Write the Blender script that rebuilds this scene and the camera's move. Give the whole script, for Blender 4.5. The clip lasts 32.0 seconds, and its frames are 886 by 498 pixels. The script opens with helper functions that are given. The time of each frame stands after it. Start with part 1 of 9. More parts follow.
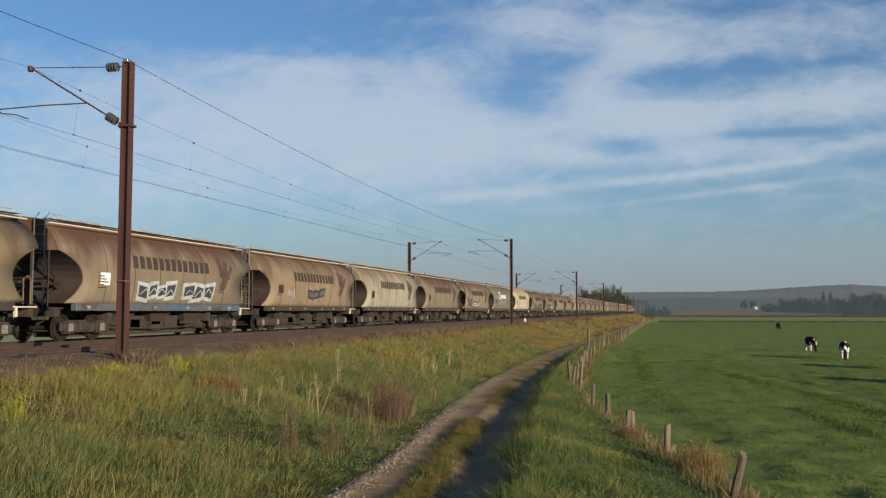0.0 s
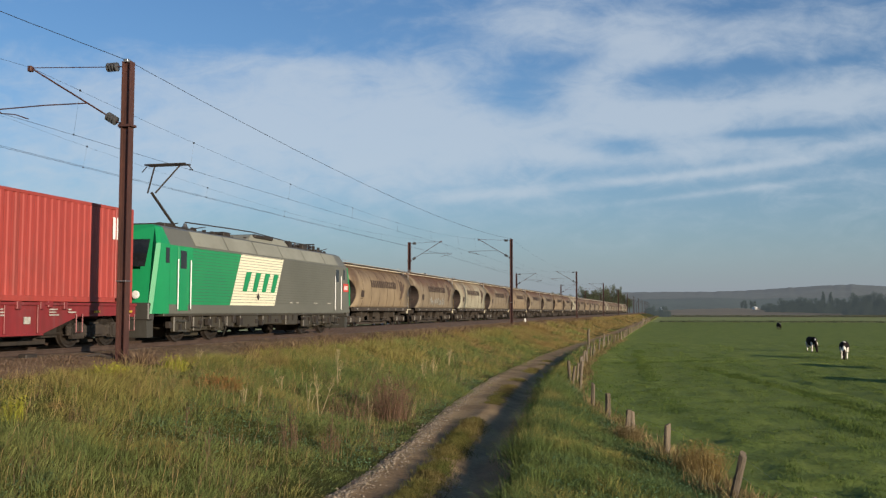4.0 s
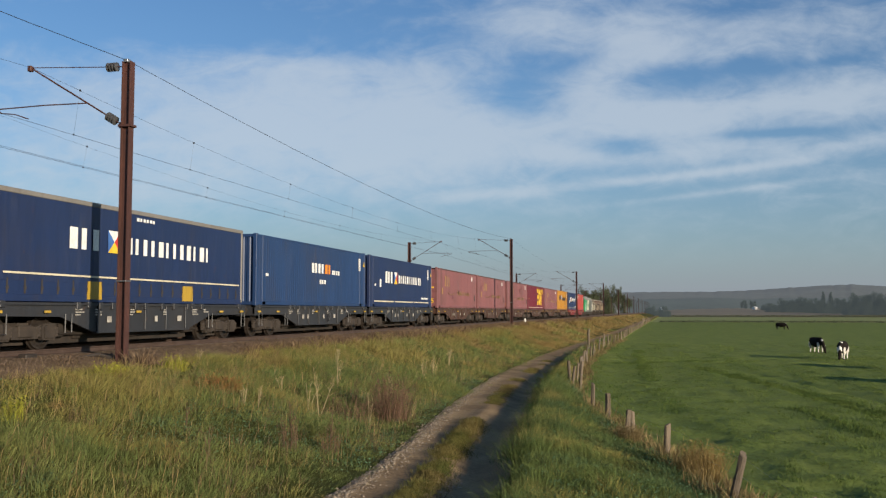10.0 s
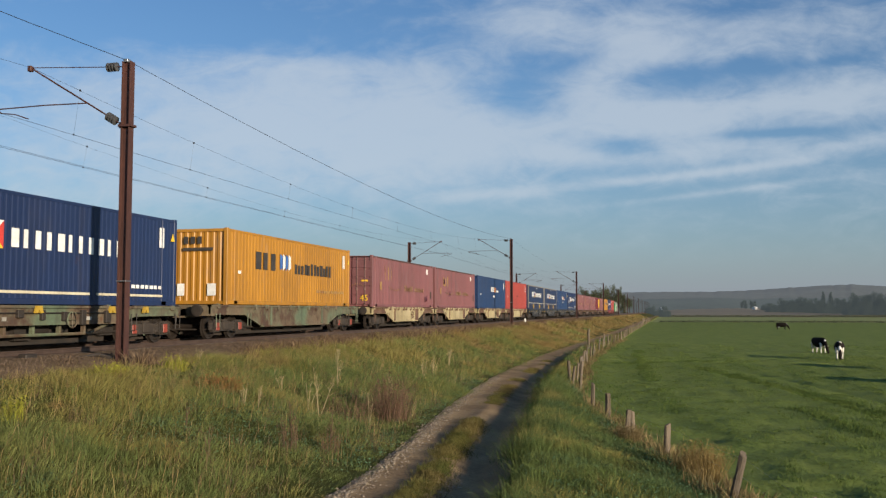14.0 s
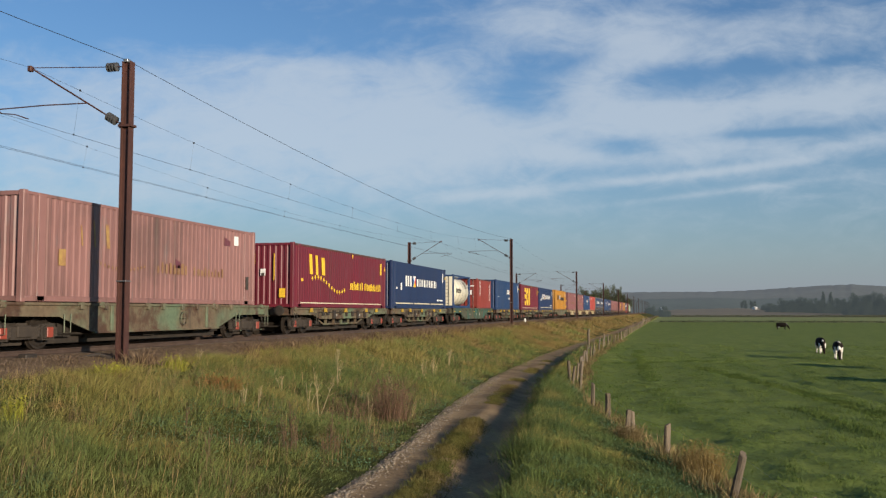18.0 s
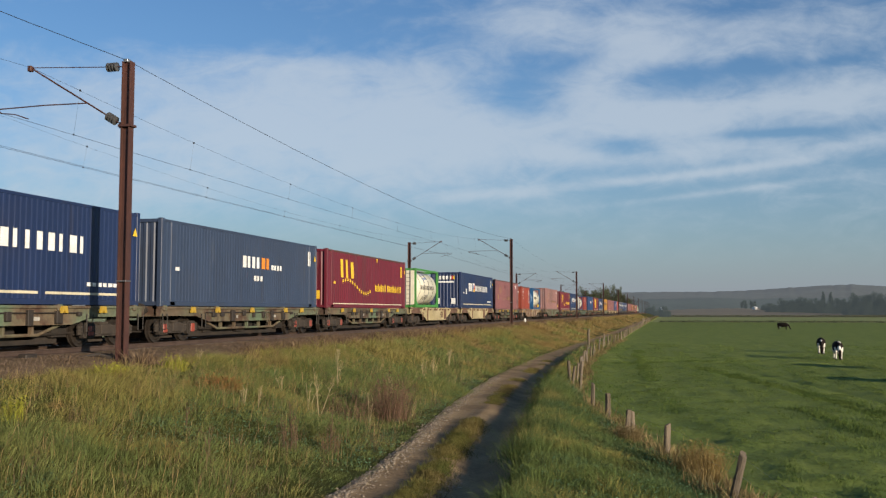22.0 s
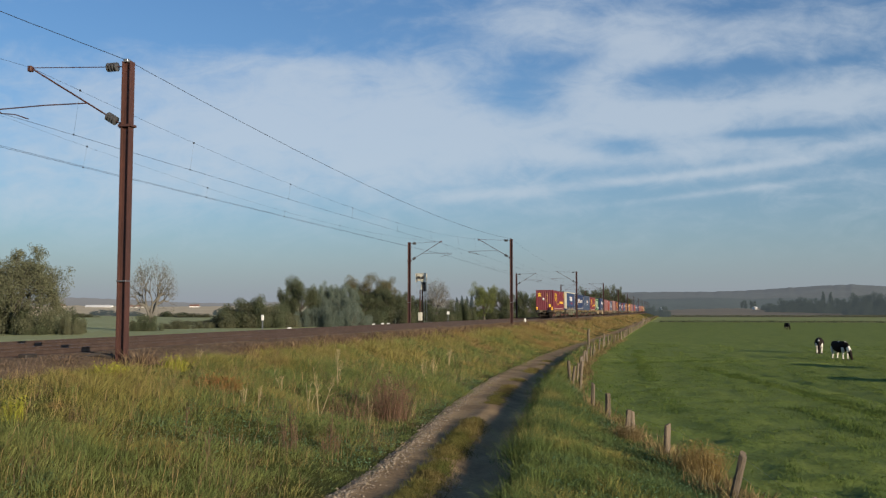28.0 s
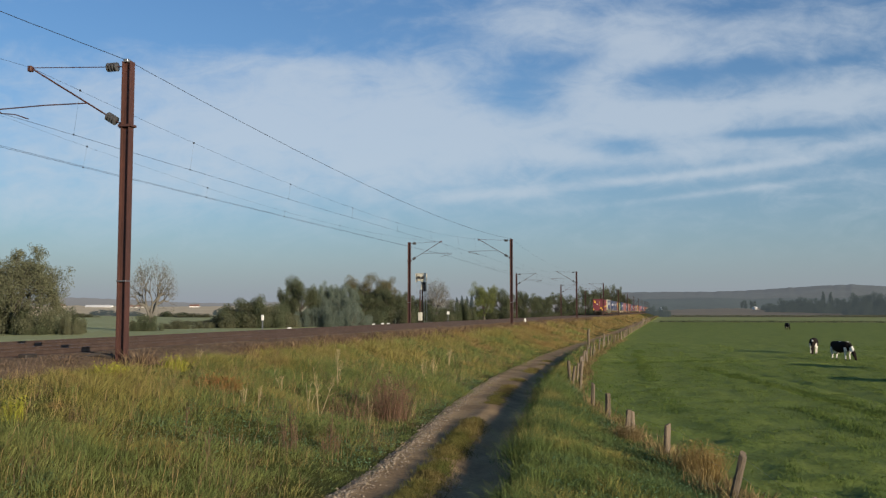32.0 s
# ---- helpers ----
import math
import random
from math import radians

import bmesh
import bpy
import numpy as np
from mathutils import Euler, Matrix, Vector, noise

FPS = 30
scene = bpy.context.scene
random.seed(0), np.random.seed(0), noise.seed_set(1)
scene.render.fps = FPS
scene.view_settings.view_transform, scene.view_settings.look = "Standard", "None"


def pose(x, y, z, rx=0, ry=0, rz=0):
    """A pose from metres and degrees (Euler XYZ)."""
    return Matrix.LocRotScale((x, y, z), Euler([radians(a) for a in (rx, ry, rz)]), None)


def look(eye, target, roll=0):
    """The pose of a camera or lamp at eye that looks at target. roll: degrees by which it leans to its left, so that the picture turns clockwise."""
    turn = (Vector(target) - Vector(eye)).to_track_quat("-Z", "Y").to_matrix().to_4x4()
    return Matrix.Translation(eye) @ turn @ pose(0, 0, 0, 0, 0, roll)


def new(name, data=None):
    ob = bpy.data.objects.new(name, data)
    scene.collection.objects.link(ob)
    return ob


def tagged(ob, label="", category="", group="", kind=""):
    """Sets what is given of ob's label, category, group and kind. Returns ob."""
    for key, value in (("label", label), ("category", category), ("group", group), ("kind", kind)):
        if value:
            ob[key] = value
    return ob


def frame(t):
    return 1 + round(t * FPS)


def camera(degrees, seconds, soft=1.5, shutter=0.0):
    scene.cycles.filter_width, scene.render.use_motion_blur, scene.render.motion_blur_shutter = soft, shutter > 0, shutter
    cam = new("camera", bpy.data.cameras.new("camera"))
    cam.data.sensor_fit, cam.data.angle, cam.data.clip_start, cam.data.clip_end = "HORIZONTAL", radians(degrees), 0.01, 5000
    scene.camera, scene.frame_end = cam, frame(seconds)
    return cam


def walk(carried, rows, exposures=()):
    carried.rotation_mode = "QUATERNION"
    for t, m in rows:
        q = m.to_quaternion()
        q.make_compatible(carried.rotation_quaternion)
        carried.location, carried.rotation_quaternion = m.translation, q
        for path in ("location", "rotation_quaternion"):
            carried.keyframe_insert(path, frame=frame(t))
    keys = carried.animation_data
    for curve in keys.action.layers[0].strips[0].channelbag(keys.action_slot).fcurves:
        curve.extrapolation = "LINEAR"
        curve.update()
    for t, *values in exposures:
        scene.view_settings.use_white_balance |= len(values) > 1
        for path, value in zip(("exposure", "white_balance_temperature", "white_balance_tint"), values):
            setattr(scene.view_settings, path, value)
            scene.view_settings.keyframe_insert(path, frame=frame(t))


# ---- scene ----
# One straight double line runs along +Y; rail level is z = 0. The camera stands still on a bank beside it.
EYE = (0.0, 0.0, 1.03)
cam = camera(51.1, 32.0, soft=1.3)
AIM = Matrix.Rotation(radians(13.643), 4, "Z") @ Matrix.Rotation(radians(90 + 3.837), 4, "X")
STAND = Matrix.Translation(EYE) @ AIM
walk(cam, [(0, STAND), (32, STAND)])

# ---- light ----
SUN_AZ = math.atan2(0.80, -0.60)      # clockwise from +Y
SUN_EL = radians(10.0)
to_sun = Vector((math.sin(SUN_AZ) * math.cos(SUN_EL), math.cos(SUN_AZ) * math.cos(SUN_EL), math.sin(SUN_EL)))
sun = new("sun", bpy.data.lights.new("sun", "SUN"))
sun.data.energy, sun.data.angle, sun.data.color = 5.0, radians(0.5), (1.0, 0.85, 0.66)
sun.matrix_world = look((60, -45, 40), Vector((60, -45, 40)) - to_sun)
scene.view_settings.exposure = 0.35


def make_sky():
    world = bpy.data.worlds.new("sky")
    scene.world = world
    world.use_nodes = True
    nt = world.node_tree
    nt.nodes.clear()
    N, K = nt.nodes.new, nt.links.new

    def val(v):
        n = N("ShaderNodeValue")
        n.outputs[0].default_value = v
        return n.outputs[0]

    def m(op, a, b=None, c=None, clamp=False):
        n = N("ShaderNodeMath")
        n.operation, n.use_clamp = op, clamp
        for i, x in enumerate((a, b, c)):
            if x is None:
                continue
            if isinstance(x, (int, float)):
                n.inputs[i].default_value = x
            else:
                K(x, n.inputs[i])
        return n.outputs[0]

    def dot(v, d):
        n = N("ShaderNodeVectorMath")
        n.operation = "DOT_PRODUCT"
        K(v, n.inputs[0])
        n.inputs[1].default_value = d
        return n.outputs["Value"]

    def smooth(v, lo, hi):
        n = N("ShaderNodeMapRange")
        n.interpolation_type = "SMOOTHSTEP"
        K(v, n.inputs["Value"])
        n.inputs["From Min"].default_value, n.inputs["From Max"].default_value = lo, hi
        return n.outputs["Result"]

    def noise_at(vec, scale, detail, rough, distort=0.0):
        n = N("ShaderNodeTexNoise")
        K(vec, n.inputs["Vector"])
        n.inputs["Scale"].default_value, n.inputs["Detail"].default_value = scale, detail
        n.inputs["Roughness"].default_value, n.inputs["Distortion"].default_value = rough, distort
        return n.outputs["Fac"]

    sky = N("ShaderNodeTexSky")
    sky.sky_type, sky.sun_disc = "NISHITA", False
    sky.sun_elevation, sky.sun_rotation = SUN_EL, SUN_AZ
    sky.air_density, sky.dust_density, sky.ozone_density = 1.0, 0.6, 2.0
    way = N("ShaderNodeTexCoord").outputs["Generated"]
    ps = radians(13.643)
    fwd = m("MAXIMUM", m("ABSOLUTE", dot(way, (-math.sin(ps), math.cos(ps), 0))), 0.12)
    u = m("DIVIDE", dot(way, (math.cos(ps), math.sin(ps), 0)), fwd)
    w = m("DIVIDE", dot(way, (0, 0, 1)), fwd)

    def coords(ang, su, sw):
        ca, sa = math.cos(ang), math.sin(ang)
        a = m("ADD", m("MULTIPLY", u, ca * su), m("MULTIPLY", w, sa * su))
        b = m("ADD", m("MULTIPLY", u, -sa * sw), m("MULTIPLY", w, ca * sw))
        n = N("ShaderNodeCombineXYZ")
        K(a, n.inputs[0]), K(b, n.inputs[1])
        return n.outputs[0]

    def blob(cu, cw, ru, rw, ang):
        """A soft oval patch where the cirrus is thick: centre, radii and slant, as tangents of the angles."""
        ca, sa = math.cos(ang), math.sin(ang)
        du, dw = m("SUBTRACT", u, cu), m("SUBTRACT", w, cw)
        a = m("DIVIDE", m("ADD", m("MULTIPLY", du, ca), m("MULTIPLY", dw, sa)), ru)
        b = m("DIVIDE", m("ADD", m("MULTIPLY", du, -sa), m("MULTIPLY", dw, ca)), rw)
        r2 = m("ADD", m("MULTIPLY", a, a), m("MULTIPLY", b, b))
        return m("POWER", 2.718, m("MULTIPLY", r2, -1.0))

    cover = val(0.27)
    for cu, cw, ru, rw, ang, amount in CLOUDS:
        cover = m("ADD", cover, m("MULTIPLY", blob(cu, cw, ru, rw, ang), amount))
    broad = noise_at(coords(0.06, 3.4, 7.5), 1.6, 5, 0.55, 0.6)
    fine = noise_at(coords(0.10, 8.5, 20.0), 1.5, 7, 0.60, 1.1)
    puffs = noise_at(coords(-0.15, 30.0, 48.0), 1.2, 5, 0.62, 0.5)
    texture = m("ADD", m("ADD", m("MULTIPLY", broad, 0.70), m("MULTIPLY", fine, 0.72)), m("MULTIPLY", puffs, 0.34))
    thick = m("ADD", cover, m("MULTIPLY", m("SUBTRACT", texture, 0.88), 1.25))
    cloud = m("MULTIPLY", smooth(thick, 0.03, 1.10), smooth(w, 0.03, 0.13))
    # the bank of cloud lies ahead: overhead and behind the sky is clear
    cloud = m("MULTIPLY", cloud, m("SUBTRACT", 1.0, smooth(w, 0.42, 0.75)))
    cloud = m("MULTIPLY", cloud, smooth(dot(way, (-math.sin(ps), math.cos(ps), 0)), 0.0, 0.45))
    # milky air low over the horizon
    low = m("POWER", 2.718, m("MULTIPLY", m("ABSOLUTE", w), -9.5))

    def mix(fac, a, b):
        n = N("ShaderNodeMix")
        n.data_type = "RGBA"
        K(fac, n.inputs["Factor"])
        for s, x in ((6, a), (7, b)):
            if isinstance(x, tuple):
                n.inputs[s].default_value = (*x, 1)
            else:
                K(x, n.inputs[s])
        return n.outputs[2]

    tint = N("ShaderNodeMix")
    tint.data_type, tint.blend_type = "RGBA", "MULTIPLY"
    tint.inputs[0].default_value = 1.0
    K(sky.outputs[0], tint.inputs[6])
    tint.inputs[7].default_value = (0.76, 1.03, 1.36, 1)
    col = mix(m("MULTIPLY", low, 0.92), tint.outputs[2], SKY_LOW)
    haze = m("POWER", 2.718, m("MULTIPLY", m("ABSOLUTE", w), -26.0))
    col = mix(m("MULTIPLY", haze, 0.75), col, SKY_HAZE)
    col = mix(m("MULTIPLY", cloud, 0.70), col, SKY_CLOUD)
    # deeper blue towards the zenith
    col = mix(m("MULTIPLY", smooth(dot(way, (0, 0, 1)), 0.36, 0.95), 0.6), col, (0.30, 0.52, 1.0))
    bg = N("ShaderNodeBackground")
    K(col, bg.inputs["Color"])
    bg.inputs["Strength"].default_value = SKY_STRENGTH
    out = N("ShaderNodeOutputWorld")
    K(bg.outputs[0], out.inputs[0])


SKY_STRENGTH = 0.081
SKY_LOW = (2.82, 3.34, 4.02)
SKY_HAZE = (2.92, 3.06, 3.46)
SKY_CLOUD = (5.25, 5.95, 6.72)
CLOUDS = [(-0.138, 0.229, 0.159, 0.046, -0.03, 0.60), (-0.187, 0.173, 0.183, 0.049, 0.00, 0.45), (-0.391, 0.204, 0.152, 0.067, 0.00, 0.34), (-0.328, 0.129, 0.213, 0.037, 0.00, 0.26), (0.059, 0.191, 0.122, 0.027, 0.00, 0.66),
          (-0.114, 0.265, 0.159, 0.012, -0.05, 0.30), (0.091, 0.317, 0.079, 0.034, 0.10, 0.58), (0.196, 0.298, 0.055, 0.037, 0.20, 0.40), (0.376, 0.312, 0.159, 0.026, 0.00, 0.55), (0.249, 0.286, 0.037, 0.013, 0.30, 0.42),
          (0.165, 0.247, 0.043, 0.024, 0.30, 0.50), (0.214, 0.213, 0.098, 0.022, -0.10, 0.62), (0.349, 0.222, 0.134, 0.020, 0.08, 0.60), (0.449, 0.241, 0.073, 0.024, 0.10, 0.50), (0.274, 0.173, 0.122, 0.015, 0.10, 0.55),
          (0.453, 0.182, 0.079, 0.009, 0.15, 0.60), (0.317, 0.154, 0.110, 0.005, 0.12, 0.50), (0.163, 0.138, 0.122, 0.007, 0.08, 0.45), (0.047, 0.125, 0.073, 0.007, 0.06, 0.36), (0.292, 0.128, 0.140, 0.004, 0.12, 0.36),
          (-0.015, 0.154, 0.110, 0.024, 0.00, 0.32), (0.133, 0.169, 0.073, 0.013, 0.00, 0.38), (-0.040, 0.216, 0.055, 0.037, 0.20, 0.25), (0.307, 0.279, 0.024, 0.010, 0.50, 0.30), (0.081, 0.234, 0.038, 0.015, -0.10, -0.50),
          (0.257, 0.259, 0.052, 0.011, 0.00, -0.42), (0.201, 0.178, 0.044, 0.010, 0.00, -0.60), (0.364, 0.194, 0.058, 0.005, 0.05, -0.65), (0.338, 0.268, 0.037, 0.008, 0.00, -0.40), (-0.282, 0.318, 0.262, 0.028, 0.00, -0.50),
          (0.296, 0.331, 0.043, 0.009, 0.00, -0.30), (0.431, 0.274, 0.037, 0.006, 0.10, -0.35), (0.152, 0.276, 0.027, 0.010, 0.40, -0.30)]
make_sky()


# ---- materials ----
def srgb(h):
    return tuple(((int(h[i:i + 2], 16) / 255 + 0.055) / 1.055) ** 2.4 if int(h[i:i + 2], 16) > 10 else int(h[i:i + 2], 16) / 3294.6 for i in (0, 2, 4))


def mat(name, c1, c2=None, c3=None, scale=2.0, rough=0.6, metal=0.0, bump=0.15, fine=14.0, stretch=(1, 1, 1), third=0.62, island=0.0, thing=0.0, distance=0.02, spec=0.5, grit=0.2):
    """Two scales of noise between c1 and c2, with worn patches of c3. island, thing: how much each loose piece or each object differs."""
    ma = bpy.data.materials.new(name)
    ma.use_nodes = True
    nt = ma.node_tree
    N, K = nt.nodes.new, nt.links.new
    bsdf = nt.nodes["Principled BSDF"]
    bsdf.inputs["Roughness"].default_value, bsdf.inputs["Metallic"].default_value = rough, metal
    bsdf.inputs["Specular IOR Level"].default_value = spec
    c2 = c2 or tuple(x * 0.72 for x in c1)
    tc, mp = N("ShaderNodeTexCoord"), N("ShaderNodeMapping")
    mp.inputs["Scale"].default_value = stretch
    K(tc.outputs["Object"], mp.inputs["Vector"])

    def nz(s, d, r=0.6):
        n = N("ShaderNodeTexNoise")
        n.inputs["Scale"].default_value, n.inputs["Detail"].default_value, n.inputs["Roughness"].default_value = s, d, r
        K(mp.outputs[0], n.inputs["Vector"])
        return n.outputs["Fac"]

    def ramp(v, lo, hi):
        n = N("ShaderNodeMapRange")
        n.interpolation_type = "SMOOTHSTEP"
        K(v, n.inputs["Value"])
        n.inputs["From Min"].default_value, n.inputs["From Max"].default_value = lo, hi
        return n.outputs[0]

    def mix(f, a, b, kind="MIX"):
        n = N("ShaderNodeMix")
        n.data_type, n.blend_type = "RGBA", kind
        if isinstance(f, float):
            n.inputs[0].default_value = f
        else:
            K(f, n.inputs[0])
        for s, x in ((6, a), (7, b)):
            if isinstance(x, tuple):
                n.inputs[s].default_value = (*x, 1)
            else:
                K(x, n.inputs[s])
        return n.outputs[2]

    big, small = nz(scale, 4), nz(scale * fine, 3)
    col = mix(ramp(big, 0.35, 0.65), c1, c2)
    if c3:
        col = mix(ramp(nz(scale * 1.7, 6, 0.7), third, third + 0.13), col, c3)
    grain = N("ShaderNodeMapRange")
    K(small, grain.inputs["Value"])
    grain.inputs["From Min"].default_value, grain.inputs["From Max"].default_value = 0.3, 0.7
    grain.inputs["To Min"].default_value, grain.inputs["To Max"].default_value = 1 - grit * 1.1, 1 + grit * 0.9
    val = grain.outputs[0]
    for amount, node, sock in ((island, "ShaderNodeNewGeometry", "Random Per Island"), (thing, "ShaderNodeObjectInfo", "Random")):
        if amount:
            r = N("ShaderNodeMapRange")
            K(N(node).outputs[sock], r.inputs["Value"])
            r.inputs["To Min"].default_value, r.inputs["To Max"].default_value = 1 - amount, 1 + amount
            mu = N("ShaderNodeMath")
            mu.operation = "MULTIPLY"
            K(val, mu.inputs[0]), K(r.outputs[0], mu.inputs[1])
            val = mu.outputs[0]
    hsv = N("ShaderNodeHueSaturation")
    K(val, hsv.inputs["Value"]), K(col, hsv.inputs["Color"])
    K(hsv.outputs[0], bsdf.inputs["Base Color"])
    if bump:
        b = N("ShaderNodeBump")
        b.inputs["Strength"].default_value, b.inputs["Distance"].default_value = bump, distance
        K(small, b.inputs["Height"])
        K(b.outputs[0], bsdf.inputs["Normal"])
    return ma


def weather(ma, grime=0.5, rust=0.5, dirt=(0.045, 0.036, 0.028), rusty=(0.11, 0.045, 0.022)):
    """Grime that runs down, and scattered rust spots, different on each thing."""
    nt = ma.node_tree
    N, K = nt.nodes.new, nt.links.new
    bsdf = nt.nodes["Principled BSDF"]
    col = bsdf.inputs["Base Color"].links[0].from_socket
    tc, info, off = N("ShaderNodeTexCoord"), N("ShaderNodeObjectInfo"), N("ShaderNodeCombineXYZ")
    mul = N("ShaderNodeMath")
    mul.operation = "MULTIPLY"
    mul.inputs[1].default_value = 60
    K(info.outputs["Random"], mul.inputs[0]), K(mul.outputs[0], off.inputs[1])
    for stretch, scale, lo, hi, amount, c in (((1.3, 2.6, 0.10), 1.0, 0.50, 0.78, grime, dirt), ((1, 1, 1), 1.9, 0.66, 0.74, rust, rusty), ((0.25, 0.25, 0.25), 1.0, 0.45, 0.7, grime * 0.5, dirt)):
        mp, n, r, mx = N("ShaderNodeMapping"), N("ShaderNodeTexNoise"), N("ShaderNodeMapRange"), N("ShaderNodeMix")
        mp.inputs["Scale"].default_value = stretch
        K(off.outputs[0], mp.inputs["Location"]), K(tc.outputs["Object"], mp.inputs["Vector"]), K(mp.outputs[0], n.inputs["Vector"])
        n.inputs["Scale"].default_value, n.inputs["Detail"].default_value, n.inputs["Roughness"].default_value = scale, 8, 0.68
        r.interpolation_type = "SMOOTHSTEP"
        K(n.outputs["Fac"], r.inputs["Value"])
        r.inputs["From Min"].default_value, r.inputs["From Max"].default_value, r.inputs["To Max"].default_value = lo, hi, amount
        mx.data_type = "RGBA"
        K(r.outputs[0], mx.inputs[0]), K(col, mx.inputs[6])
        mx.inputs[7].default_value = (*c, 1)
        col = mx.outputs[2]
    K(col, bsdf.inputs["Base Color"])
    return ma


def paint(name, h, dirt=0.3, rough=0.5, scale=0.9, rust=0.35):
    c = tuple(x * 0.81 for x in srgb(h))
    g = sum(c) / 3
    worn = tuple(x * (1 - dirt) + (g * 0.5 + 0.06) * dirt for x in c)
    return weather(mat(name, c, tuple(x * 0.86 for x in c), worn, scale=scale, rough=rough, bump=0.04, fine=9, stretch=(1, 1, 0.22), third=0.56, grit=0.08), 0.25 + dirt, rust)


RUST = mat("rusty_steel", (0.050, 0.021, 0.017), (0.074, 0.029, 0.022), (0.03, 0.018, 0.014), scale=1.5, rough=0.65, stretch=(1, 1, 0.3))
GREASE = mat("greasy_iron", (0.019, 0.0155, 0.0125), (0.031, 0.023, 0.0175), (0.062, 0.038, 0.024), scale=3, rough=0.7)
WHEEL = mat("wheel_steel", (0.044, 0.034, 0.027), (0.026, 0.020, 0.016), scale=4, rough=0.55, metal=0.4)
RAILTOP = mat("rail_steel", (0.095, 0.064, 0.05), (0.07, 0.046, 0.036), scale=3, rough=0.5, metal=0.3)
STEEL = mat("galvanised_steel", (0.30, 0.31, 0.32), (0.22, 0.23, 0.24), scale=4, rough=0.45, metal=0.7)
COPPER = mat("wire", (0.05, 0.05, 0.055), (0.035, 0.035, 0.04), scale=4, rough=0.5, metal=0.5, bump=0)
CERAMIC = mat("insulator_glaze", (0.060, 0.062, 0.066), (0.085, 0.085, 0.088), scale=8, rough=0.25, bump=0)
WHITE = mat("white_paint", (0.78, 0.77, 0.74), (0.70, 0.69, 0.66), scale=3, rough=0.5, bump=0.03)
BALLAST = mat("ballast", (0.180, 0.128, 0.080), (0.134, 0.093, 0.057), (0.220, 0.162, 0.106), scale=1.3, rough=0.95, bump=0.9, fine=11, distance=0.05, spec=0.08)
STONE = mat("ballast_stone", (0.172, 0.122, 0.086), (0.128, 0.090, 0.064), scale=1.2, rough=0.95, bump=0.2, island=0.25, spec=0.08)
SLEEPER = mat("sleeper_concrete", (0.15, 0.115, 0.09), (0.11, 0.08, 0.062), scale=3, rough=0.9)
SOIL = mat("track_soil", (0.37, 0.262, 0.146), (0.25, 0.172, 0.098), (0.42, 0.305, 0.18), scale=0.7, rough=0.95, bump=0.7, fine=16, distance=0.03, spec=0.08)
GRAVEL = mat("track_gravel", (0.40, 0.32, 0.23), (0.27, 0.21, 0.15), scale=2, rough=0.95, island=0.4, spec=0.08)
BANK = mat("bank_turf", (0.055, 0.062, 0.016), (0.080, 0.072, 0.02), (0.095, 0.062, 0.024), scale=0.35, rough=0.95, bump=0.8, fine=30, distance=0.06, spec=0.08)
PASTURE = mat("pasture_turf", (0.160, 0.210, 0.048), (0.188, 0.232, 0.056), (0.088, 0.130, 0.032), scale=0.5, rough=0.9, bump=0.5, fine=16, distance=0.05, stretch=(1, 0.55, 1), third=0.54, spec=0.08)
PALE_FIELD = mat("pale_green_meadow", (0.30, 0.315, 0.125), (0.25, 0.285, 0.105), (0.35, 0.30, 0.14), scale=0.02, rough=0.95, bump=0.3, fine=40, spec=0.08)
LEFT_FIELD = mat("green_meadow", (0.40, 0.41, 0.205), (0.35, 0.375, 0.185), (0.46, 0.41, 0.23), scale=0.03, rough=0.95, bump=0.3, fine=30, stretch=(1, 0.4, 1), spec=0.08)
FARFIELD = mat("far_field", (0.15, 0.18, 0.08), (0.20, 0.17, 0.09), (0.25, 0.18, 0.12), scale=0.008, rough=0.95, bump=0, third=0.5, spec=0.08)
BARK = mat("bark", (0.115, 0.10, 0.08), (0.08, 0.068, 0.056), scale=4, rough=0.9, bump=0.5)
POST = mat("weathered_wood", (0.165, 0.128, 0.088), (0.10, 0.078, 0.056), (0.055, 0.044, 0.034), scale=3, rough=0.85, stretch=(3, 3, 0.4), bump=0.5, thing=0.3)


def grass(name, cols, island=0.35, scale=0.22, rough=0.75, stretch=(1, 1, 1), glow=0.3):
    """Blades: broad patches of four colours, and each blade a little apart from the next. Light passes through."""
    ma = mat(name, cols[0], cols[1], cols[2], scale=scale, rough=rough, bump=0, fine=6, third=0.54, island=island, spec=0.12, stretch=stretch)
    bsdf = ma.node_tree.nodes["Principled BSDF"]
    nt = ma.node_tree
    tr, mx = nt.nodes.new("ShaderNodeBsdfTranslucent"), nt.nodes.new("ShaderNodeMixShader")
    src = bsdf.inputs["Base Color"].links[0].from_socket
    nt.links.new(src, tr.inputs[0])
    mx.inputs[0].default_value = glow
    nt.links.new(bsdf.outputs[0], mx.inputs[1]), nt.links.new(tr.outputs[0], mx.inputs[2])
    nt.links.new(mx.outputs[0], nt.nodes["Material Output"].inputs[0])
    return ma


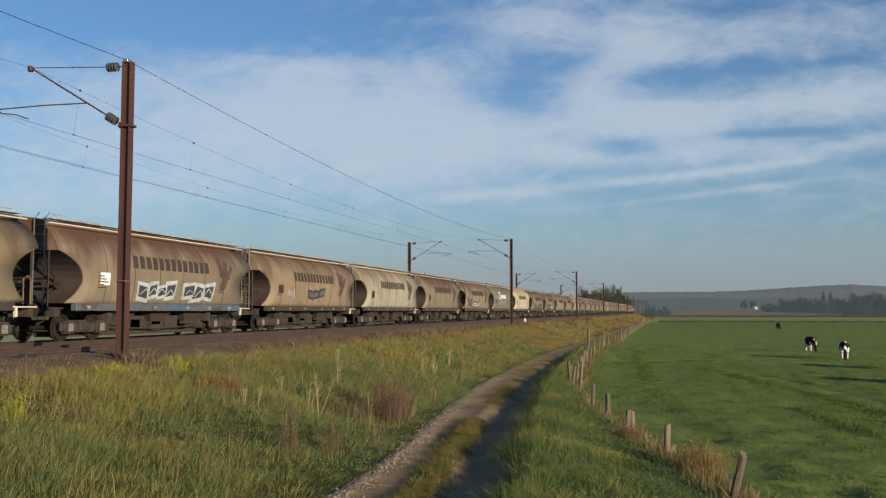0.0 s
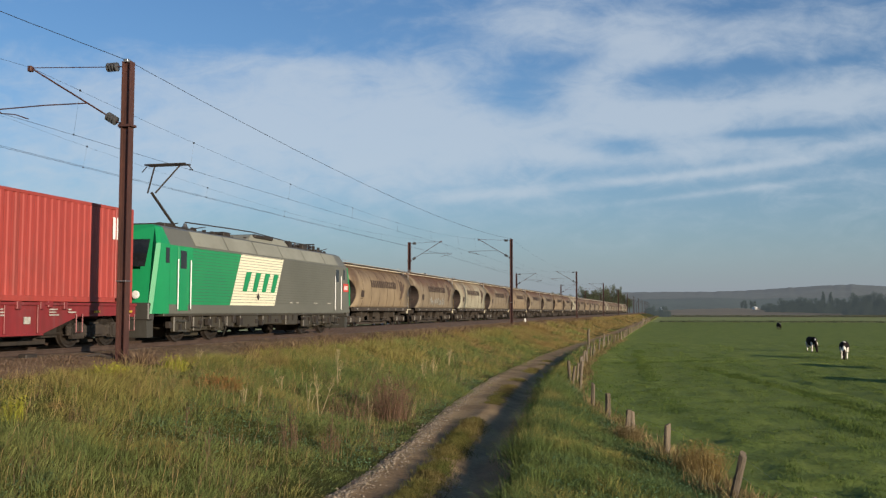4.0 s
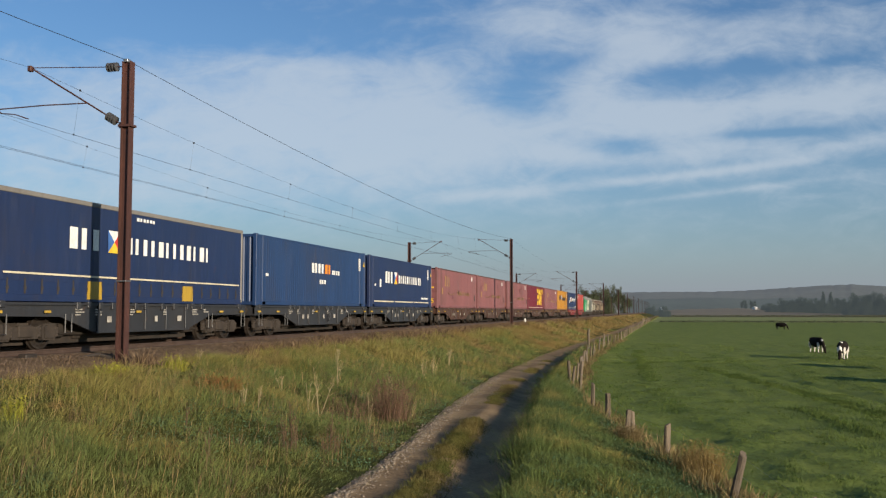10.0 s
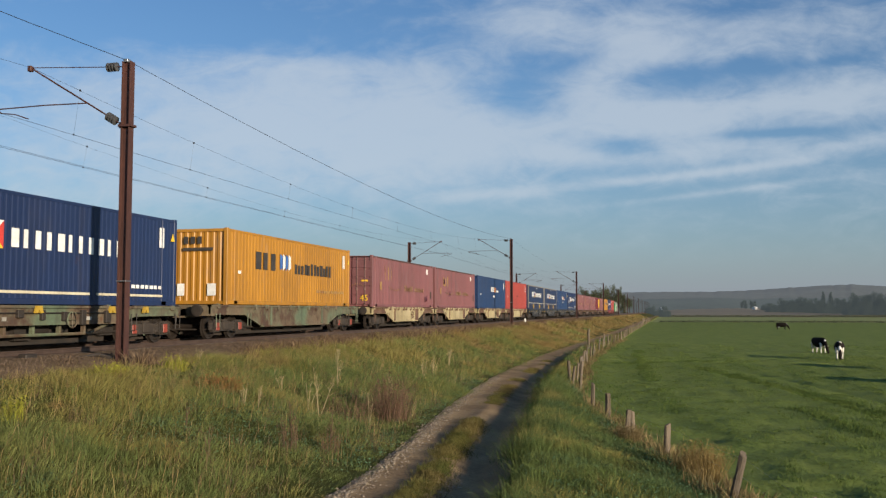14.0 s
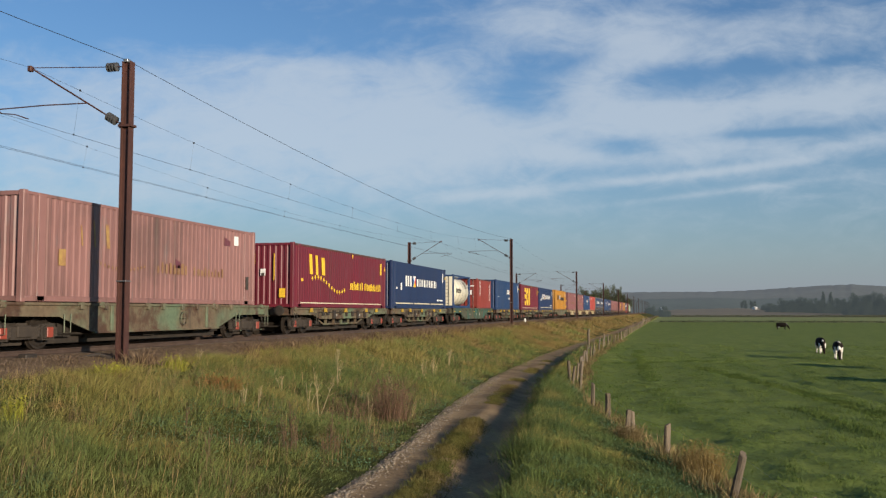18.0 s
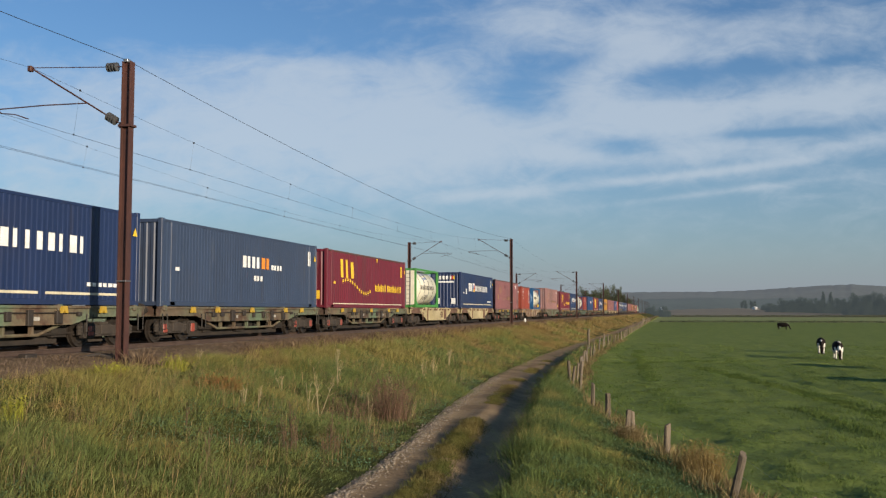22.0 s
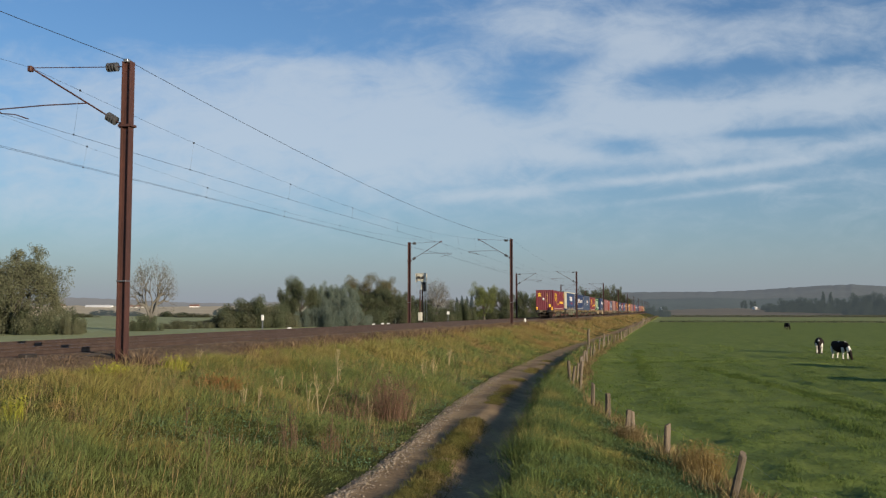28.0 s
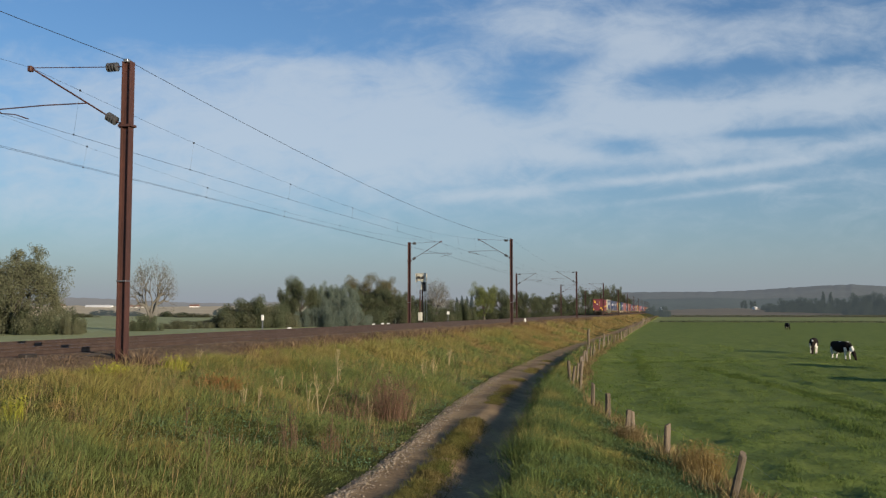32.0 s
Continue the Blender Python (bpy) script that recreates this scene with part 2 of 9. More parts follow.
G_BANK = grass("bank_grass", ((0.193, 0.181, 0.052), (0.246, 0.211, 0.073), (0.214, 0.140, 0.054)), 0.5, scale=0.6, glow=0.12)
G_GREEN = grass("green_grass", ((0.128, 0.163, 0.051), (0.166, 0.183, 0.059), (0.094, 0.134, 0.058)), 0.5, scale=0.7, glow=0.12)
# lighter copy of the pasture grass, painted for low sun on far blades
G_FIELD_FAR_LIT = grass("pasture_grass_far_lit", ((0.244, 0.304, 0.082), (0.268, 0.322, 0.088), (0.186, 0.244, 0.068)), 0.08, scale=0.3, stretch=(1, 0.2, 1))
G_VERGE = grass("verge_grass", ((0.074, 0.114, 0.041), (0.092, 0.129, 0.047), (0.058, 0.097, 0.044)), 0.5, scale=0.7, glow=0.12)
G_DRY = grass("dry_grass", ((0.361, 0.258, 0.120), (0.292, 0.206, 0.095), (0.232, 0.172, 0.077)))
G_FIELD = grass("pasture_grass", ((0.118, 0.162, 0.038), (0.139, 0.179, 0.042), (0.079, 0.118, 0.029)), 0.22, scale=0.5, stretch=(1, 0.13, 1))
WEED = grass("weed_stalks", ((0.150, 0.100, 0.064), (0.185, 0.130, 0.082), (0.118, 0.078, 0.052)))
G_TAN = grass("tan_grass", ((0.270, 0.190, 0.072), (0.300, 0.222, 0.095), (0.215, 0.172, 0.058)))
LEAF_DARK = grass("leaves_dark", ((0.088, 0.106, 0.060), (0.115, 0.124, 0.070), (0.124, 0.118, 0.075)), 0.18, scale=0.4)
LEAF_OLIVE = grass("leaves_olive", ((0.128, 0.136, 0.081), (0.157, 0.157, 0.093), (0.102, 0.111, 0.066)), 0.18, scale=0.4)
LEAF_LIGHT = grass("leaves_light", ((0.14, 0.165, 0.06), (0.17, 0.18, 0.07), (0.11, 0.13, 0.05)), 0.18, scale=0.4)
# green leaves turned lighter and bluish, with haze mixed into their colour
LEAF_BLUE = grass("leaves_haze_blue", ((0.147, 0.183, 0.147), (0.168, 0.201, 0.156), (0.135, 0.162, 0.128)), 0.15, scale=0.4)
LEAF_BROWN = grass("leaves_turning", ((0.140, 0.130, 0.076), (0.160, 0.144, 0.082), (0.118, 0.120, 0.072)), 0.18, scale=0.4)
LEAF_HAZE_GLOW = grass("leaves_haze_glow", ((0.032, 0.044, 0.034), (0.042, 0.052, 0.038), (0.046, 0.052, 0.04)), scale=0.05)
# blue-grey glow stands in for the haze in front of far trees
_far = LEAF_HAZE_GLOW.node_tree.nodes["Principled BSDF"]
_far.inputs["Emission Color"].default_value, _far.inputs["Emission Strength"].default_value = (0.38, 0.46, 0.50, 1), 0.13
YELLOW = grass("yellow_blossom", ((0.34, 0.33, 0.04), (0.28, 0.29, 0.05), (0.22, 0.25, 0.05)))


# ---- mesh helpers ----
class Geo:
    """Vertices and faces of one mesh."""

    def __init__(self):
        self.v, self.f = [], []

    def add(self, vs, fs):
        n = len(self.v)
        self.v += [tuple(p) for p in vs]
        self.f += [tuple(i + n for i in q) for q in fs]
        return self

    def box(self, x0, x1, y0, y1, z0, z1, bevel=0.0):
        if bevel <= 0:
            return self.add([(x, y, z) for x in (x0, x1) for y in (y0, y1) for z in (z0, z1)],
                            [(0, 1, 3, 2), (4, 6, 7, 5), (0, 4, 5, 1), (2, 3, 7, 6), (0, 2, 6, 4), (1, 5, 7, 3)])
        b = bevel
        bm = bmesh.new()
        bmesh.ops.create_cube(bm, size=1.0)
        for v in bm.verts:
            v.co = ((x0 + x1) / 2 + v.co.x * (x1 - x0), (y0 + y1) / 2 + v.co.y * (y1 - y0), (z0 + z1) / 2 + v.co.z * (z1 - z0))
        bmesh.ops.bevel(bm, geom=bm.edges[:], offset=b, segments=1, affect="EDGES")
        bm.verts.index_update()
        self.add([v.co[:] for v in bm.verts], [[v.index for v in f.verts] for f in bm.faces])
        bm.free()
        return self

    def rings(self, rows, caps=True):
        """Joins closed rings of equally many points."""
        k, base = len(rows[0]), len(self.v)
        for r in rows:
            self.v += [tuple(p) for p in r]
        for i in range(len(rows) - 1):
            for j in range(k):
                a, b = base + i * k + j, base + i * k + (j + 1) % k
                self.f.append((a, b, b + k, a + k))
        if caps:
            self.f.append(tuple(base + j for j in reversed(range(k))))
            self.f.append(tuple(base + (len(rows) - 1) * k + j for j in range(k)))
        return self

    def tube(self, pts, r, n=6):
        """A round bar along points; r may be one radius or one a point."""
        pts = [Vector(p) for p in pts]
        rs = r if isinstance(r, (list, tuple)) else [r] * len(pts)
        rows = []
        for i, p in enumerate(pts):
            d = (pts[min(i + 1, len(pts) - 1)] - pts[max(i - 1, 0)]).normalized()
            s = d.cross(Vector((0, 0, 1)) if abs(d.z) < 0.9 else Vector((0, 1, 0))).normalized()
            u = s.cross(d)
            rows.append([p + (s * math.cos(a) + u * math.sin(a)) * rs[i] for a in (2 * math.pi * k / n for k in range(n))])
        return self.rings(rows)

    def lathe(self, centre, axis, prof, n=14):
        """prof: (along, radius) pairs, turned round the axis 'x', 'y' or 'z' through centre."""
        rows = []
        for h, r in prof:
            ring = []
            for k in range(n):
                a = 2 * math.pi * k / n
                c, s = r * math.cos(a), r * math.sin(a)
                ring.append(Vector(centre) + Vector({"x": (h, c, s), "y": (s, h, c), "z": (c, s, h)}[axis]))
            rows.append(ring)
        return self.rings(rows)

    def prism(self, poly, x0, x1):
        """A polygon of (y, z) pairs, drawn out from x0 to x1."""
        return self.rings([[(x, y, z) for y, z in poly] for x in (x0, x1)])

    def mesh(self, name, smooth=False):
        me = bpy.data.meshes.new(name)
        me.from_pydata(self.v, [], self.f)
        bm = bmesh.new()
        bm.from_mesh(me)
        bmesh.ops.recalc_face_normals(bm, faces=bm.faces)
        bm.to_mesh(me)
        bm.free()
        if smooth:
            me.polygons.foreach_set("use_smooth", [True] * len(me.polygons))
        return me


STORE = {}


def shared(key, make):
    if key not in STORE:
        STORE[key] = make()
    return STORE[key]


def part(name, me, material, parent=None, label="", at=None):
    """Links one mesh as one object, under a thing or a part. Meshes may be shared: the material hangs on the object."""
    if isinstance(me, list):
        return [part(name, g, material, parent, label, at) for g in me]
    if isinstance(me, Geo):
        me = me.mesh(name)
    if not me.materials:
        me.materials.append(None)
    ob = new(name, me)
    ob.material_slots[0].link = "OBJECT"
    ob.material_slots[0].material = material
    ob.parent = parent
    if at is not None:
        ob.matrix_basis = at
    if label:
        ob["label"] = label
    return ob


def fast_mesh(name, verts, faces, material, smooth=False):
    """A big mesh from arrays; all faces have equally many corners."""
    verts, faces = np.asarray(verts, np.float32), np.asarray(faces, np.int32)
    k = faces.shape[1]
    me = bpy.data.meshes.new(name)
    me.vertices.add(len(verts))
    me.vertices.foreach_set("co", verts.ravel())
    me.loops.add(faces.size)
    me.loops.foreach_set("vertex_index", faces.ravel())
    me.polygons.add(len(faces))
    me.polygons.foreach_set("loop_start", np.arange(0, faces.size, k, dtype=np.int32))
    me.polygons.foreach_set("loop_total", np.full(len(faces), k, np.int32))
    if smooth:
        me.polygons.foreach_set("use_smooth", np.ones(len(faces), bool))
    me.materials.append(material)
    me.update(calc_edges=True)
    return me


# ---- the lie of the land ----
PATH_Y = [-700, -60, 0, 15, 17, 20, 23.5, 29, 36, 45, 63, 85, 112, 154, 300, 700]
PATH_L = [-5.2, -5.2, -5.3, -5.5, -5.58, -5.88, -6.27, -6.87, -7.5, -8.08, -8.58, -8.45, -8.2, -8.1, -8.1, -8.1]
PATH_W = [2.8, 2.8, 2.85, 2.8, 2.7, 2.62, 2.62, 2.8, 2.85, 2.75, 2.35, 2.0, 1.8, 1.8, 1.8, 1.8]
FENCE_Y = [-700, -60, 0, 19, 23.7, 27.8, 31.2, 34.5, 43.6, 60, 75, 96, 120, 200, 700]
FENCE_X = [5.0, 5.0, 4.2, 1.15, -0.1, -1.1, -2.0, -2.7, -4.15, -5.4, -6.0, -5.95, -5.95, -6.2, -6.2]
X_NEAR, X_FAR = -17.25, -20.95        # the two track axes


def path_l(y):
    return np.interp(y, PATH_Y, PATH_L)


def path_r(y):
    return path_l(y) + np.interp(y, PATH_Y, PATH_W)


def fence_x(y):
    return np.interp(y, FENCE_Y, FENCE_X)


def wob(x, y, s, seed=0.0):
    return noise.noise((x * s + seed, y * s - seed, seed))


def patch(x, y, s, seed):
    """Smooth value noise between 0 and 1, two octaves."""
    def lattice(u, v):
        i, j = np.floor(u), np.floor(v)
        fu, fv = u - i, v - j
        fu, fv = fu * fu * (3 - 2 * fu), fv * fv * (3 - 2 * fv)
        hsh = lambda a, b: np.modf(np.abs(np.sin(a * 127.1 + b * 311.7 + seed * 17.3) * 43758.5453))[0]
        return (hsh(i, j) * (1 - fu) + hsh(i + 1, j) * fu) * (1 - fv) + (hsh(i, j + 1) * (1 - fu) + hsh(i + 1, j + 1) * fu) * fv
    return 0.65 * lattice(x * s, y * s) + 0.35 * lattice(x * s * 2.3 + 9.1, y * s * 2.3 - 4.7)


def ground_zv(x, y):
    """Height of the ground: the railway bank, the farm track beside it, the verge, the uneven pasture."""
    x, y = np.asarray(x, float), np.asarray(y, float)
    pl, pr, fx = path_l(y), path_r(y), fence_x(y)
    near = np.interp(y, (55, 130), (1, 0))
    zw = np.interp(x, (-32, -24.6), (-2.5, -0.55))
    t = np.clip((x + 13.5) / (pl + 13.5), 0, 1)
    zb = -0.42 - 1.58 * (t * t * (3 - 2 * t) * 0.5 + t * 0.5)
    zb = zb + np.sin(np.pi * t) * near * (0.42 * (patch(x, y, 0.42, 41.0) - 0.5) + 0.20 * (patch(x, y, 1.25, 43.0) - 0.5))
    tp = np.clip((x - pl) / (pr - pl), 0, 1)
    edge = np.clip(np.minimum(tp, 1 - tp) / 0.08, 0, 1)
    zp = -2.0 + edge * (0.045 * np.clip((0.34 - tp) / 0.34, 0, 1) - 0.012 * np.exp(-((tp - 0.22) / 0.10) ** 2) + np.interp(y, (12, 19, 22, 27, 31), (0.03, 0.035, 0.06, 0.05, 0.0)) * np.exp(-((tp - 0.47) / 0.085) ** 2) - 0.17 * np.exp(-((tp - 0.74) / 0.17) ** 2) + np.interp(y, (17, 24), (0.03, 0.014)) * (patch(x, y, 1.1, 45.0) - 0.5))
    tv = np.clip((x - pr) / np.maximum(fx - pr, 0.3), 0, 1)
    zv = np.interp(tv, (0, 0.10, 0.3, 0.65, 1), (-2.0, -1.80, -1.86, -2.24, -2.6)) + np.sin(np.pi * tv) * near * (0.22 * (patch(x, y, 0.75, 47.0) - 0.5) + 0.10 * (patch(x, y, 2.0, 48.0) - 0.5))
    tf = np.clip((x - fx) / 2.0, 0, 1)
    zf = -2.6 - 0.1 * tf + tf * near * np.interp(y, (16, 24, 36), (1.5, 1.1, 0.68)) * (0.12 * (patch(x * 0.8, y * 0.55, 0.5, 51.0) - 0.5) + 0.21 * (patch(x, y * 0.6, 1.5, 53.0) - 0.5))
    # two shallow wheel furrows across the pasture
    for shift in (0.0, 1.9):
        xl = np.interp(y, (32, 39, 49.5, 64), (7.8, 7.1, 5.2, 1.7)) + shift
        zf = zf - 0.075 * np.exp(-((x - xl) / 0.34) ** 2) * np.interp(y, (26, 33, 60, 70), (0, 1, 1, 0))
    return np.where(x < -13.5, zw, np.where(x < pl, zb, np.where(x < pr, zp, np.where(x < fx, zv, zf))))


def ground_z(x, y):
    return float(ground_zv(x, y))


def build_ground():
    ys = sorted(set([-4500, -2500, -1200, -700, -400, -200, -100, -60, -40, -25, -14, -10, -6, -2, 2, 5, 8, 10] + list(np.arange(11, 62, 0.4)) + list(np.arange(62, 130, 1.6))
                    + list(np.arange(130, 330, 10)) + [321, 322.5, 340, 380, 430, 500, 600, 700, 820, 1000, 1300, 1800, 2500, 3400, 4600]))
    left = [-4600, -2500, -1200, -600, -300, -150, -90, -60, -42, -32, -28, -24.6, -20, -13.5]
    right = [0.3, 0.6] + list(np.arange(1, 26, 0.36)) + [26.5, 28, 30, 33, 36, 40, 45, 52, 60, 70, 80, 110, 160, 250, 400, 700, 1200, 2200, 4500]
    n_slope, n_path, n_verge = 19, 20, 9
    rows = []
    for y in ys:
        pl, pr, fx = float(path_l(y)), float(path_r(y)), float(fence_x(y))
        xs = list(left) + [-13.5 + (pl + 13.5) * t for t in np.linspace(0, 1, n_slope + 2)[1:-1]]
        xs += [pl + (pr - pl) * t for t in np.linspace(0, 1, n_path + 1)]
        xs += [pr + (fx - pr) * t for t in np.linspace(0, 1, n_verge + 1)[1:]]
        xs += [fx + r for r in right]
        rows.append(np.stack([np.array(xs), np.full(len(xs), float(y)), ground_zv(np.array(xs), np.full(len(xs), float(y)))], 1))
    k = len(xs)
    n_bank = len(left) + n_slope
    faces, kinds = [], []
    for i in range(len(ys) - 1):
        ym = (ys[i] + ys[i + 1]) / 2
        for j in range(k - 1):
            a = i * k + j
            faces.append((a, a + 1, a + 1 + k, a + k))
            if j < 10:
                kinds.append(5 if -200 < ym < 900 else 3)
            elif j < n_bank:
                kinds.append(0)
            elif j < n_bank + n_path:
                kinds.append(1)
            elif j < n_bank + n_path + n_verge:
                kinds.append(0)
            else:
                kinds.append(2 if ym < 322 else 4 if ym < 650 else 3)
    me = fast_mesh("ground", np.concatenate(rows), faces, BANK, smooth=True)
    for m_ in (SOIL, PASTURE, FARFIELD, PALE_FIELD, LEFT_FIELD):
        me.materials.append(m_)
    me.polygons.foreach_set("material_index", np.array(kinds, np.int32))
    tagged(new("ground", me), "grassy railway bank, earth farm track and green pasture", "ground", kind="structure")


build_ground()


# ---- the double track ----
def build_track():
    prof = [(-25.2, -0.62), (-24.3, -0.34), (-23.2, -0.16), (-19.6, -0.16), (-19.1, -0.2), (-18.6, -0.16), (-15.0, -0.16), (-14.3, -0.3), (-13.2, -0.62)]
    ys = [-800, -400, -100, -20] + list(np.arange(-10, 90, 1.5)) + list(np.arange(90, 300, 15)) + [400, 600, 900, 1500]
    v, f = [], []
    for y in ys:
        v += [(x + 0.12 * wob(x, y, 0.6, 2.0), y, z + 0.035 * wob(x, y, 1.7, 9.0)) for x, z in prof]
    k = len(prof)
    for i in range(len(ys) - 1):
        f += [(i * k + j, i * k + j + 1, (i + 1) * k + j + 1, (i + 1) * k + j) for j in range(k - 1)]
    tagged(new("ballast_bed", fast_mesh("ballast_bed", v, f, BALLAST)), "rust-brown crushed stone ballast under both tracks", "ballast", kind="structure")
    rng = np.random.default_rng(4)
    n = 17000
    y = 4 + 100 * rng.random(n) ** 1.8
    x = np.where(rng.random(n) < 0.7, -14.6 + rng.normal(0, 0.7, n), -18 + rng.uniform(-3.5, 3.5, n))
    z = np.interp(x, [p[0] for p in prof], [p[1] for p in prof])
    s = rng.uniform(0.02, 0.045, n)
    o = np.array([(1, 0, 0), (0, 1, 0), (-1, 0, 0), (0, -1, 0), (0, 0, 1)], float)
    o = o[None] * rng.uniform(0.6, 1.3, (n, 5, 3)) * s[:, None, None]
    P = np.stack([x, y, z], 1)[:, None] + o
    t = np.array([(0, 1, 4), (1, 2, 4), (2, 3, 4), (3, 0, 4)])
    F = (np.arange(n)[:, None, None] * 5 + t[None]).reshape(-1, 3)
    tagged(new("loose_ballast", fast_mesh("loose_ballast", P.reshape(-1, 3), F, STONE)), "rust-brown broken stones lying over the ballast", "stones", kind="stuff")
    rail = [(-0.07, -0.17), (0.07, -0.17), (0.07, -0.15), (0.012, -0.13), (0.012, -0.045), (0.036, -0.035), (0.036, 0.0), (-0.036, 0.0), (-0.036, -0.035), (-0.012, -0.045), (-0.012, -0.13), (-0.07, -0.15)]
    for axis in (X_NEAR, X_FAR):
        for s in (-1, 1):
            g = Geo().rings([[(axis + s * 0.753 + a, yy, b) for a, b in rail] for yy in (-800, -20, 40, 120, 400, 1500)])
            tagged(part("rail", g, RAILTOP), "rusty steel running rail on concrete sleepers", "rail", "running rails", "structure")
        g = Geo()
        for i in range(260):
            yy = -12 + i * 0.6
            g.box(axis - 1.2, axis + 1.2, yy - 0.13, yy + 0.13, -0.34, -0.152)
        tagged(part("sleepers", g, SLEEPER), "concrete sleepers half sunk in ballast", "sleepers", kind="stuff")


build_track()


# ---- catenary ----
def catenary_mast(x, y, base, top, side, near):
    """An H-section mast; side: +1 if its track lies towards +x."""
    e = new("catenary_mast")
    e.matrix_basis = pose(x, y, base)
    h = top - base
    prof = [(-0.11, -0.13), (0.11, -0.13), (0.11, -0.105), (0.012, -0.105), (0.012, 0.105), (0.11, 0.105), (0.11, 0.13), (-0.11, 0.13), (-0.11, 0.105), (-0.012, 0.105), (-0.012, -0.105), (-0.11, -0.105)]
    part("post", Geo().rings([[(b, a, z) for a, b in prof] for z in (-0.7, h)]), RUST, e)
    s = side
    reach = 3.08
    tip = (s * reach, 0, h + 0.03)
    part("foundation", Geo().box(-0.35, 0.35, -0.35, 0.35, -0.7, -0.1, 0.03), SLEEPER, e)
    part("clamp_band", Geo().box(-0.15, 0.15, -0.13, 0.13, 2.17, 2.20, 0.005), STEEL, e)
    part("foot_bracket", Geo().box(-0.2, 0.2, -0.14, 0.14, h - 1.80, h - 1.74).box(min(s * .1, s * .22), max(s * .1, s * .22), -.05, .05, h - 1.82, h - 1.66), RUST, e)
    tie = part("tie_rod", Geo().tube([(s * 0.13, 0, h - 0.12), (s * 0.45, 0, h - 0.11)], 0.016).tube([(s * 0.62, 0, h - 0.1), tip], 0.013, 5), RUST, e, "thin rusty top tie")
    strut = part("strut", Geo().tube([(s * 0.14, 0, h - 1.74), (s * 0.36, 0, h - 1.6)], 0.02).tube([(s * 0.62, 0, h - 1.44), tip], 0.024, 7), RUST, e, "slanting rusty steel tube")
    discs = [(0, 0.02)]
    for i in range(4):
        discs += [(i * 0.085, 0.05), (i * 0.085 + 0.012, 0.128), (i * 0.085 + 0.045, 0.122), (i * 0.085 + 0.07, 0.045)]
    discs.append((0.34, 0.02))
    ins = shared("insulator", lambda: Geo().lathe((0, 0, 0), "x", discs, 12).mesh("insulator"))
    flip = 0 if s > 0 else 180
    part("insulator", ins, CERAMIC, tie, "dark glazed ribbed insulator", pose(s * 0.33, 0, h - 0.115, 0, 0, flip))
    part("insulator", ins, CERAMIC, strut, "dark glazed ribbed insulator", pose(s * 0.34, 0, h - 1.62, 0, -31, flip))
    knee = (s * 1.28, 0, h - 1.07)
    arm = part("registration_arm", Geo().tube([knee, (s * 2.6, 0, h - 1.06), (s * 4.1, 0, h - 1.1)], 0.018, 6), RUST, e)
    part("steady_arm", Geo().tube([(s * 4.1, 0, h - 1.1), (s * 4.0, 0, h - 1.22), (s * 3.55, 0, h - 1.27), (s * 3.1, 0, h - 1.42)], 0.016, 5), RUST, arm)
    part("messenger_clamp", Geo().box(s * reach - 0.06, s * reach + 0.06, -0.07, 0.07, h - 0.08, h + 0.08, 0.015), RUST, e)
    if near:
        part("feeder_clamp", Geo().box(-0.1, 0.03, -0.1, 0.1, h - 0.02, h + 0.07, 0.01), STEEL, e)
    tagged(e, "rust-red steel H-section mast with a cantilever over the track", "mast", "catenary masts")
    return e


SPAN = 63.4
TOPS_NEAR = {-1: 7.8, 0: 7.81, 1: 7.76, 2: 7.35, 3: 7.3}
TOPS_FAR = {-1: 7.5, 0: 7.5, 1: 7.5, 2: 7.05, 3: 7.0}
for i in range(-2, 12):
    catenary_mast(-14.2, 22.15 + i * SPAN, -0.35, TOPS_NEAR.get(i, 7.3), -1, True)
    catenary_mast(-23.6, 20.4 + i * SPAN, -0.35, TOPS_FAR.get(i, 7.0), 1, False)


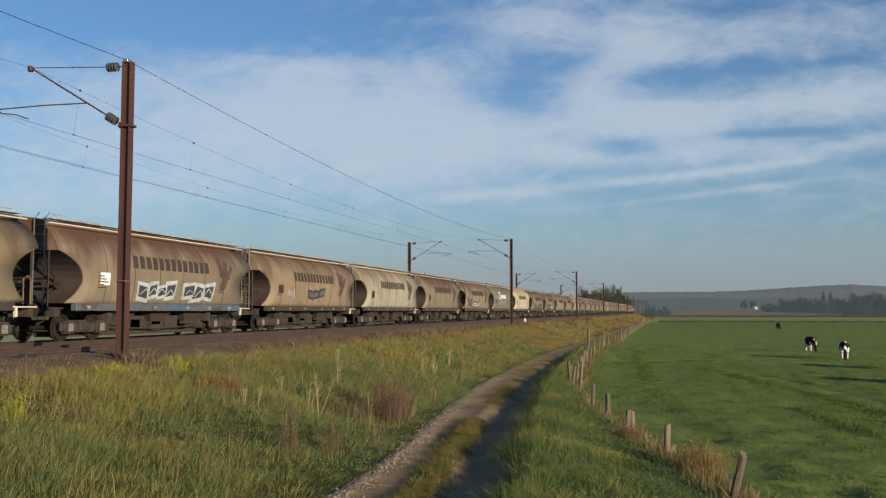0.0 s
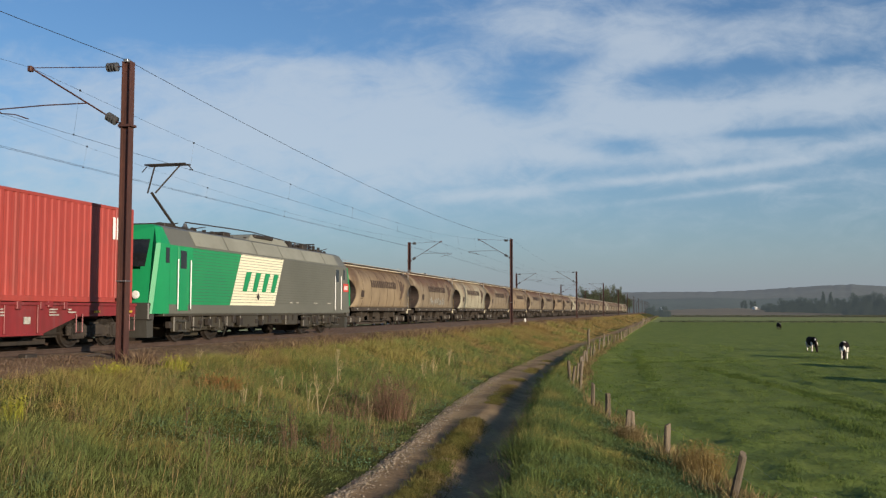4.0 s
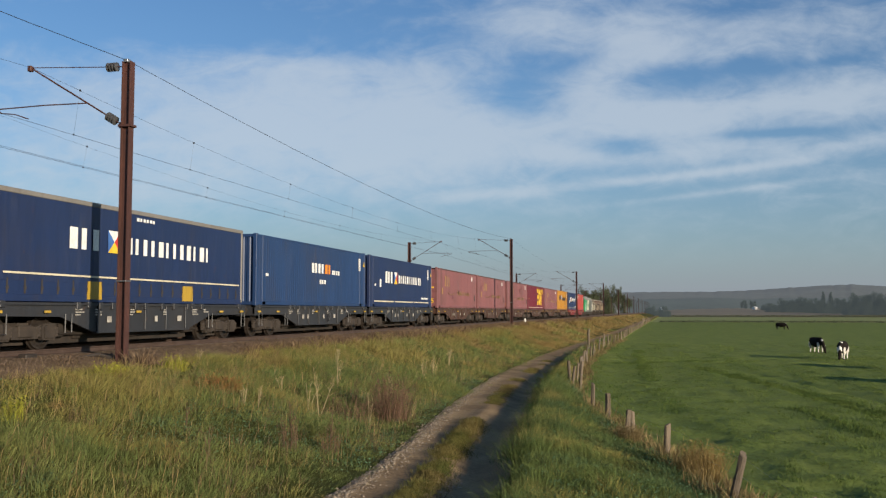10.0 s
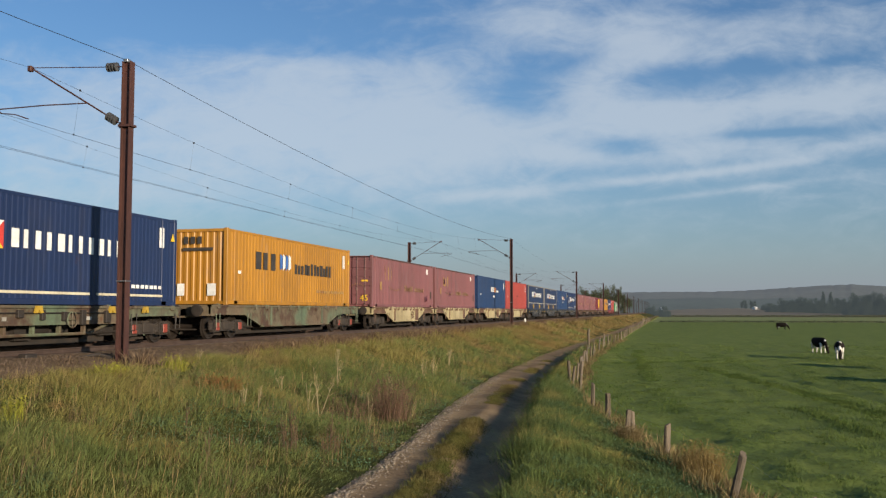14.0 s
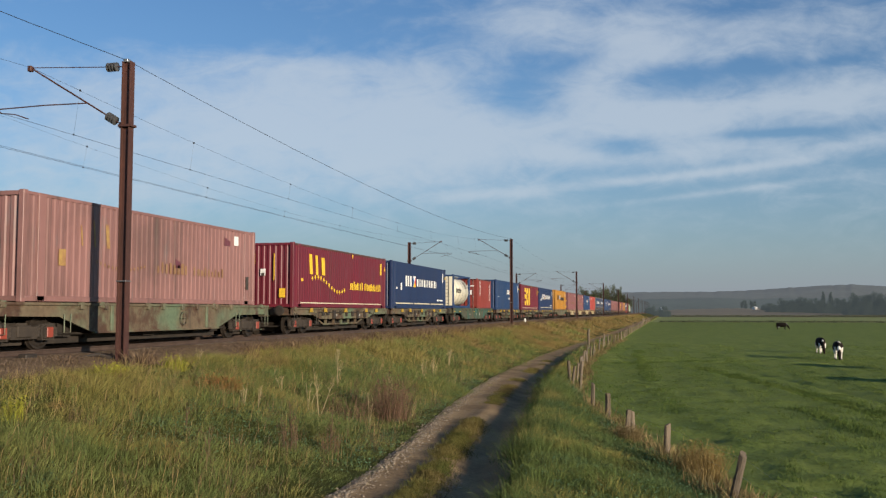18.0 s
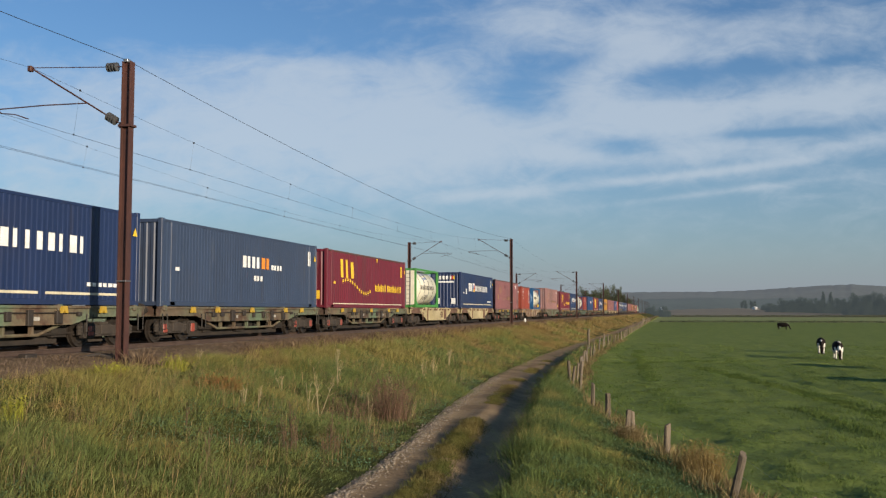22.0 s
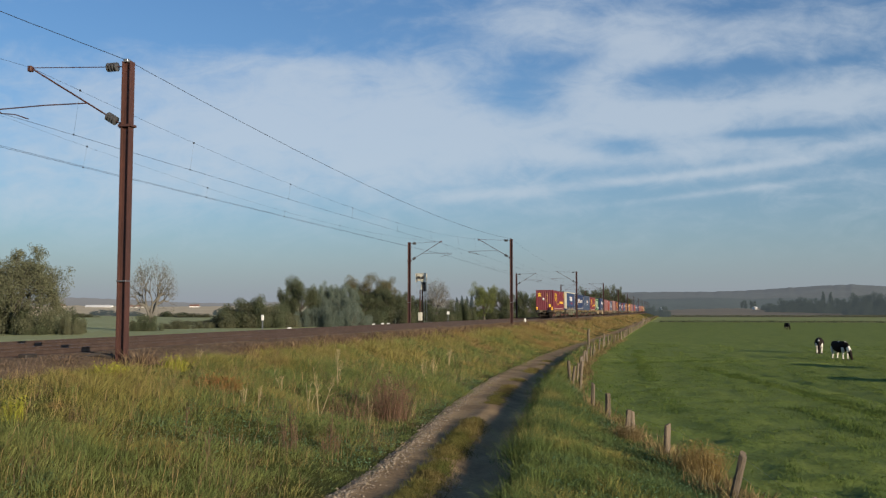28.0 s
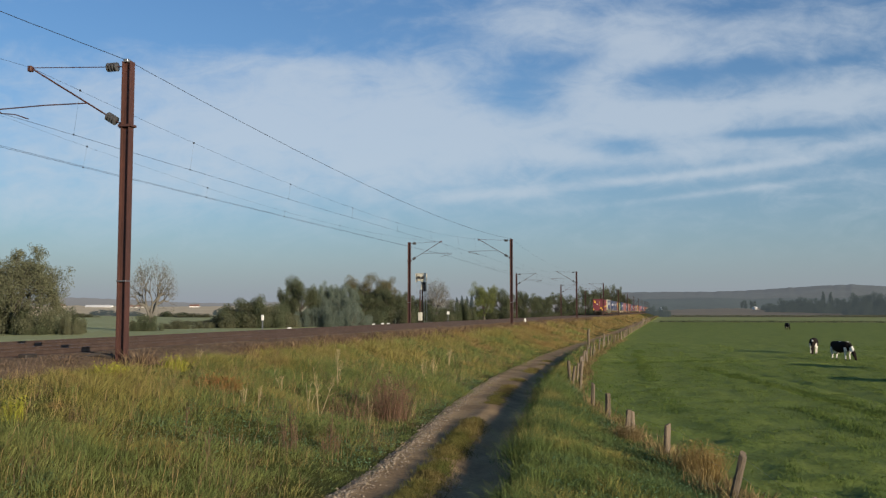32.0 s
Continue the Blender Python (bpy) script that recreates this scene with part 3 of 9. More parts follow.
def wires(x_axis, y0, tops, name, x_stagger=0.2, drop=1.47):
    """Messenger, contact wire and droppers, span by span."""
    n = 10
    for i in range(-1, 9):
        ya, yb = y0 + i * SPAN, y0 + (i + 1) * SPAN
        za, zb = tops.get(i, 7.3) + 0.03, tops.get(i + 1, 7.3) + 0.03
        e = new("catenary_span")
        mess, cont = [], []
        za2, zb2 = za - drop, zb - drop
        for k in range(21):
            t = k / 20
            sag = 4 * t * (1 - t)
            mess.append((x_axis, ya + (yb - ya) * t, za + (zb - za) * t - 1.0 * sag))
            st = x_stagger * (1 - 2 * t) * (1 if i % 2 else -1)
            cont.append((x_axis + st, ya + (yb - ya) * t, za2 + (zb2 - za2) * t - 0.06 * sag))
        part("messenger_wire", Geo().tube(mess, 0.0042 if x_axis == X_NEAR else 0.003, 4), COPPER, e)
        part("contact_wire", Geo().tube(cont, 0.0058, 4), COPPER, e)
        if x_axis != X_NEAR:
            # the farther track has a second contact wire that comes in from above
            part("contact_wire", Geo().tube([(q[0] + 0.05, q[1], q[2] + (0.03 if i >= 0 else 0.03 + 0.45 * (1 - k / 20))) for k, q in enumerate(cont)], 0.005, 4), COPPER, e)
        for t in ((0.035, 0.145, 0.29, 0.43, 0.57, 0.71, 0.855, 0.965) if i < 3 else (0.29, 0.71)):
            k = int(t * 20)
            fr = t * 20 - k
            a = [mess[k][q] * (1 - fr) + mess[k + 1][q] * fr for q in range(3)]
            b = [cont[k][q] * (1 - fr) + cont[k + 1][q] * fr for q in range(3)]
            part("dropper", Geo().tube([a, b], 0.003, 4).box(a[0] - .015, a[0] + .015, a[1] - .03, a[1] + .03, a[2] - .02, a[2] + .04).box(b[0] - .012, b[0] + .012, b[1] - .025, b[1] + .025, b[2] - .02, b[2] + .03), COPPER, e)
        tagged(e, "thin dark contact and messenger wires with droppers", "overhead wire", name)


wires(X_NEAR, 22.15, TOPS_NEAR, "overhead wires of the nearer track")
wires(X_FAR + 0.35, 20.4, TOPS_FAR, "overhead wires of the farther track", 0.2, 1.22)
for i in range(-1, 9):
    ya, za, zb = 22.15 + i * SPAN, TOPS_NEAR.get(i, 7.3), TOPS_NEAR.get(i + 1, 7.3)
    pts = [(-14.25, ya + SPAN * k / 16, za + (zb - za) * k / 16 + 0.05 - 0.75 * 4 * (k / 16) * (1 - k / 16)) for k in range(17)]
    tagged(part("feeder_cable", Geo().tube(pts, 0.0085 if i < 1 else 0.005, 4), COPPER), "dark earth cable slung from mast top to mast top", "cable", "feeder cables")


# ---- rolling stock ----
DECK = [1.185]      # deck height of the wagon being loaded
MOVES = []          # thing, x, z, place along the line at 0 s, speed
V_OUT, V_IN = 25.97, -27.6
SIDE = 1            # +x is the side of each vehicle that faces the camera


def rides(ob, x, s0, v, z=0.0):
    MOVES.append((ob, x, z, s0, v))
    ob.matrix_basis = pose(x, s0, z)


def wheelset_mesh():
    g = Geo()
    for s in (-1, 1):
        g.lathe((0, 0, 0), "x", [(s * 0.66, 0.10), (s * 0.66, 0.30), (s * 0.685, 0.36), (s * 0.685, 0.485), (s * 0.715, 0.485), (s * 0.72, 0.46), (s * 0.81, 0.455), (s * 0.81, 0.39), (s * 0.76, 0.35), (s * 0.75, 0.18), (s * 0.80, 0.14), (s * 0.80, 0.0)], 18)
    g.lathe((0, 0, 0), "x", [(-0.7, 0.085), (0.7, 0.085)], 8)
    return g.mesh("wheelset")


def bogie_mesh():
    g = Geo()
    for s in (-1, 1):
        x0, x1 = s * 0.93, s * 1.05
        g.prism([(-1.28, 0.46), (-1.2, 0.66), (-0.75, 0.70), (-0.45, 0.62), (0.45, 0.62), (0.75, 0.70), (1.2, 0.66), (1.28, 0.46), (1.05, 0.44), (0.95, 0.56), (0.72, 0.54), (0.5, 0.30), (-0.5, 0.30), (-0.72, 0.54), (-0.95, 0.56), (-1.05, 0.44)], min(x0, x1), max(x0, x1))
        for y in (-1.12, -0.68, 0.68, 1.12):
            g.lathe((s * 1.0, y, 0.40), "z", [(0, 0.075), (0.05, 0.06), (0.1, 0.075), (0.15, 0.06), (0.2, 0.075)], 8)
        g.box(min(s * .98, s * 1.1), max(s * .98, s * 1.1), -0.28, 0.28, 0.34, 0.66, 0.03)
        if s != SIDE:
            for y in (-0.9, 0.9):
                g.box(-1.1, -0.96, y - 0.28, y + 0.28, 0.27, 0.68, 0.03)
    g.box(-0.98, 0.98, -0.22, 0.22, 0.42, 0.72)
    g.box(-0.6, 0.6, -0.5, 0.5, 0.13, 0.5)
    for y in (-0.35, 0.35, -1.2, 1.2):
        g.tube([(-0.95, y, 0.36), (0.95, y, 0.36)], 0.03, 5)
    return g.mesh("bogie_frame")


def axle_box_mesh():
    """A heavy cast box with its spring caps and a round lid."""
    g = Geo().prism([(-0.30, -0.06), (-0.24, -0.20), (0.24, -0.20), (0.30, -0.06), (0.30, 0.16), (0.22, 0.24), (-0.22, 0.24), (-0.30, 0.16)], -0.07, 0.07)
    g.prism([(-0.2, -0.15), (0.2, -0.15), (0.22, 0.14), (0.12, 0.2), (-0.12, 0.2), (-0.22, 0.14)], 0.07, 0.115)
    for y in (-0.36, 0.36):
        g.lathe((0, y, -0.1), "z", [(0, 0.085), (0.05, 0.07), (0.1, 0.085), (0.15, 0.07), (0.2, 0.085), (0.24, 0.085), (0.25, 0.03)], 9)
    return g.mesh("axle_box")


def bogie(parent, y, boxes, frame=None, wheel=None):
    b = part("bogie", shared("bogie", bogie_mesh), frame or BOGIE, parent, "", pose(0, y, 0))
    for dy in (-0.9, 0.9):
        part("wheelset", shared("wheelset", wheelset_mesh), wheel or WHEEL, b, "", pose(0, dy, 0.46))
        box = part("axle_box", shared("axle_box", axle_box_mesh), frame or BOGIE, b, "", pose(SIDE * 1.03, dy, 0.46))
        if boxes is not BOGIE:
            part("axle_lid", shared("axle_lid", lambda: Geo().box(0.115, 0.15, -0.13, 0.13, -0.13, 0.15, 0.02).mesh("axle_lid")), boxes, box)
    return b


def buffer_mesh():
    return Geo().lathe((0, 0, 0), "y", [(0, 0.13), (0.05, 0.13), (0.06, 0.10), (0.34, 0.10), (0.34, 0.075), (0.54, 0.075), (0.55, 0.22), (0.585, 0.225), (0.60, 0.16)], 14).mesh("buffer")


def buffers(parent, half, material, z=1.06):
    for s in (-1, 1):
        for x in (-0.875, 0.875):
            part("buffer", shared("buffer", buffer_mesh), material, parent, "", pose(x, s * (half - 0.6), z, 0, 0, 0 if s > 0 else 180))
        part("coupling_hook", shared("hook", lambda: Geo().box(-0.05, 0.05, 0, 0.35, -0.06, 0.06, 0.02).tube([(0, 0.3, 0), (0, 0.42, -0.1), (0, 0.42, -0.4), (0, 0.34, -0.5)], 0.035, 6).mesh("coupling_hook")), GREASE, parent, "", pose(0, s * (half - 0.55), 1.04, 0, 0, 0 if s > 0 else 180))


BOGIE = weather(mat("dusty_bogie_paint", (0.040, 0.030, 0.0225), (0.026, 0.0195, 0.015), (0.062, 0.043, 0.029), scale=2.2, rough=0.85, third=0.58), 0.5, 0.4)
LID = mat("pale_axle_lids", (0.20, 0.185, 0.16), (0.14, 0.125, 0.105), (0.12, 0.09, 0.07), scale=5, rough=0.7)
PIPE = paint("yellow_handles", "c9a53a", 0.3)
ORANGE = paint("orange_axle_boxes", "984536", 0.4)
PLATE = mat("stencil_white", (0.42, 0.40, 0.36), (0.26, 0.24, 0.21), scale=5, rough=0.7, bump=0)


def rigging(half):
    """Brake cylinders, rods and pipes between the bogies."""
    g = Geo().box(-0.55, 0.55, -half + 1.6, half - 1.6, 0.13, 0.86)
    for k in range(-3, 4):
        y = k * half / 4.4
        g.box(-0.9 + 0.1 * (k % 2), 0.75 - 0.1 * (k % 3), y - 0.35, y + 0.3, 0.26 + 0.05 * (k % 2), 0.7)
    g.lathe((0.3, 0.3, 0.5), "y", [(-0.8, 0.05), (-0.75, 0.19), (0.75, 0.19), (0.8, 0.05)], 10)
    for x, z in ((0.8, 0.34), (0.45, 0.24), (-0.6, 0.3), (-0.9, 0.22)):
        g.tube([(x, -half + 1.2, z + 0.08), (x, 0, z), (x, half - 1.2, z + 0.08)], 0.035, 5)
    return g.mesh("brake_rigging")


def wagon(L, kind, colour, s0, boxes=None, wheel_plate=False, second=None):
    """A container flat wagon. kind: 'belly' with deep fish-bellied sills, 'truss' with a shallow sill and trussed middle."""
    e = new("container_wagon")
    h = L / 2 - 0.35
    top, bc = (1.26 if kind == "belly" else 1.18), L / 2 - 2.0
    if kind == "belly":
        poly = [(-h, top), (-h, 0.92), (-bc - 0.9, 0.90), (-bc + 1.15, 0.88), (-bc + 2.7, 0.42), (bc - 2.7, 0.42), (bc - 1.15, 0.88), (bc + 0.9, 0.90), (h, 0.92), (h, top)]
    else:
        poly = [(-h, top), (-h, 0.88), (-bc + 1.0, 0.86), (-bc + 1.9, 0.66), (bc - 1.9, 0.66), (bc - 1.0, 0.86), (h, 0.88), (h, top)]
    for s in (-1, 1):
        def sill():
            g = Geo().prism(poly, 1.18, 1.25)
            g.box(1.12, 1.32, -h, h, top - 0.07, top)
            for k in range(-5, 6):
                y = k * h / 5.6
                if abs(y) < bc - 2.6 and kind == "belly" and s < 0:
                    g.box(1.25, 1.285, y - 0.04, y + 0.04, 0.46, top - 0.07)
            if kind == "belly":
                g.box(1.18, 1.32, -bc + 2.7, bc - 2.7, 0.40, 0.45)
            return g.mesh("side_sill")
        ob = part("side_sill", shared(("sill", kind, L, s), sill), colour, e, "", pose(0, 0, 0, 0, 0, 0 if s > 0 else 180))
        for k in range(-5, 6):
            y = k * h / 5.6
            if abs(y) < bc - 2.4 and kind == "belly" and s > 0 and (colour not in (W_CREAM, W_GREEN) or abs(k) == 2):
                wide = 0.30 if colour is W_CREAM and k > 0 else 0.07
                part("sill_rib", shared(("srib", top, wide), lambda: Geo().box(1.25, 1.30, -wide, wide, 0.45, top - 0.07, 0.01).mesh("sill_rib")), {W_CREAM: W_RUSTY, W_TAN: W_RUSTY}.get(colour, colour), ob, "", pose(0, y, 0))
        if colour is W_CREAM:
            for k in (-1, 1):
                out = [(k * h, top - 0.08), (k * h, 0.925), (k * (bc + 0.9), 0.905), (k * (bc - 0.5), 0.89), (k * (bc - 1.2), 0.90), (k * (bc - 0.7), top - 0.08)]
                part("end_plate", shared(("end_plate", L, k), lambda: Geo().prism(out if k < 0 else out[::-1], 1.25, 1.256).mesh("end_plate")), W_RUSTY, ob, "rusty brown end of the sill")
                part("edge_flange", shared(("edge_flange", L, k), lambda: Geo().box(1.25, 1.33, min(k * (bc - 1.3), k * h), max(k * (bc - 1.3), k * h), top - 0.078, top + 0.004).mesh("edge_flange")), W_RUSTY, ob)
        for y in (-h * 0.93, -h * 0.42, h * 0.42, h * 0.93):
            part("twistlock", shared("lock", lambda: Geo().box(-0.09, 0.09, -0.1, 0.1, -0.12, 0.055, 0.02).lathe((0, 0, 0), "z", [(0.05, 0.05), (0.07, 0.03)], 6).mesh("twistlock")), colour, ob, "", pose(1.22, y, top - 0.02))

    def deck():
        g = Geo().box(-0.28, 0.28, -h, h, 0.8, 1.12)
        for k in range(-6, 7):
            y = k * h / 6.2
            g.box(-1.2, 1.2, y - 0.07, y + 0.07, 0.93, 1.13)
        for s in (-1, 1):
            g.box(-1.28, 1.28, min(s * h, s * (h - 0.3)), max(s * h, s * (h - 0.3)), 0.86, top)
        return g.mesh("underframe")
    part("underframe", shared(("deck", kind, L), deck), second or colour, e)
    if kind != "belly":
        def truss():
            g = Geo()
            for s in (-1, 1):
                g.tube([(s * 1.0, -bc + 1.6, 0.8), (s * 1.0, -bc + 3.0, 0.40), (s * 1.0, bc - 3.0, 0.40), (s * 1.0, bc - 1.6, 0.8)], 0.045, 6)
                for k in (-2, -1, 0, 1, 2):
                    g.box(s * 1.0 - 0.05, s * 1.0 + 0.05, k * 1.1 - 0.05, k * 1.1 + 0.05, 0.40, 0.9)
            return g.mesh("truss")
        part("truss", shared(("truss", L), truss), colour, e)
        part("air_tank", shared("tank_air", lambda: Geo().lathe((0.55, 0, 0.55), "y", [(-0.75, 0.05), (-0.7, 0.16), (-0.6, 0.2), (0.6, 0.2), (0.7, 0.16), (0.75, 0.05)], 12).mesh("air_tank", True)), GREASE, e, "", pose(0, 0.4, 0))
    part("brake_rigging", shared(("rig", L), lambda: rigging(bc)), GREASE, e, "dark brake gear under the floor")
    for s in (-1, 1):
        bogie(e, s * bc, boxes or BOGIE)
    buffers(e, L / 2, GREASE)
    for k, (y, w) in enumerate(((-2.1, 0.22), (-1.5, 0.16), (0.5, 0.16), (1.9, 0.26))):
        part("stencil_plate", Geo().box(1.287, 1.293, y, y + w, 0.70 if kind == "belly" else 0.78, 0.88, 0), PLATE, e, "small white stencil panel") if (colour not in (W_CREAM, W_GREEN) if kind == "belly" else k in (1, 3)) else None
    def stencils():
        g, rnd = Geo(), random.Random(int(L * 10))
        for y in (-3.6, -2.7, -0.9, 1.0, 2.9, 3.7):
            for r in range(rnd.choice((2, 3, 3))):
                w = rnd.uniform(0.12, 0.42)
                g.box(1.288, 1.293, y, y + w, 1.06 - r * 0.075, 1.095 - r * 0.075)
        return g.mesh("stencil_text")
    fit, rnd = GREASE if kind != "belly" else {W_CREAM: W_RUSTY}.get(colour, colour), random.Random(int(L * 7))
    for k in range(9):
        y = -bc + 1.9 + k * (2 * bc - 3.8) / 8 + rnd.uniform(-0.2, 0.2)
        w, z0, z1 = rnd.uniform(0.08, 0.3), rnd.uniform(0.62, 0.9), rnd.uniform(0.98, 1.12)
        if kind == "belly":
            w, z0, z1 = 0.16, top - 0.18, top + 0.02
        part("side_bracket", shared(("bracket", kind, L, k), lambda: Geo().box(1.22, 1.34, y, y + w, z0, z1, 0.01).mesh("side_bracket")), fit, e)
    if kind != "belly":
        for y in (-bc + 0.6, -bc + 2.4, -0.2, bc - 2.4, bc - 0.6):
            part("lock_handle", shared("lock_handle", lambda: Geo().prism([(-0.16, 0.98), (-0.05, 0.98), (0.0, 1.08), (0.06, 0.98), (0.17, 0.98), (0.12, 1.17), (-0.1, 1.17)], 1.31, 1.37).mesh("lock_handle")), PIPE, e, "yellow container lock handle", pose(0, y, 0))
        part("pull_rod", shared(("pull", L), lambda: Geo().tube([(1.31, -bc + 1.6, 0.98), (1.31, bc - 1.6, 0.98)], 0.018, 4).mesh("pull_rod")), fit, e)
    for y in (-bc - 1.3, -bc + 1.3, bc - 1.3, bc + 1.3):
        part("foot_step", shared("foot_step", lambda: Geo().tube([(1.3, 0, 0.95), (1.3, 0, 0.45), (1.3, 0.28, 0.45), (1.3, 0.28, 0.95)], 0.018, 4).mesh("foot_step")), fit, e, "", pose(0, y, 0))

    def caps():
        g = Geo()
        for y in (-bc + 0.4, -0.6, bc - 0.5, h - 0.5, -h + 0.2):
            g.box(1.30, 1.36, y, y + 0.22, 0.98, 1.05, 0.01)
        return g.mesh("yellow_lever")
    part("yellow_lever", shared(("caps", L), caps), PIPE, e, "yellow brake levers") if colour not in (W_CREAM, W_GREEN) else None
    part("stencil_text", shared(("stencil", L), stencils), PLATE, e, "rows of tiny white stencil bars") if colour in (W_RED, W_BLACK) else None
    for s in (-1, 1):
        part("shunter_handle", shared("handle", lambda: Geo().tube([(1.2, -0.2, 0.9), (1.2, -0.2, 0.72), (1.2, 0.25, 0.72), (1.2, 0.25, 0.9)], 0.018, 5).mesh("shunter_handle")), PIPE, e, "yellow handle", pose(0, s * (h - 0.3), 0.22))
    if wheel_plate:
        ring = [(1.36, 1.2 + 0.22 * math.cos(a), 0.8 + 0.22 * math.sin(a)) for a in np.linspace(0, 2 * math.pi, 13)]
        part("brake_wheel", Geo().tube(ring, 0.02, 5).tube([ring[0], ring[6]], 0.012, 4).tube([ring[3], ring[9]], 0.012, 4).tube([(1.25, 1.2, .8), (1.36, 1.2, .8)], 0.03, 5), {W_CREAM: W_RUSTY}.get(colour, colour), e, "hand-brake wheel")
    rides(e, X_NEAR, s0, V_OUT)
    return e


# --- containers ---
def corrugated(L, z0, z1, x, period=0.28, depth=0.036, flat=0.0):
    """A trapezoid-ribbed sheet in the plane x, from -L/2 to L/2 along y."""
    n = max(2, int(L / period))
    p = L / n
    ys, off = [], []
    for i in range(n):
        y = -L / 2 + i * p
        ys += [y, y + p * 0.36, y + p * 0.5, y + p * 0.86]
        off += [0, 0, -depth, -depth]
    ys.append(L / 2), off.append(0)
    g = Geo()
    for y, o in zip(ys, off):
        g.v += [(x + o, y, z0), (x + o, y, z1), (x - depth - 0.02, y, z0), (x - depth - 0.02, y, z1)]
    for i in range(len(ys) - 1):
        a = i * 4
        g.f += [(a, a + 4, a + 5, a + 1), (a + 2, a + 3, a + 7, a + 6)]
    return g


def corner_posts(g_name, x, y, H, w=0.16):
    return shared((g_name, H, w), lambda: Geo().box(-w / 2, w / 2, -w / 2, w / 2, 0, H, 0.012).mesh("corner_post"))


def shell(name, L, W, H, paints, s0, rear="doors", side="ribs", label="", z=None):
    """A steel box with ribbed walls. rear: 'doors' or 'panel' at the tail end; side: 'ribs', 'fine' or 'plain'."""
    body, trim, bar = paints
    e = new(name)
    hx, hy = W / 2, L / 2
    period, depth = {"ribs": (0.28, 0.02), "fine": (0.21, 0.011), "plain": (1.2, 0.006)}[side]
    wl = L - 0.3
    for s in (1, -1):
        part("side_wall", shared(("wall", L, H, side), lambda: corrugated(wl, 0.16, H - 0.11, hx - 0.012, period, depth).mesh("side_wall")), body, e, "", pose(0, 0, 0, 0, 0, 0 if s > 0 else 180))
        part("bottom_rail", shared(("brail", L), lambda: Geo().box(hx - 0.08, hx, -hy + 0.15, hy - 0.15, 0.02, 0.17, 0.01).mesh("bottom_rail")), trim, e, "", pose(0, 0, 0, 0, 0, 0 if s > 0 else 180))
        part("top_rail", shared(("trail", L, H), lambda: Geo().box(hx - 0.07, hx - 0.004, -hy + 0.15, hy - 0.15, H - 0.12, H - 0.03, 0.01).mesh("top_rail")), TOP_RUST if body in (PINK, MAROON, ORANGE_R, BROWN_R) else trim, e, "", pose(0, 0, 0, 0, 0, 0 if s > 0 else 180))
        for y in (-hy + 0.08, hy - 0.08):
            part("corner_post", corner_posts("cp", 0, 0, H - 0.04), trim, e, "", pose(s * (hx - 0.08), y, 0.02))
            for zz in (0, H - 0.12):
                part("corner_casting", shared("casting", lambda: Geo().box(-0.08, 0.08, -0.09, 0.09, 0, 0.118, 0.015).mesh("corner_casting")), trim, e, "", pose(s * (hx - 0.079), (hy - 0.089) * (1 if y > 0 else -1), zz))
        if L > 13:
            for y in (-6.1, 6.1):
                part("stacking_post", shared(("sp", H), lambda: Geo().box(-0.05, 0.03, -0.15, 0.15, 0, H - 0.06, 0.01).mesh("stacking_post")), trim, e, "", pose(s * (hx - 0.03), y, 0.03))
    part("roof", shared(("roof", L, H), lambda: Geo().rings([[(x, y, zz) for x, zz in ((-hx + 0.05, H - 0.07), (hx - 0.05, H - 0.07), (hx - 0.05, H - 0.045), (0, H - 0.02), (-hx + 0.05, H - 0.045))] for y in (-hy + 0.1, hy - 0.1)]).mesh("roof")), trim, e)
    part("floor", shared(("floor", L), lambda: Geo().box(-hx + 0.08, hx - 0.08, -hy + 0.1, hy - 0.1, 0.04, 0.16).mesh("floor")), trim, e)
    part("front_wall", shared(("fw", W, H), lambda: corrugated(W - 0.3, 0.12, H - 0.11, 0, 0.25, 0.03).mesh("front_wall")), body, e, "", pose(0, hy - 0.06, 0, 0, 0, 90))
    if rear == "panel":
        part("end_wall", shared(("fw", W, H), lambda: None), body, e, "", pose(0, -hy + 0.06, 0, 0, 0, -90))
        part("end_sill", Geo().box(-hx + .15, hx - .15, -hy + .02, -hy + .1, .03, .16), trim, e)
        part("end_header", Geo().box(-hx + .15, hx - .15, -hy + .02, -hy + .1, H - .14, H - .03), trim, e)
    else:
        for s in (-1, 1):
            def leaf():
                step, poly = (H - 0.4) / 5, [(0.02, 0.14), (-0.03, 0.14)]
                for q in range(5):
                    a, b = 0.2 + q * step, 0.2 + q * step + step - 0.09
                    poly += [(-0.03, a), (-0.055, a + 0.02), (-0.055, b - 0.02), (-0.03, b)]
                g = Geo().prism(poly + [(-0.03, H - 0.13), (0.02, H - 0.13)], -hx / 2 + 0.09, hx / 2 - 0.02)
                return g.mesh("door")
            d = part("door", shared(("leaf", W, H), leaf), body, e, "", pose(s * hx / 2 * 0.97, -hy + 0.06, 0))
            for x in (-0.25, 0.22):
                part("lock_rod", shared(("rod", H), lambda: Geo().tube([(0, -0.07, 0.1), (0, -0.07, H - 0.1)], 0.02, 6).box(-.05, .05, -.09, -.03, .95, 1.05).mesh("lock_rod")), bar, d, "", pose(x, 0, 0))
    tagged(e, label, "container", "containers on the train")
    rides(e, X_NEAR, s0, V_OUT, DECK[0])
    return e


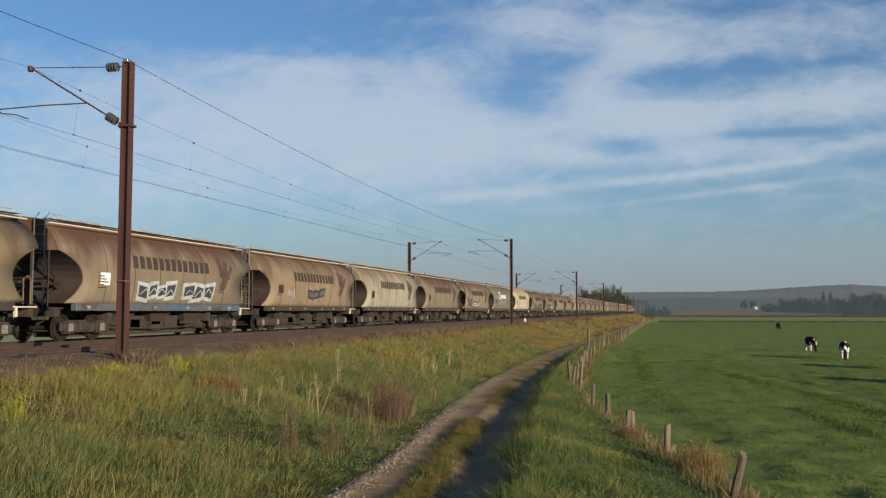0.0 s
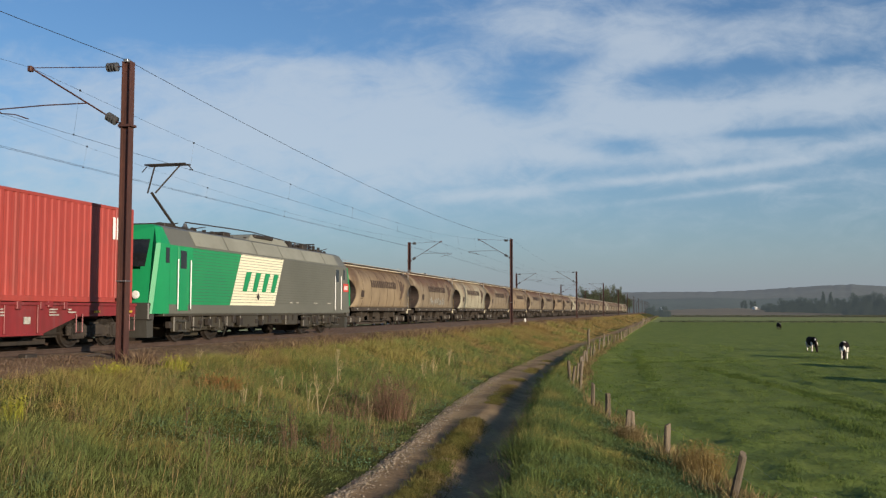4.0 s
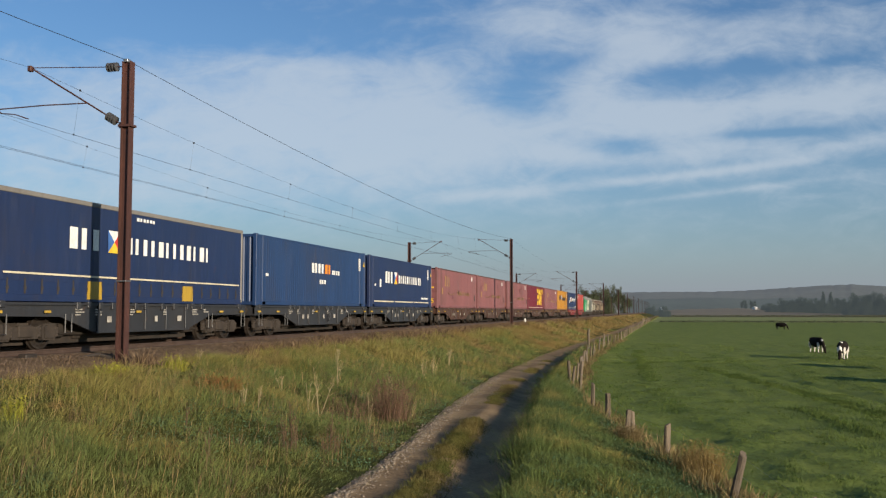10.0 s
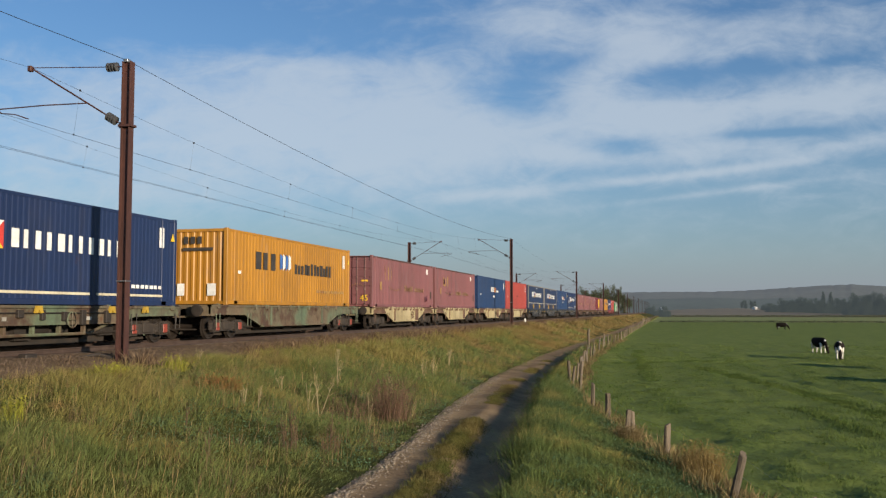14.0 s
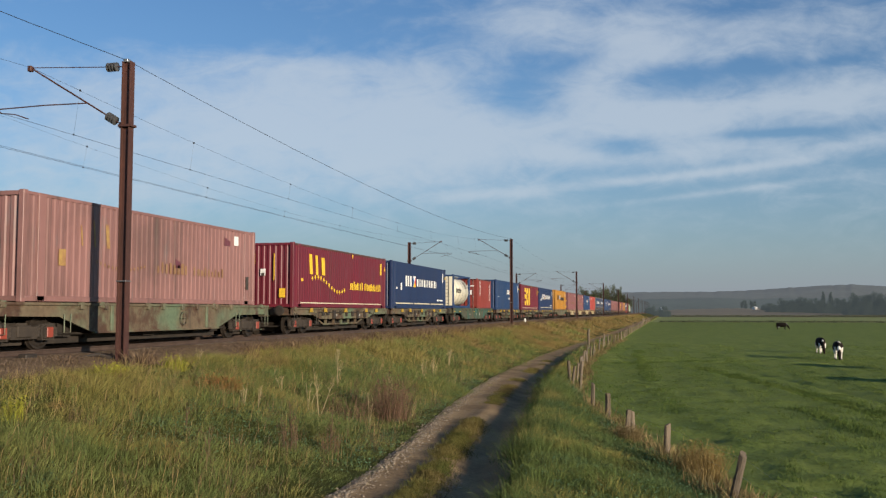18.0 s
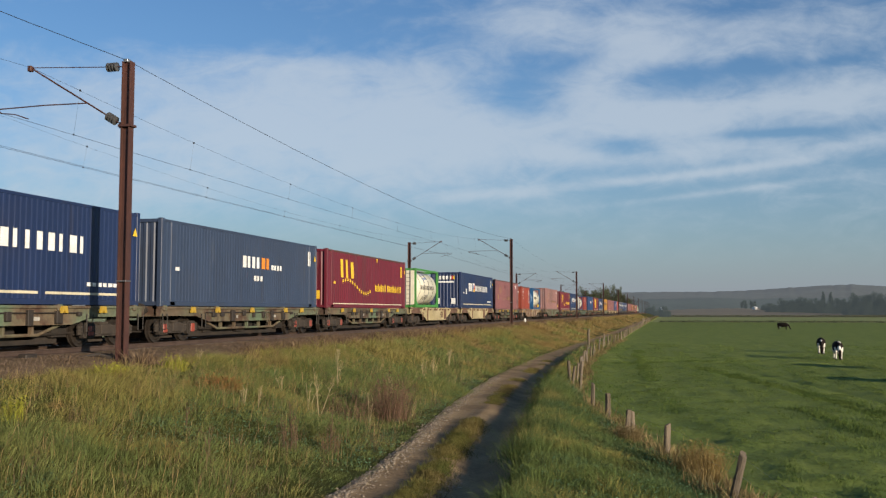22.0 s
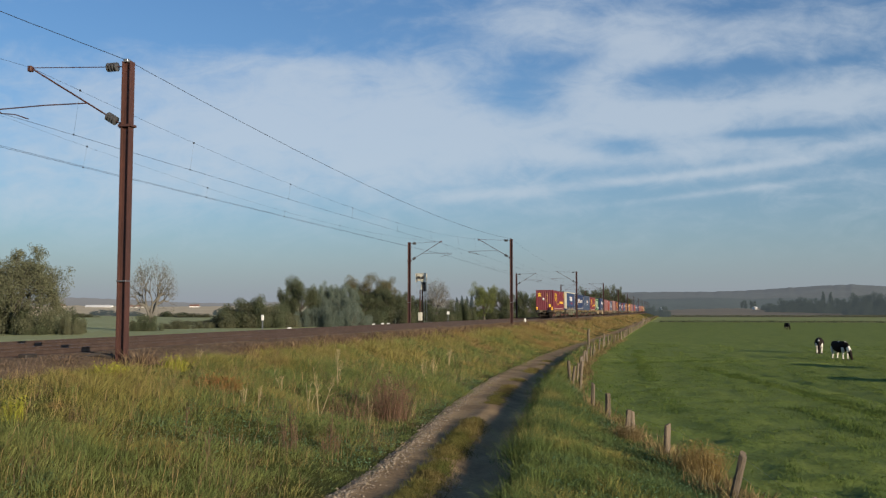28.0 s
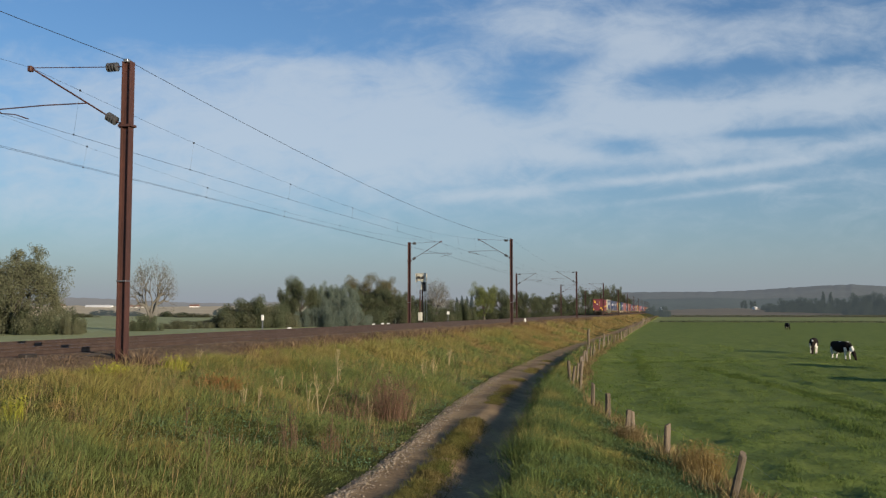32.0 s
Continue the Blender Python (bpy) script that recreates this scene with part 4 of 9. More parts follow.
def bars(y0, y1, n, z0, z1, x, gap=0.40, ragged=0.0, seed=1, slant=0.0):
    """Plain upright bars in place of a line of lettering."""
    rnd = random.Random(seed)
    out = []
    p = (y1 - y0) / n
    for i in range(n):
        a, b = y0 + i * p, y0 + (i + 1 - gap * rnd.uniform(0.6, 1.35)) * p
        t = z1 - ragged * rnd.random() * (z1 - z0)
        k = slant * (t - z0)
        out.append(Geo().prism([(a, z0), (b, z0), (b + k, t), (a + k, t)], x, x + 0.006))
    return out


def flat(poly, x):
    return Geo().prism(poly, x, x + 0.006)


def oval(cy, cz, ry, rz, x, n=18, a0=0, a1=2 * math.pi, inner=0.0):
    if inner:
        g = Geo()
        aa = np.linspace(a0, a1, n)
        rows = [[(x + dx, cy + ry * k * math.cos(a), cz + rz * k * math.sin(a)) for dx, k in ((0, 1), (0.006, 1), (0.006, inner), (0, inner))] for a in aa]
        return g.rings(rows, caps=abs(a1 - a0) < 6.2)
    return flat([(cy + ry * math.cos(a), cz + rz * math.sin(a)) for a in np.linspace(a0, a1, n, endpoint=False)], x)


INK_WHITE = mat("white_lettering", (0.80, 0.80, 0.78), (0.66, 0.66, 0.64), scale=3, rough=0.6, bump=0)
INK_GOLD = mat("gold_lettering", (0.40, 0.26, 0.08), (0.27, 0.14, 0.07), scale=2, rough=0.6, bump=0)
INK_YELLOW = mat("yellow_lettering", (0.80, 0.52, 0.04), (0.70, 0.44, 0.03), scale=2, rough=0.6, bump=0)
INK_BLACK = mat("black_lettering", (0.03, 0.027, 0.025), (0.05, 0.042, 0.036), scale=2, rough=0.7, bump=0)
INK_RED = mat("red_mark", (0.55, 0.05, 0.04), (0.42, 0.04, 0.03), scale=2, rough=0.6, bump=0)
INK_BLUE = mat("blue_mark", (0.06, 0.16, 0.42), (0.04, 0.11, 0.32), scale=2, rough=0.6, bump=0)
INK_ORANGE = mat("orange_mark", (0.72, 0.25, 0.03), (0.6, 0.2, 0.03), scale=2, rough=0.6, bump=0)
XM = 1.252


def flag_mark(e, y, z, h, x=XM):
    w = h * 0.95
    c = (y + w / 2, z + h / 2)
    a, b, d, f_ = (y, z), (y + w, z), (y + w, z + h), (y, z + h)
    for tri, ink in (((a, c, f_), INK_BLUE), ((f_, c, d), INK_WHITE), ((b, d, c), INK_RED), ((a, b, c), INK_YELLOW)):
        part("flag_mark", flat(tri, x), ink, e)


def small_marks(e, L, H, ink=INK_WHITE, tri=True):
    hy = L / 2
    part("code_panel", bars(hy - 1.1, hy - 0.7, 2, H - 1.0, H - 0.35, XM + 0.002, 0.5), ink, e)
    part("data_plate", flat([(-hy + 0.9, 1.2), (-hy + 1.15, 1.2), (-hy + 1.15, 1.32), (-hy + 0.9, 1.32)], XM + 0.002), ink, e, "small white data plate")
    if tri:
        part("warning_sign", flat([(hy - 0.45, H - 0.75), (hy - 0.2, H - 0.75), (hy - 0.32, H - 0.5)], XM + 0.03), INK_YELLOW, e)


def size_mark(e, x, z, hy, ink=INK_YELLOW, size=0.34):
    """The figures 45 on a door."""
    cu = bpy.data.curves.new("figures", "FONT")
    cu.body, cu.size, cu.extrude = "45", size * 1.4, 0.003
    tmp = new("figures", cu)
    me = bpy.data.meshes.new_from_object(tmp.evaluated_get(bpy.context.evaluated_depsgraph_get()))
    bpy.data.objects.remove(tmp)
    me.materials.clear()
    part("size_figures", me, ink, e, "yellow figures 45", pose(x, -hy - 0.04, z, 90, 0, 0))


BLUE_N = paint("navy_paint", "20325a", 0.15)
BLUE_U = paint("mid_blue_paint", "24406c", 0.15)
BLUE_G = paint("slate_blue_paint", "3a4862", 0.2)
MAROON = paint("maroon_paint", "701f30", 0.2)
PINK = paint("faded_maroon_paint", "8c5a5c", 0.4)
PINK_PALE = paint("bleached_maroon_paint", "99706c", 0.5)
TOP_RUST = weather(mat("rust_bitten_rail", srgb("5a3c38"), srgb("46302c"), srgb("7a5c54"), scale=2.5, rough=0.75, third=0.6), 0.5, 0.8)
BLUE_F = paint("curtain_blue", "25406f", 0.15)
PATCH = paint("patch_maroon", "74404a", 0.3)
RODP = paint("dull_rods", "9a7a74", 0.3)

REDC = paint("red_paint", "af4840", 0.25)
ORANGE_R = paint("orange_red_paint", "98412f", 0.3)
BROWN_R = paint("brown_red_paint", "8e3a32", 0.2)
YELLOWC = paint("yellow_paint", "bc842a", 0.3)
CREAM = paint("cream_paint", "e6dcc0", 0.12)
TANKW = weather(mat("tank_white", (0.70, 0.655, 0.53), (0.64, 0.60, 0.475), (0.56, 0.50, 0.38), scale=0.8, rough=0.4, bump=0.0, grit=0.04), 0.14, 0.12)
GREENF = paint("green_frame_paint", "4a9443", 0.25)
BLUEF = paint("blue_frame_paint", "1c5a8a", 0.2)
NAVYF = paint("navy_frame_paint", "27426f", 0.15)
LOCK = paint("lock_rods", "8a8680", 0.3)


def navy_box(s0, rear="panel"):
    e = shell("shipping_container", 13.72, 2.5, 2.9, (BLUE_N, BLUE_N, LOCK), s0, rear, "fine", "navy blue ribbed container with white lettering bars and a coloured flag")
    part("lettering", bars(-3.9, -2.3, 3, 1.42, 2.08, XM, 0.42), INK_WHITE, e, "white lettering bars")
    flag_mark(e, -2.15, 1.40, 0.70)
    part("lettering", bars(-1.2, 4.3, 12, 1.46, 1.94, XM, 0.55), INK_WHITE, e, "white lettering bars")
    part("lettering", bars(4.2, 6.0, 7, 0.55, 0.66, XM, 0.3), INK_WHITE, e)
    for a, b in ((-6.0, -2.2), (-1.9, 2.1), (2.4, 6.0)):
        part("stripe", flat([(a, 0.30), (b, 0.30), (b, 0.37), (a, 0.37)], XM), CREAM, e)
    part("sign_panel", flat([(-5.0, 1.15), (-4.72, 1.15), (-4.72, 1.6), (-5.0, 1.6)], XM), INK_WHITE, e)
    small_marks(e, 13.72, 2.9)
    if rear == "panel":
        rear_bars(e, INK_WHITE)
    return e


def rear_bars(e, ink, hy=6.86):
    g = [Geo().box(-0.55 + i * 0.28, -0.37 + i * 0.28, -hy - 0.006, -hy, 2.3, 2.58) for i in range(3)]
    g.append(Geo().box(-0.6, 0.66, -hy - 0.006, -hy, 2.04, 2.16))
    part("rear_lettering", g, ink, e)
    if ink is INK_WHITE:
        for k, c in enumerate((INK_WHITE, INK_RED, INK_YELLOW)):
            part("rear_flag", Geo().prism([(0.35 + k * 0.13, 2.3), (0.46 + k * 0.13, 2.3), (0.46 + k * 0.13, 2.58), (0.35 + k * 0.13, 2.58)], 0, 0.006), c, e, "", pose(0, -hy, 0, 0, 0, -90))
    part("rear_sticker", [Geo().box(-0.8, -0.5, -hy - 0.006, -hy, 0.35, 0.8), Geo().box(0.45, 0.8, -hy - 0.006, -hy, 0.35, 0.8)], INK_WHITE, e)


def navy_yellow_box(s0):
    e = shell("shipping_container", 13.72, 2.5, 2.9, (YELLOWC, YELLOWC, YELLOWC), s0, "panel", "ribs", "yellow ribbed container with black lettering bars")
    part("lettering", bars(-4.4, -2.2, 3, 1.45, 2.15, XM), INK_BLACK, e, "black lettering bars")
    for i in range(4):
        part("flag_mark", flat([(-2.0 + i * .3, 1.5), (-1.75 + i * .3, 1.62), (-1.75 + i * .3, 2.1), (-2.0 + i * .3, 2.2)], XM), (INK_BLUE, INK_WHITE)[i % 2], e)
    part("lettering", bars(-0.4, 4.2, 12, 1.4, 1.95, XM, 0.3, 0.3, 5), INK_BLACK, e, "black lettering bars")
    part("lettering", bars(2.2, 6.0, 16, 0.62, 0.74, XM, 0.3), INK_GOLD, e)
    small_marks(e, 13.72, 2.9)
    rear_bars(e, INK_BLACK)
    return e


INK_WORN = paint("worn_gold_lettering", "a07a58", 0.3)


def faded_box(s0, rear="doors", seed=1):
    skin = PINK if rear == "doors" else PINK_PALE
    e = shell("shipping_container", 13.72, 2.5, 2.9, (skin, skin, RODP), s0, rear, "ribs", "faded maroon ribbed container with worn gold lettering bars")
    part("emblem", bars(-4.4, -2.6, 3, 1.6, 2.4, XM, 0.70, 0.3, seed, -0.12), INK_GOLD, e, "worn tall gold bars")
    dots = Geo()
    for i in range(14):
        t = i / 13
        dots.box(XM, XM + 0.006, -3.7 + 2.5 * t, -3.62 + 2.5 * t, 1.14 - 0.16 * math.sin(t * 3.0), 1.22 - 0.16 * math.sin(t * 3.0))
    part("star_row", dots, INK_WORN, e, "row of small gold marks")
    part("lettering", bars(-0.4, 1.6, 8, 1.0, 1.38, XM, 0.45, 0.45, seed), INK_WORN, e, "worn gold lettering bars")
    part("lettering", bars(1.95, 4.3, 9, 1.0, 1.32, XM, 0.5, 0.45, seed + 3), INK_WORN, e, "worn gold lettering bars")
    part("sticker", flat([(5.0, 2.25), (5.35, 2.25), (5.35, 2.6), (5.0, 2.6)], XM), INK_WHITE, e)
    part("sticker", flat([(-5.4, 1.0), (-5.1, 1.0), (-5.1, 1.45), (-5.4, 1.45)], XM), INK_GOLD, e)
    part("air_vent", Geo().box(XM + 0.02, XM + 0.04, 6.0, 6.2, 0.6, 1.1), INK_BLACK, e)
    rnd = random.Random(seed)
    if rear == "doors":
        size_mark(e, 0.55, 0.35, 6.86)
        part("rear_emblem", [Geo().box(x, x + 0.14, -6.876, -6.868, 1.72, 2.02 + 0.05 * (k % 2)) for k, x in enumerate((-0.98, -0.76, -0.42))], INK_GOLD, e, "worn gold bars")
        stars = [Geo().box(-1.0 + 0.105 * k, -0.95 + 0.105 * k, -6.876, -6.868, 1.2 + 0.07 * math.sin(k * 0.62), 1.25 + 0.07 * math.sin(k * 0.62)) for k in range(17)]
        part("rear_star", [g for k, g in enumerate(stars) if k not in (4, 9)], INK_GOLD, e)
        part("rear_sticker", Geo().box(0.62, 1.0, -6.876, -6.868, 1.42, 1.52), INK_YELLOW, e)
        part("warning_sign", Geo().rings([[(x, y, z) for x, z in ((-1.0, 2.42), (-0.78, 2.42), (-0.89, 2.6))] for y in (-6.876, -6.868)]), INK_YELLOW, e)
        part("rear_sticker", Geo().box(-0.5, -0.32, -6.876, -6.868, 2.4, 2.58), INK_WHITE, e)
    else:
        for x, z, w, h in ((-1.0, 0.6, 0.16, 0.5), (-0.55, 0.95, 0.5, 0.55), (0.15, 0.5, 0.35, 0.5)):
            part("repaint_patch", Geo().box(x, x + w, -6.875, -6.86, z, z + h), MAROON, e, "darker maroon repainted patch")
        for x, z in ((-0.95, 2.3), (0.15, 0.3)):
            part("sticker", Geo().box(x, x + 0.3, -6.88, -6.86, z, z + 0.36), INK_YELLOW, e)
    for i in range(2):
        y, z, w = rnd.uniform(-5.5, 5), rnd.uniform(0.4, 2.3), rnd.uniform(0.15, 0.5)
        part("repaint_patch", flat([(y, z), (y + w, z), (y + w, z + rnd.uniform(0.15, 0.5)), (y, z + 0.3)], XM), PATCH, e, "darker maroon repainted patch")
    return e


def maroon_box(s0, big=False):
    e = shell("shipping_container", 13.72, 2.5, 2.9, (MAROON, MAROON, MAROON), s0, "panel", "ribs", "maroon ribbed container with big plain yellow blocks" if big else "maroon ribbed container with gold marks and lettering bars")
    if big:
        y0 = 1.0 if big == 1 else -4.4
        for z in (0.55, 1.3, 2.05):
            part("block_mark", flat([(y0, z), (y0 + 1.05, z), (y0 + 1.05, z + 0.48), (y0, z + 0.48)], XM), INK_YELLOW, e)
        part("block_mark", oval(y0 + 2.05, 1.53, 0.85, 1.02, XM, 24, 0, 2 * math.pi, 0.42), INK_YELLOW, e, "thick plain yellow ring")
        part("block_mark", flat([(y0 + 3.12, 0.52), (y0 + 3.9, 0.52), (y0 + 4.05, 2.53), (y0 + 3.27, 2.53)], XM), INK_YELLOW, e, "plain yellow block")
    else:
        part("emblem", bars(-4.9, -2.6, 3, 1.55, 2.5, XM, 0.70, 0.3, 4, -0.12), INK_YELLOW, e, "tall gold bars")
        for i in range(13):
            t = i / 12
            cy, cz = -4.6 + 4.4 * t, 1.12 + 0.33 * math.cos((t - 0.15) * 4.7)
            part("star_mark", flat([(cy + (0.13 if k % 2 else 0.06) * math.cos(k * math.pi / 5 + .314), cz + (0.13 if k % 2 else 0.06) * math.sin(k * math.pi / 5 + .314)) for k in range(10)], XM), INK_YELLOW, e)
        part("lettering", bars(0.7, 2.8, 8, 0.95, 1.4, XM, 0.5, 0.4, 3), INK_YELLOW, e, "gold lettering bars")
        part("lettering", bars(3.0, 5.9, 13, 0.95, 1.35, XM, 0.5, 0.4, 7), INK_YELLOW, e, "gold lettering bars")
    part("stripe", flat([(-6, 0.20), (6, 0.20), (6, 0.25), (-6, 0.25)], XM), CREAM, e)
    part("arrow_mark", flat([(0.9, 2.78), (1.15, 2.78), (1.02, 2.55)], XM), INK_YELLOW, e)
    small_marks(e, 13.72, 2.9, INK_YELLOW)
    part("rear_sticker", [Geo().box(-0.92, -0.76, -6.87, -6.86, 1.95, 2.28), Geo().box(-0.73, -0.57, -6.87, -6.86, 1.95, 2.28), Geo().box(-0.92, -0.57, -6.87, -6.86, 2.33, 2.45), Geo().box(0.6, 0.88, -6.87, -6.86, 0.45, 0.85)], INK_YELLOW, e)
    part("rear_label", Geo().box(-0.3, -0.06, -6.87, -6.86, 1.42, 1.72), INK_WHITE, e)
    part("rear_label", Geo().box(-0.26, -0.12, -6.876, -6.868, 1.40, 1.54), INK_BLACK, e)
    part("code_panel", Geo().box(0.33, 0.37, -6.87, -6.86, 1.2, 2.4), INK_YELLOW, e)
    return e


def blue_box(s0, colour=None, rear="panel"):
    c = colour or BLUE_U
    e = shell("shipping_container", 13.72, 2.5, 2.9, (c, c, LOCK), s0, rear, "fine", "mid-blue ribbed container with white and orange lettering bars")
    part("lettering", bars(-0.9, 0.75, 4, 1.55, 2.0, XM), INK_WHITE, e, "white lettering bars")
    part("lettering", bars(0.8, 1.7, 2, 1.55, 2.0, XM), INK_ORANGE, e, "orange lettering bars")
    part("lettering", bars(1.75, 2.9, 4, 1.55, 1.75, XM), INK_WHITE, e)
    part("lettering", bars(0.1, 1.0, 3, 1.05, 1.25, XM), INK_WHITE, e)
    small_marks(e, 13.72, 2.9)
    return e


def red_box(s0):
    e = shell("shipping_container", 13.72, 2.5, 2.9, (REDC, REDC, REDC), s0, "panel", "ribs", "bright red ribbed container with small white lettering bars")
    part("lettering", bars(-4.6, -3.5, 3, 2.15, 2.55, XM), INK_WHITE, e)
    small_marks(e, 13.72, 2.9, tri=False)
    part("label", flat([(0.1, 1.3), (0.5, 1.3), (0.5, 1.5), (0.1, 1.5)], XM), INK_BLACK, e)
    return e


def red_twenty(s0, colour):
    e = shell("shipping_container", 6.06, 2.44, 2.59, (colour, colour, LOCK), s0, "doors", "ribs", "short red-brown ribbed container with white lettering bars down its side")
    g = Geo()
    for i, (z, h) in enumerate(((2.15, 0.22), (1.82, 0.25), (1.45, 0.28), (1.15, 0.2))):
        g.box(XM - 0.03, XM - 0.024, -2.1, -1.9 + 0.05 * (i % 2), z, z + h)
    part("lettering", g, INK_WHITE, e, "white lettering bars")
    part("code_panel", Geo().box(XM - 0.03, XM - 0.024, 2.2, 2.35, 0.7, 2.2), INK_WHITE, e)
    part("rear_lettering", Geo().box(0.1, 0.9, -3.07, -3.06, 1.9, 2.0).box(0.3, 0.7, -3.07, -3.06, 1.2, 1.6), INK_WHITE, e)
    return e


def curtain_box(s0, colour, header, cream_ends=False):
    L, H = 13.6, 2.9
    e = new("swap_body")
    hy = L / 2
    part("frame_base", Geo().box(-1.25, 1.25, -hy, hy, 0.02, 0.2, 0.01), colour, e)

    def curtain(s):
        g = Geo()
        n = 68
        for i in range(n + 1):
            y = -hy + 0.12 + (L - 0.24) * i / n
            o = 0.012 * math.sin(i * 1.9) + 0.006 * math.sin(i * 0.7)
            g.v += [(s * (1.235 + o), y, 0.55), (s * (1.24 + o * 0.4), y, 1.6), (s * 1.24, y, H - 0.14), (s * 1.2, y, 0.55), (s * 1.2, y, H - 0.14)]
        for i in range(n):
            a = i * 5
            g.f += [(a, a + 5, a + 6, a + 1), (a + 1, a + 6, a + 7, a + 2), (a + 3, a + 4, a + 9, a + 8)]
        return g
    for s in (1, -1):
        part("curtain", curtain(s), colour, e, "taut blue tarpaulin curtain")
        part("lower_board", Geo().box(min(s * 1.2, s * 1.225), max(s * 1.2, s * 1.225), -hy + .1, hy - .1, 0.2, 0.56), colour, e)
        part("bottom_rail", Geo().box(min(s * 1.2, s * 1.256), max(s * 1.2, s * 1.256), -hy + .02, hy - .02, 0.03, 0.19), LOCK, e, "dull grey bottom rail") if cream_ends else None
        part("top_track", Geo().box(min(s * 1.18, s * 1.262), max(s * 1.18, s * 1.262), -hy, hy, H - 0.15, H - 0.02, 0.015), header, e)
        for y in (-hy + 0.06, hy - 0.06):
            part("corner_post", Geo().box(min(s * 1.13, s * 1.252), max(s * 1.13, s * 1.252), y - 0.06, y + 0.06, 0.1, H - 0.05, 0.01), header, e)
    for i in range(20):
        y = -hy + 0.5 + i * (L - 1) / 19
        part("strap", shared("strap", lambda: Geo().box(1.228, 1.24, -0.025, 0.025, 0.22, 0.62).box(1.228, 1.255, -0.04, 0.04, 0.32, 0.42).mesh("strap")), INK_BLACK, e, "", pose(0, y, 0))
    if cream_ends:
        for i in range(27):
            y = -hy + 0.4 + i * (L - 0.8) / 26
            part("hook", shared("curtain_hook", lambda: Geo().box(1.256, 1.266, -0.035, 0.035, 0.09, 0.21).mesh("hook")), INK_BLACK, e, "", pose(0, y, 0))
        part("rail_mark", Geo().box(1.256, 1.262, 0.2, 1.6, 0.05, 0.15), PIPE, e, "yellow mark")
        for i in range(14):
            y = -hy + 0.5 + i * (L - 1) / 13
            part("roof_clip", shared("roof_clip", lambda: Geo().box(1.20, 1.25, -0.05, 0.05, 2.88, 2.915).mesh("roof_clip")), LOCK, e, "", pose(0, y, 0))
    part("roof", Geo().box(-1.2, 1.2, -hy + .05, hy - .05, H - .06, H - .01), header, e)
    part("end_wall", Geo().box(-1.22, 1.22, -hy + .01, -hy + .06, .15, H - .06, .01), CREAM if cream_ends else colour, e)
    part("front_wall", Geo().box(-1.22, 1.22, hy - .06, hy - .01, .15, H - .06, .01), CREAM if cream_ends else colour, e)
    b = 0.21 if cream_ends else 0.34
    for y in (-2.7, 2.6):
        part("grapple_plate", Geo().prism([(y - b, .10), (y + b, .10), (y + b - .04, .10 + b * 1.5), (y - b + .04, .10 + b * 1.5)], 1.24, 1.275), PIPE, e, "yellow lifting plate")
    if cream_ends:
        part("lettering", bars(-2.2, -1.1, 2, 1.45, 2.2, XM + .01), INK_WHITE, e, "white lettering bars")
        part("lettering", bars(-0.75, 2.2, 6, 1.45, 2.2, XM + .01), INK_WHITE, e, "white lettering bars")
        part("stripe", flat([(-2.2, 1.07), (0.35, 1.07), (0.35, 1.11), (-2.2, 1.11)], XM + .01), INK_RED, e)
        part("lettering", bars(0.4, 2.15, 10, 0.97, 1.18, XM + .01), INK_RED, e)
        part("spot_mark", oval(0.75, 2.05, .17, .2, XM + .017), INK_RED, e)
        tagged(e, "blue curtain-sided swap body with a cream end wall", "container", "containers on the train")
    else:
        part("lettering", bars(-3.9, -2.3, 3, 1.5, 2.1, XM + .01, .5), INK_WHITE, e, "white lettering bars")
        flag_mark(e, -2.1, 1.48, 0.66, XM + .01)
        part("lettering", bars(-1.1, 4.3, 12, 1.5, 2.0, XM + .01, .56), INK_WHITE, e, "white lettering bars")
        part("stripe", flat([(-6.5, .72), (6.5, .72), (6.5, .77), (-6.5, .77)], XM + .01), CREAM, e)
        part("lettering", bars(-0.6, 0.5, 6, 2.55, 2.65, XM + .01), INK_WHITE, e)
        tagged(e, "navy curtain-sided swap body with yellow lifting plates", "container", "containers on the train")
    rides(e, X_NEAR, s0, V_OUT, DECK[0])
    return e


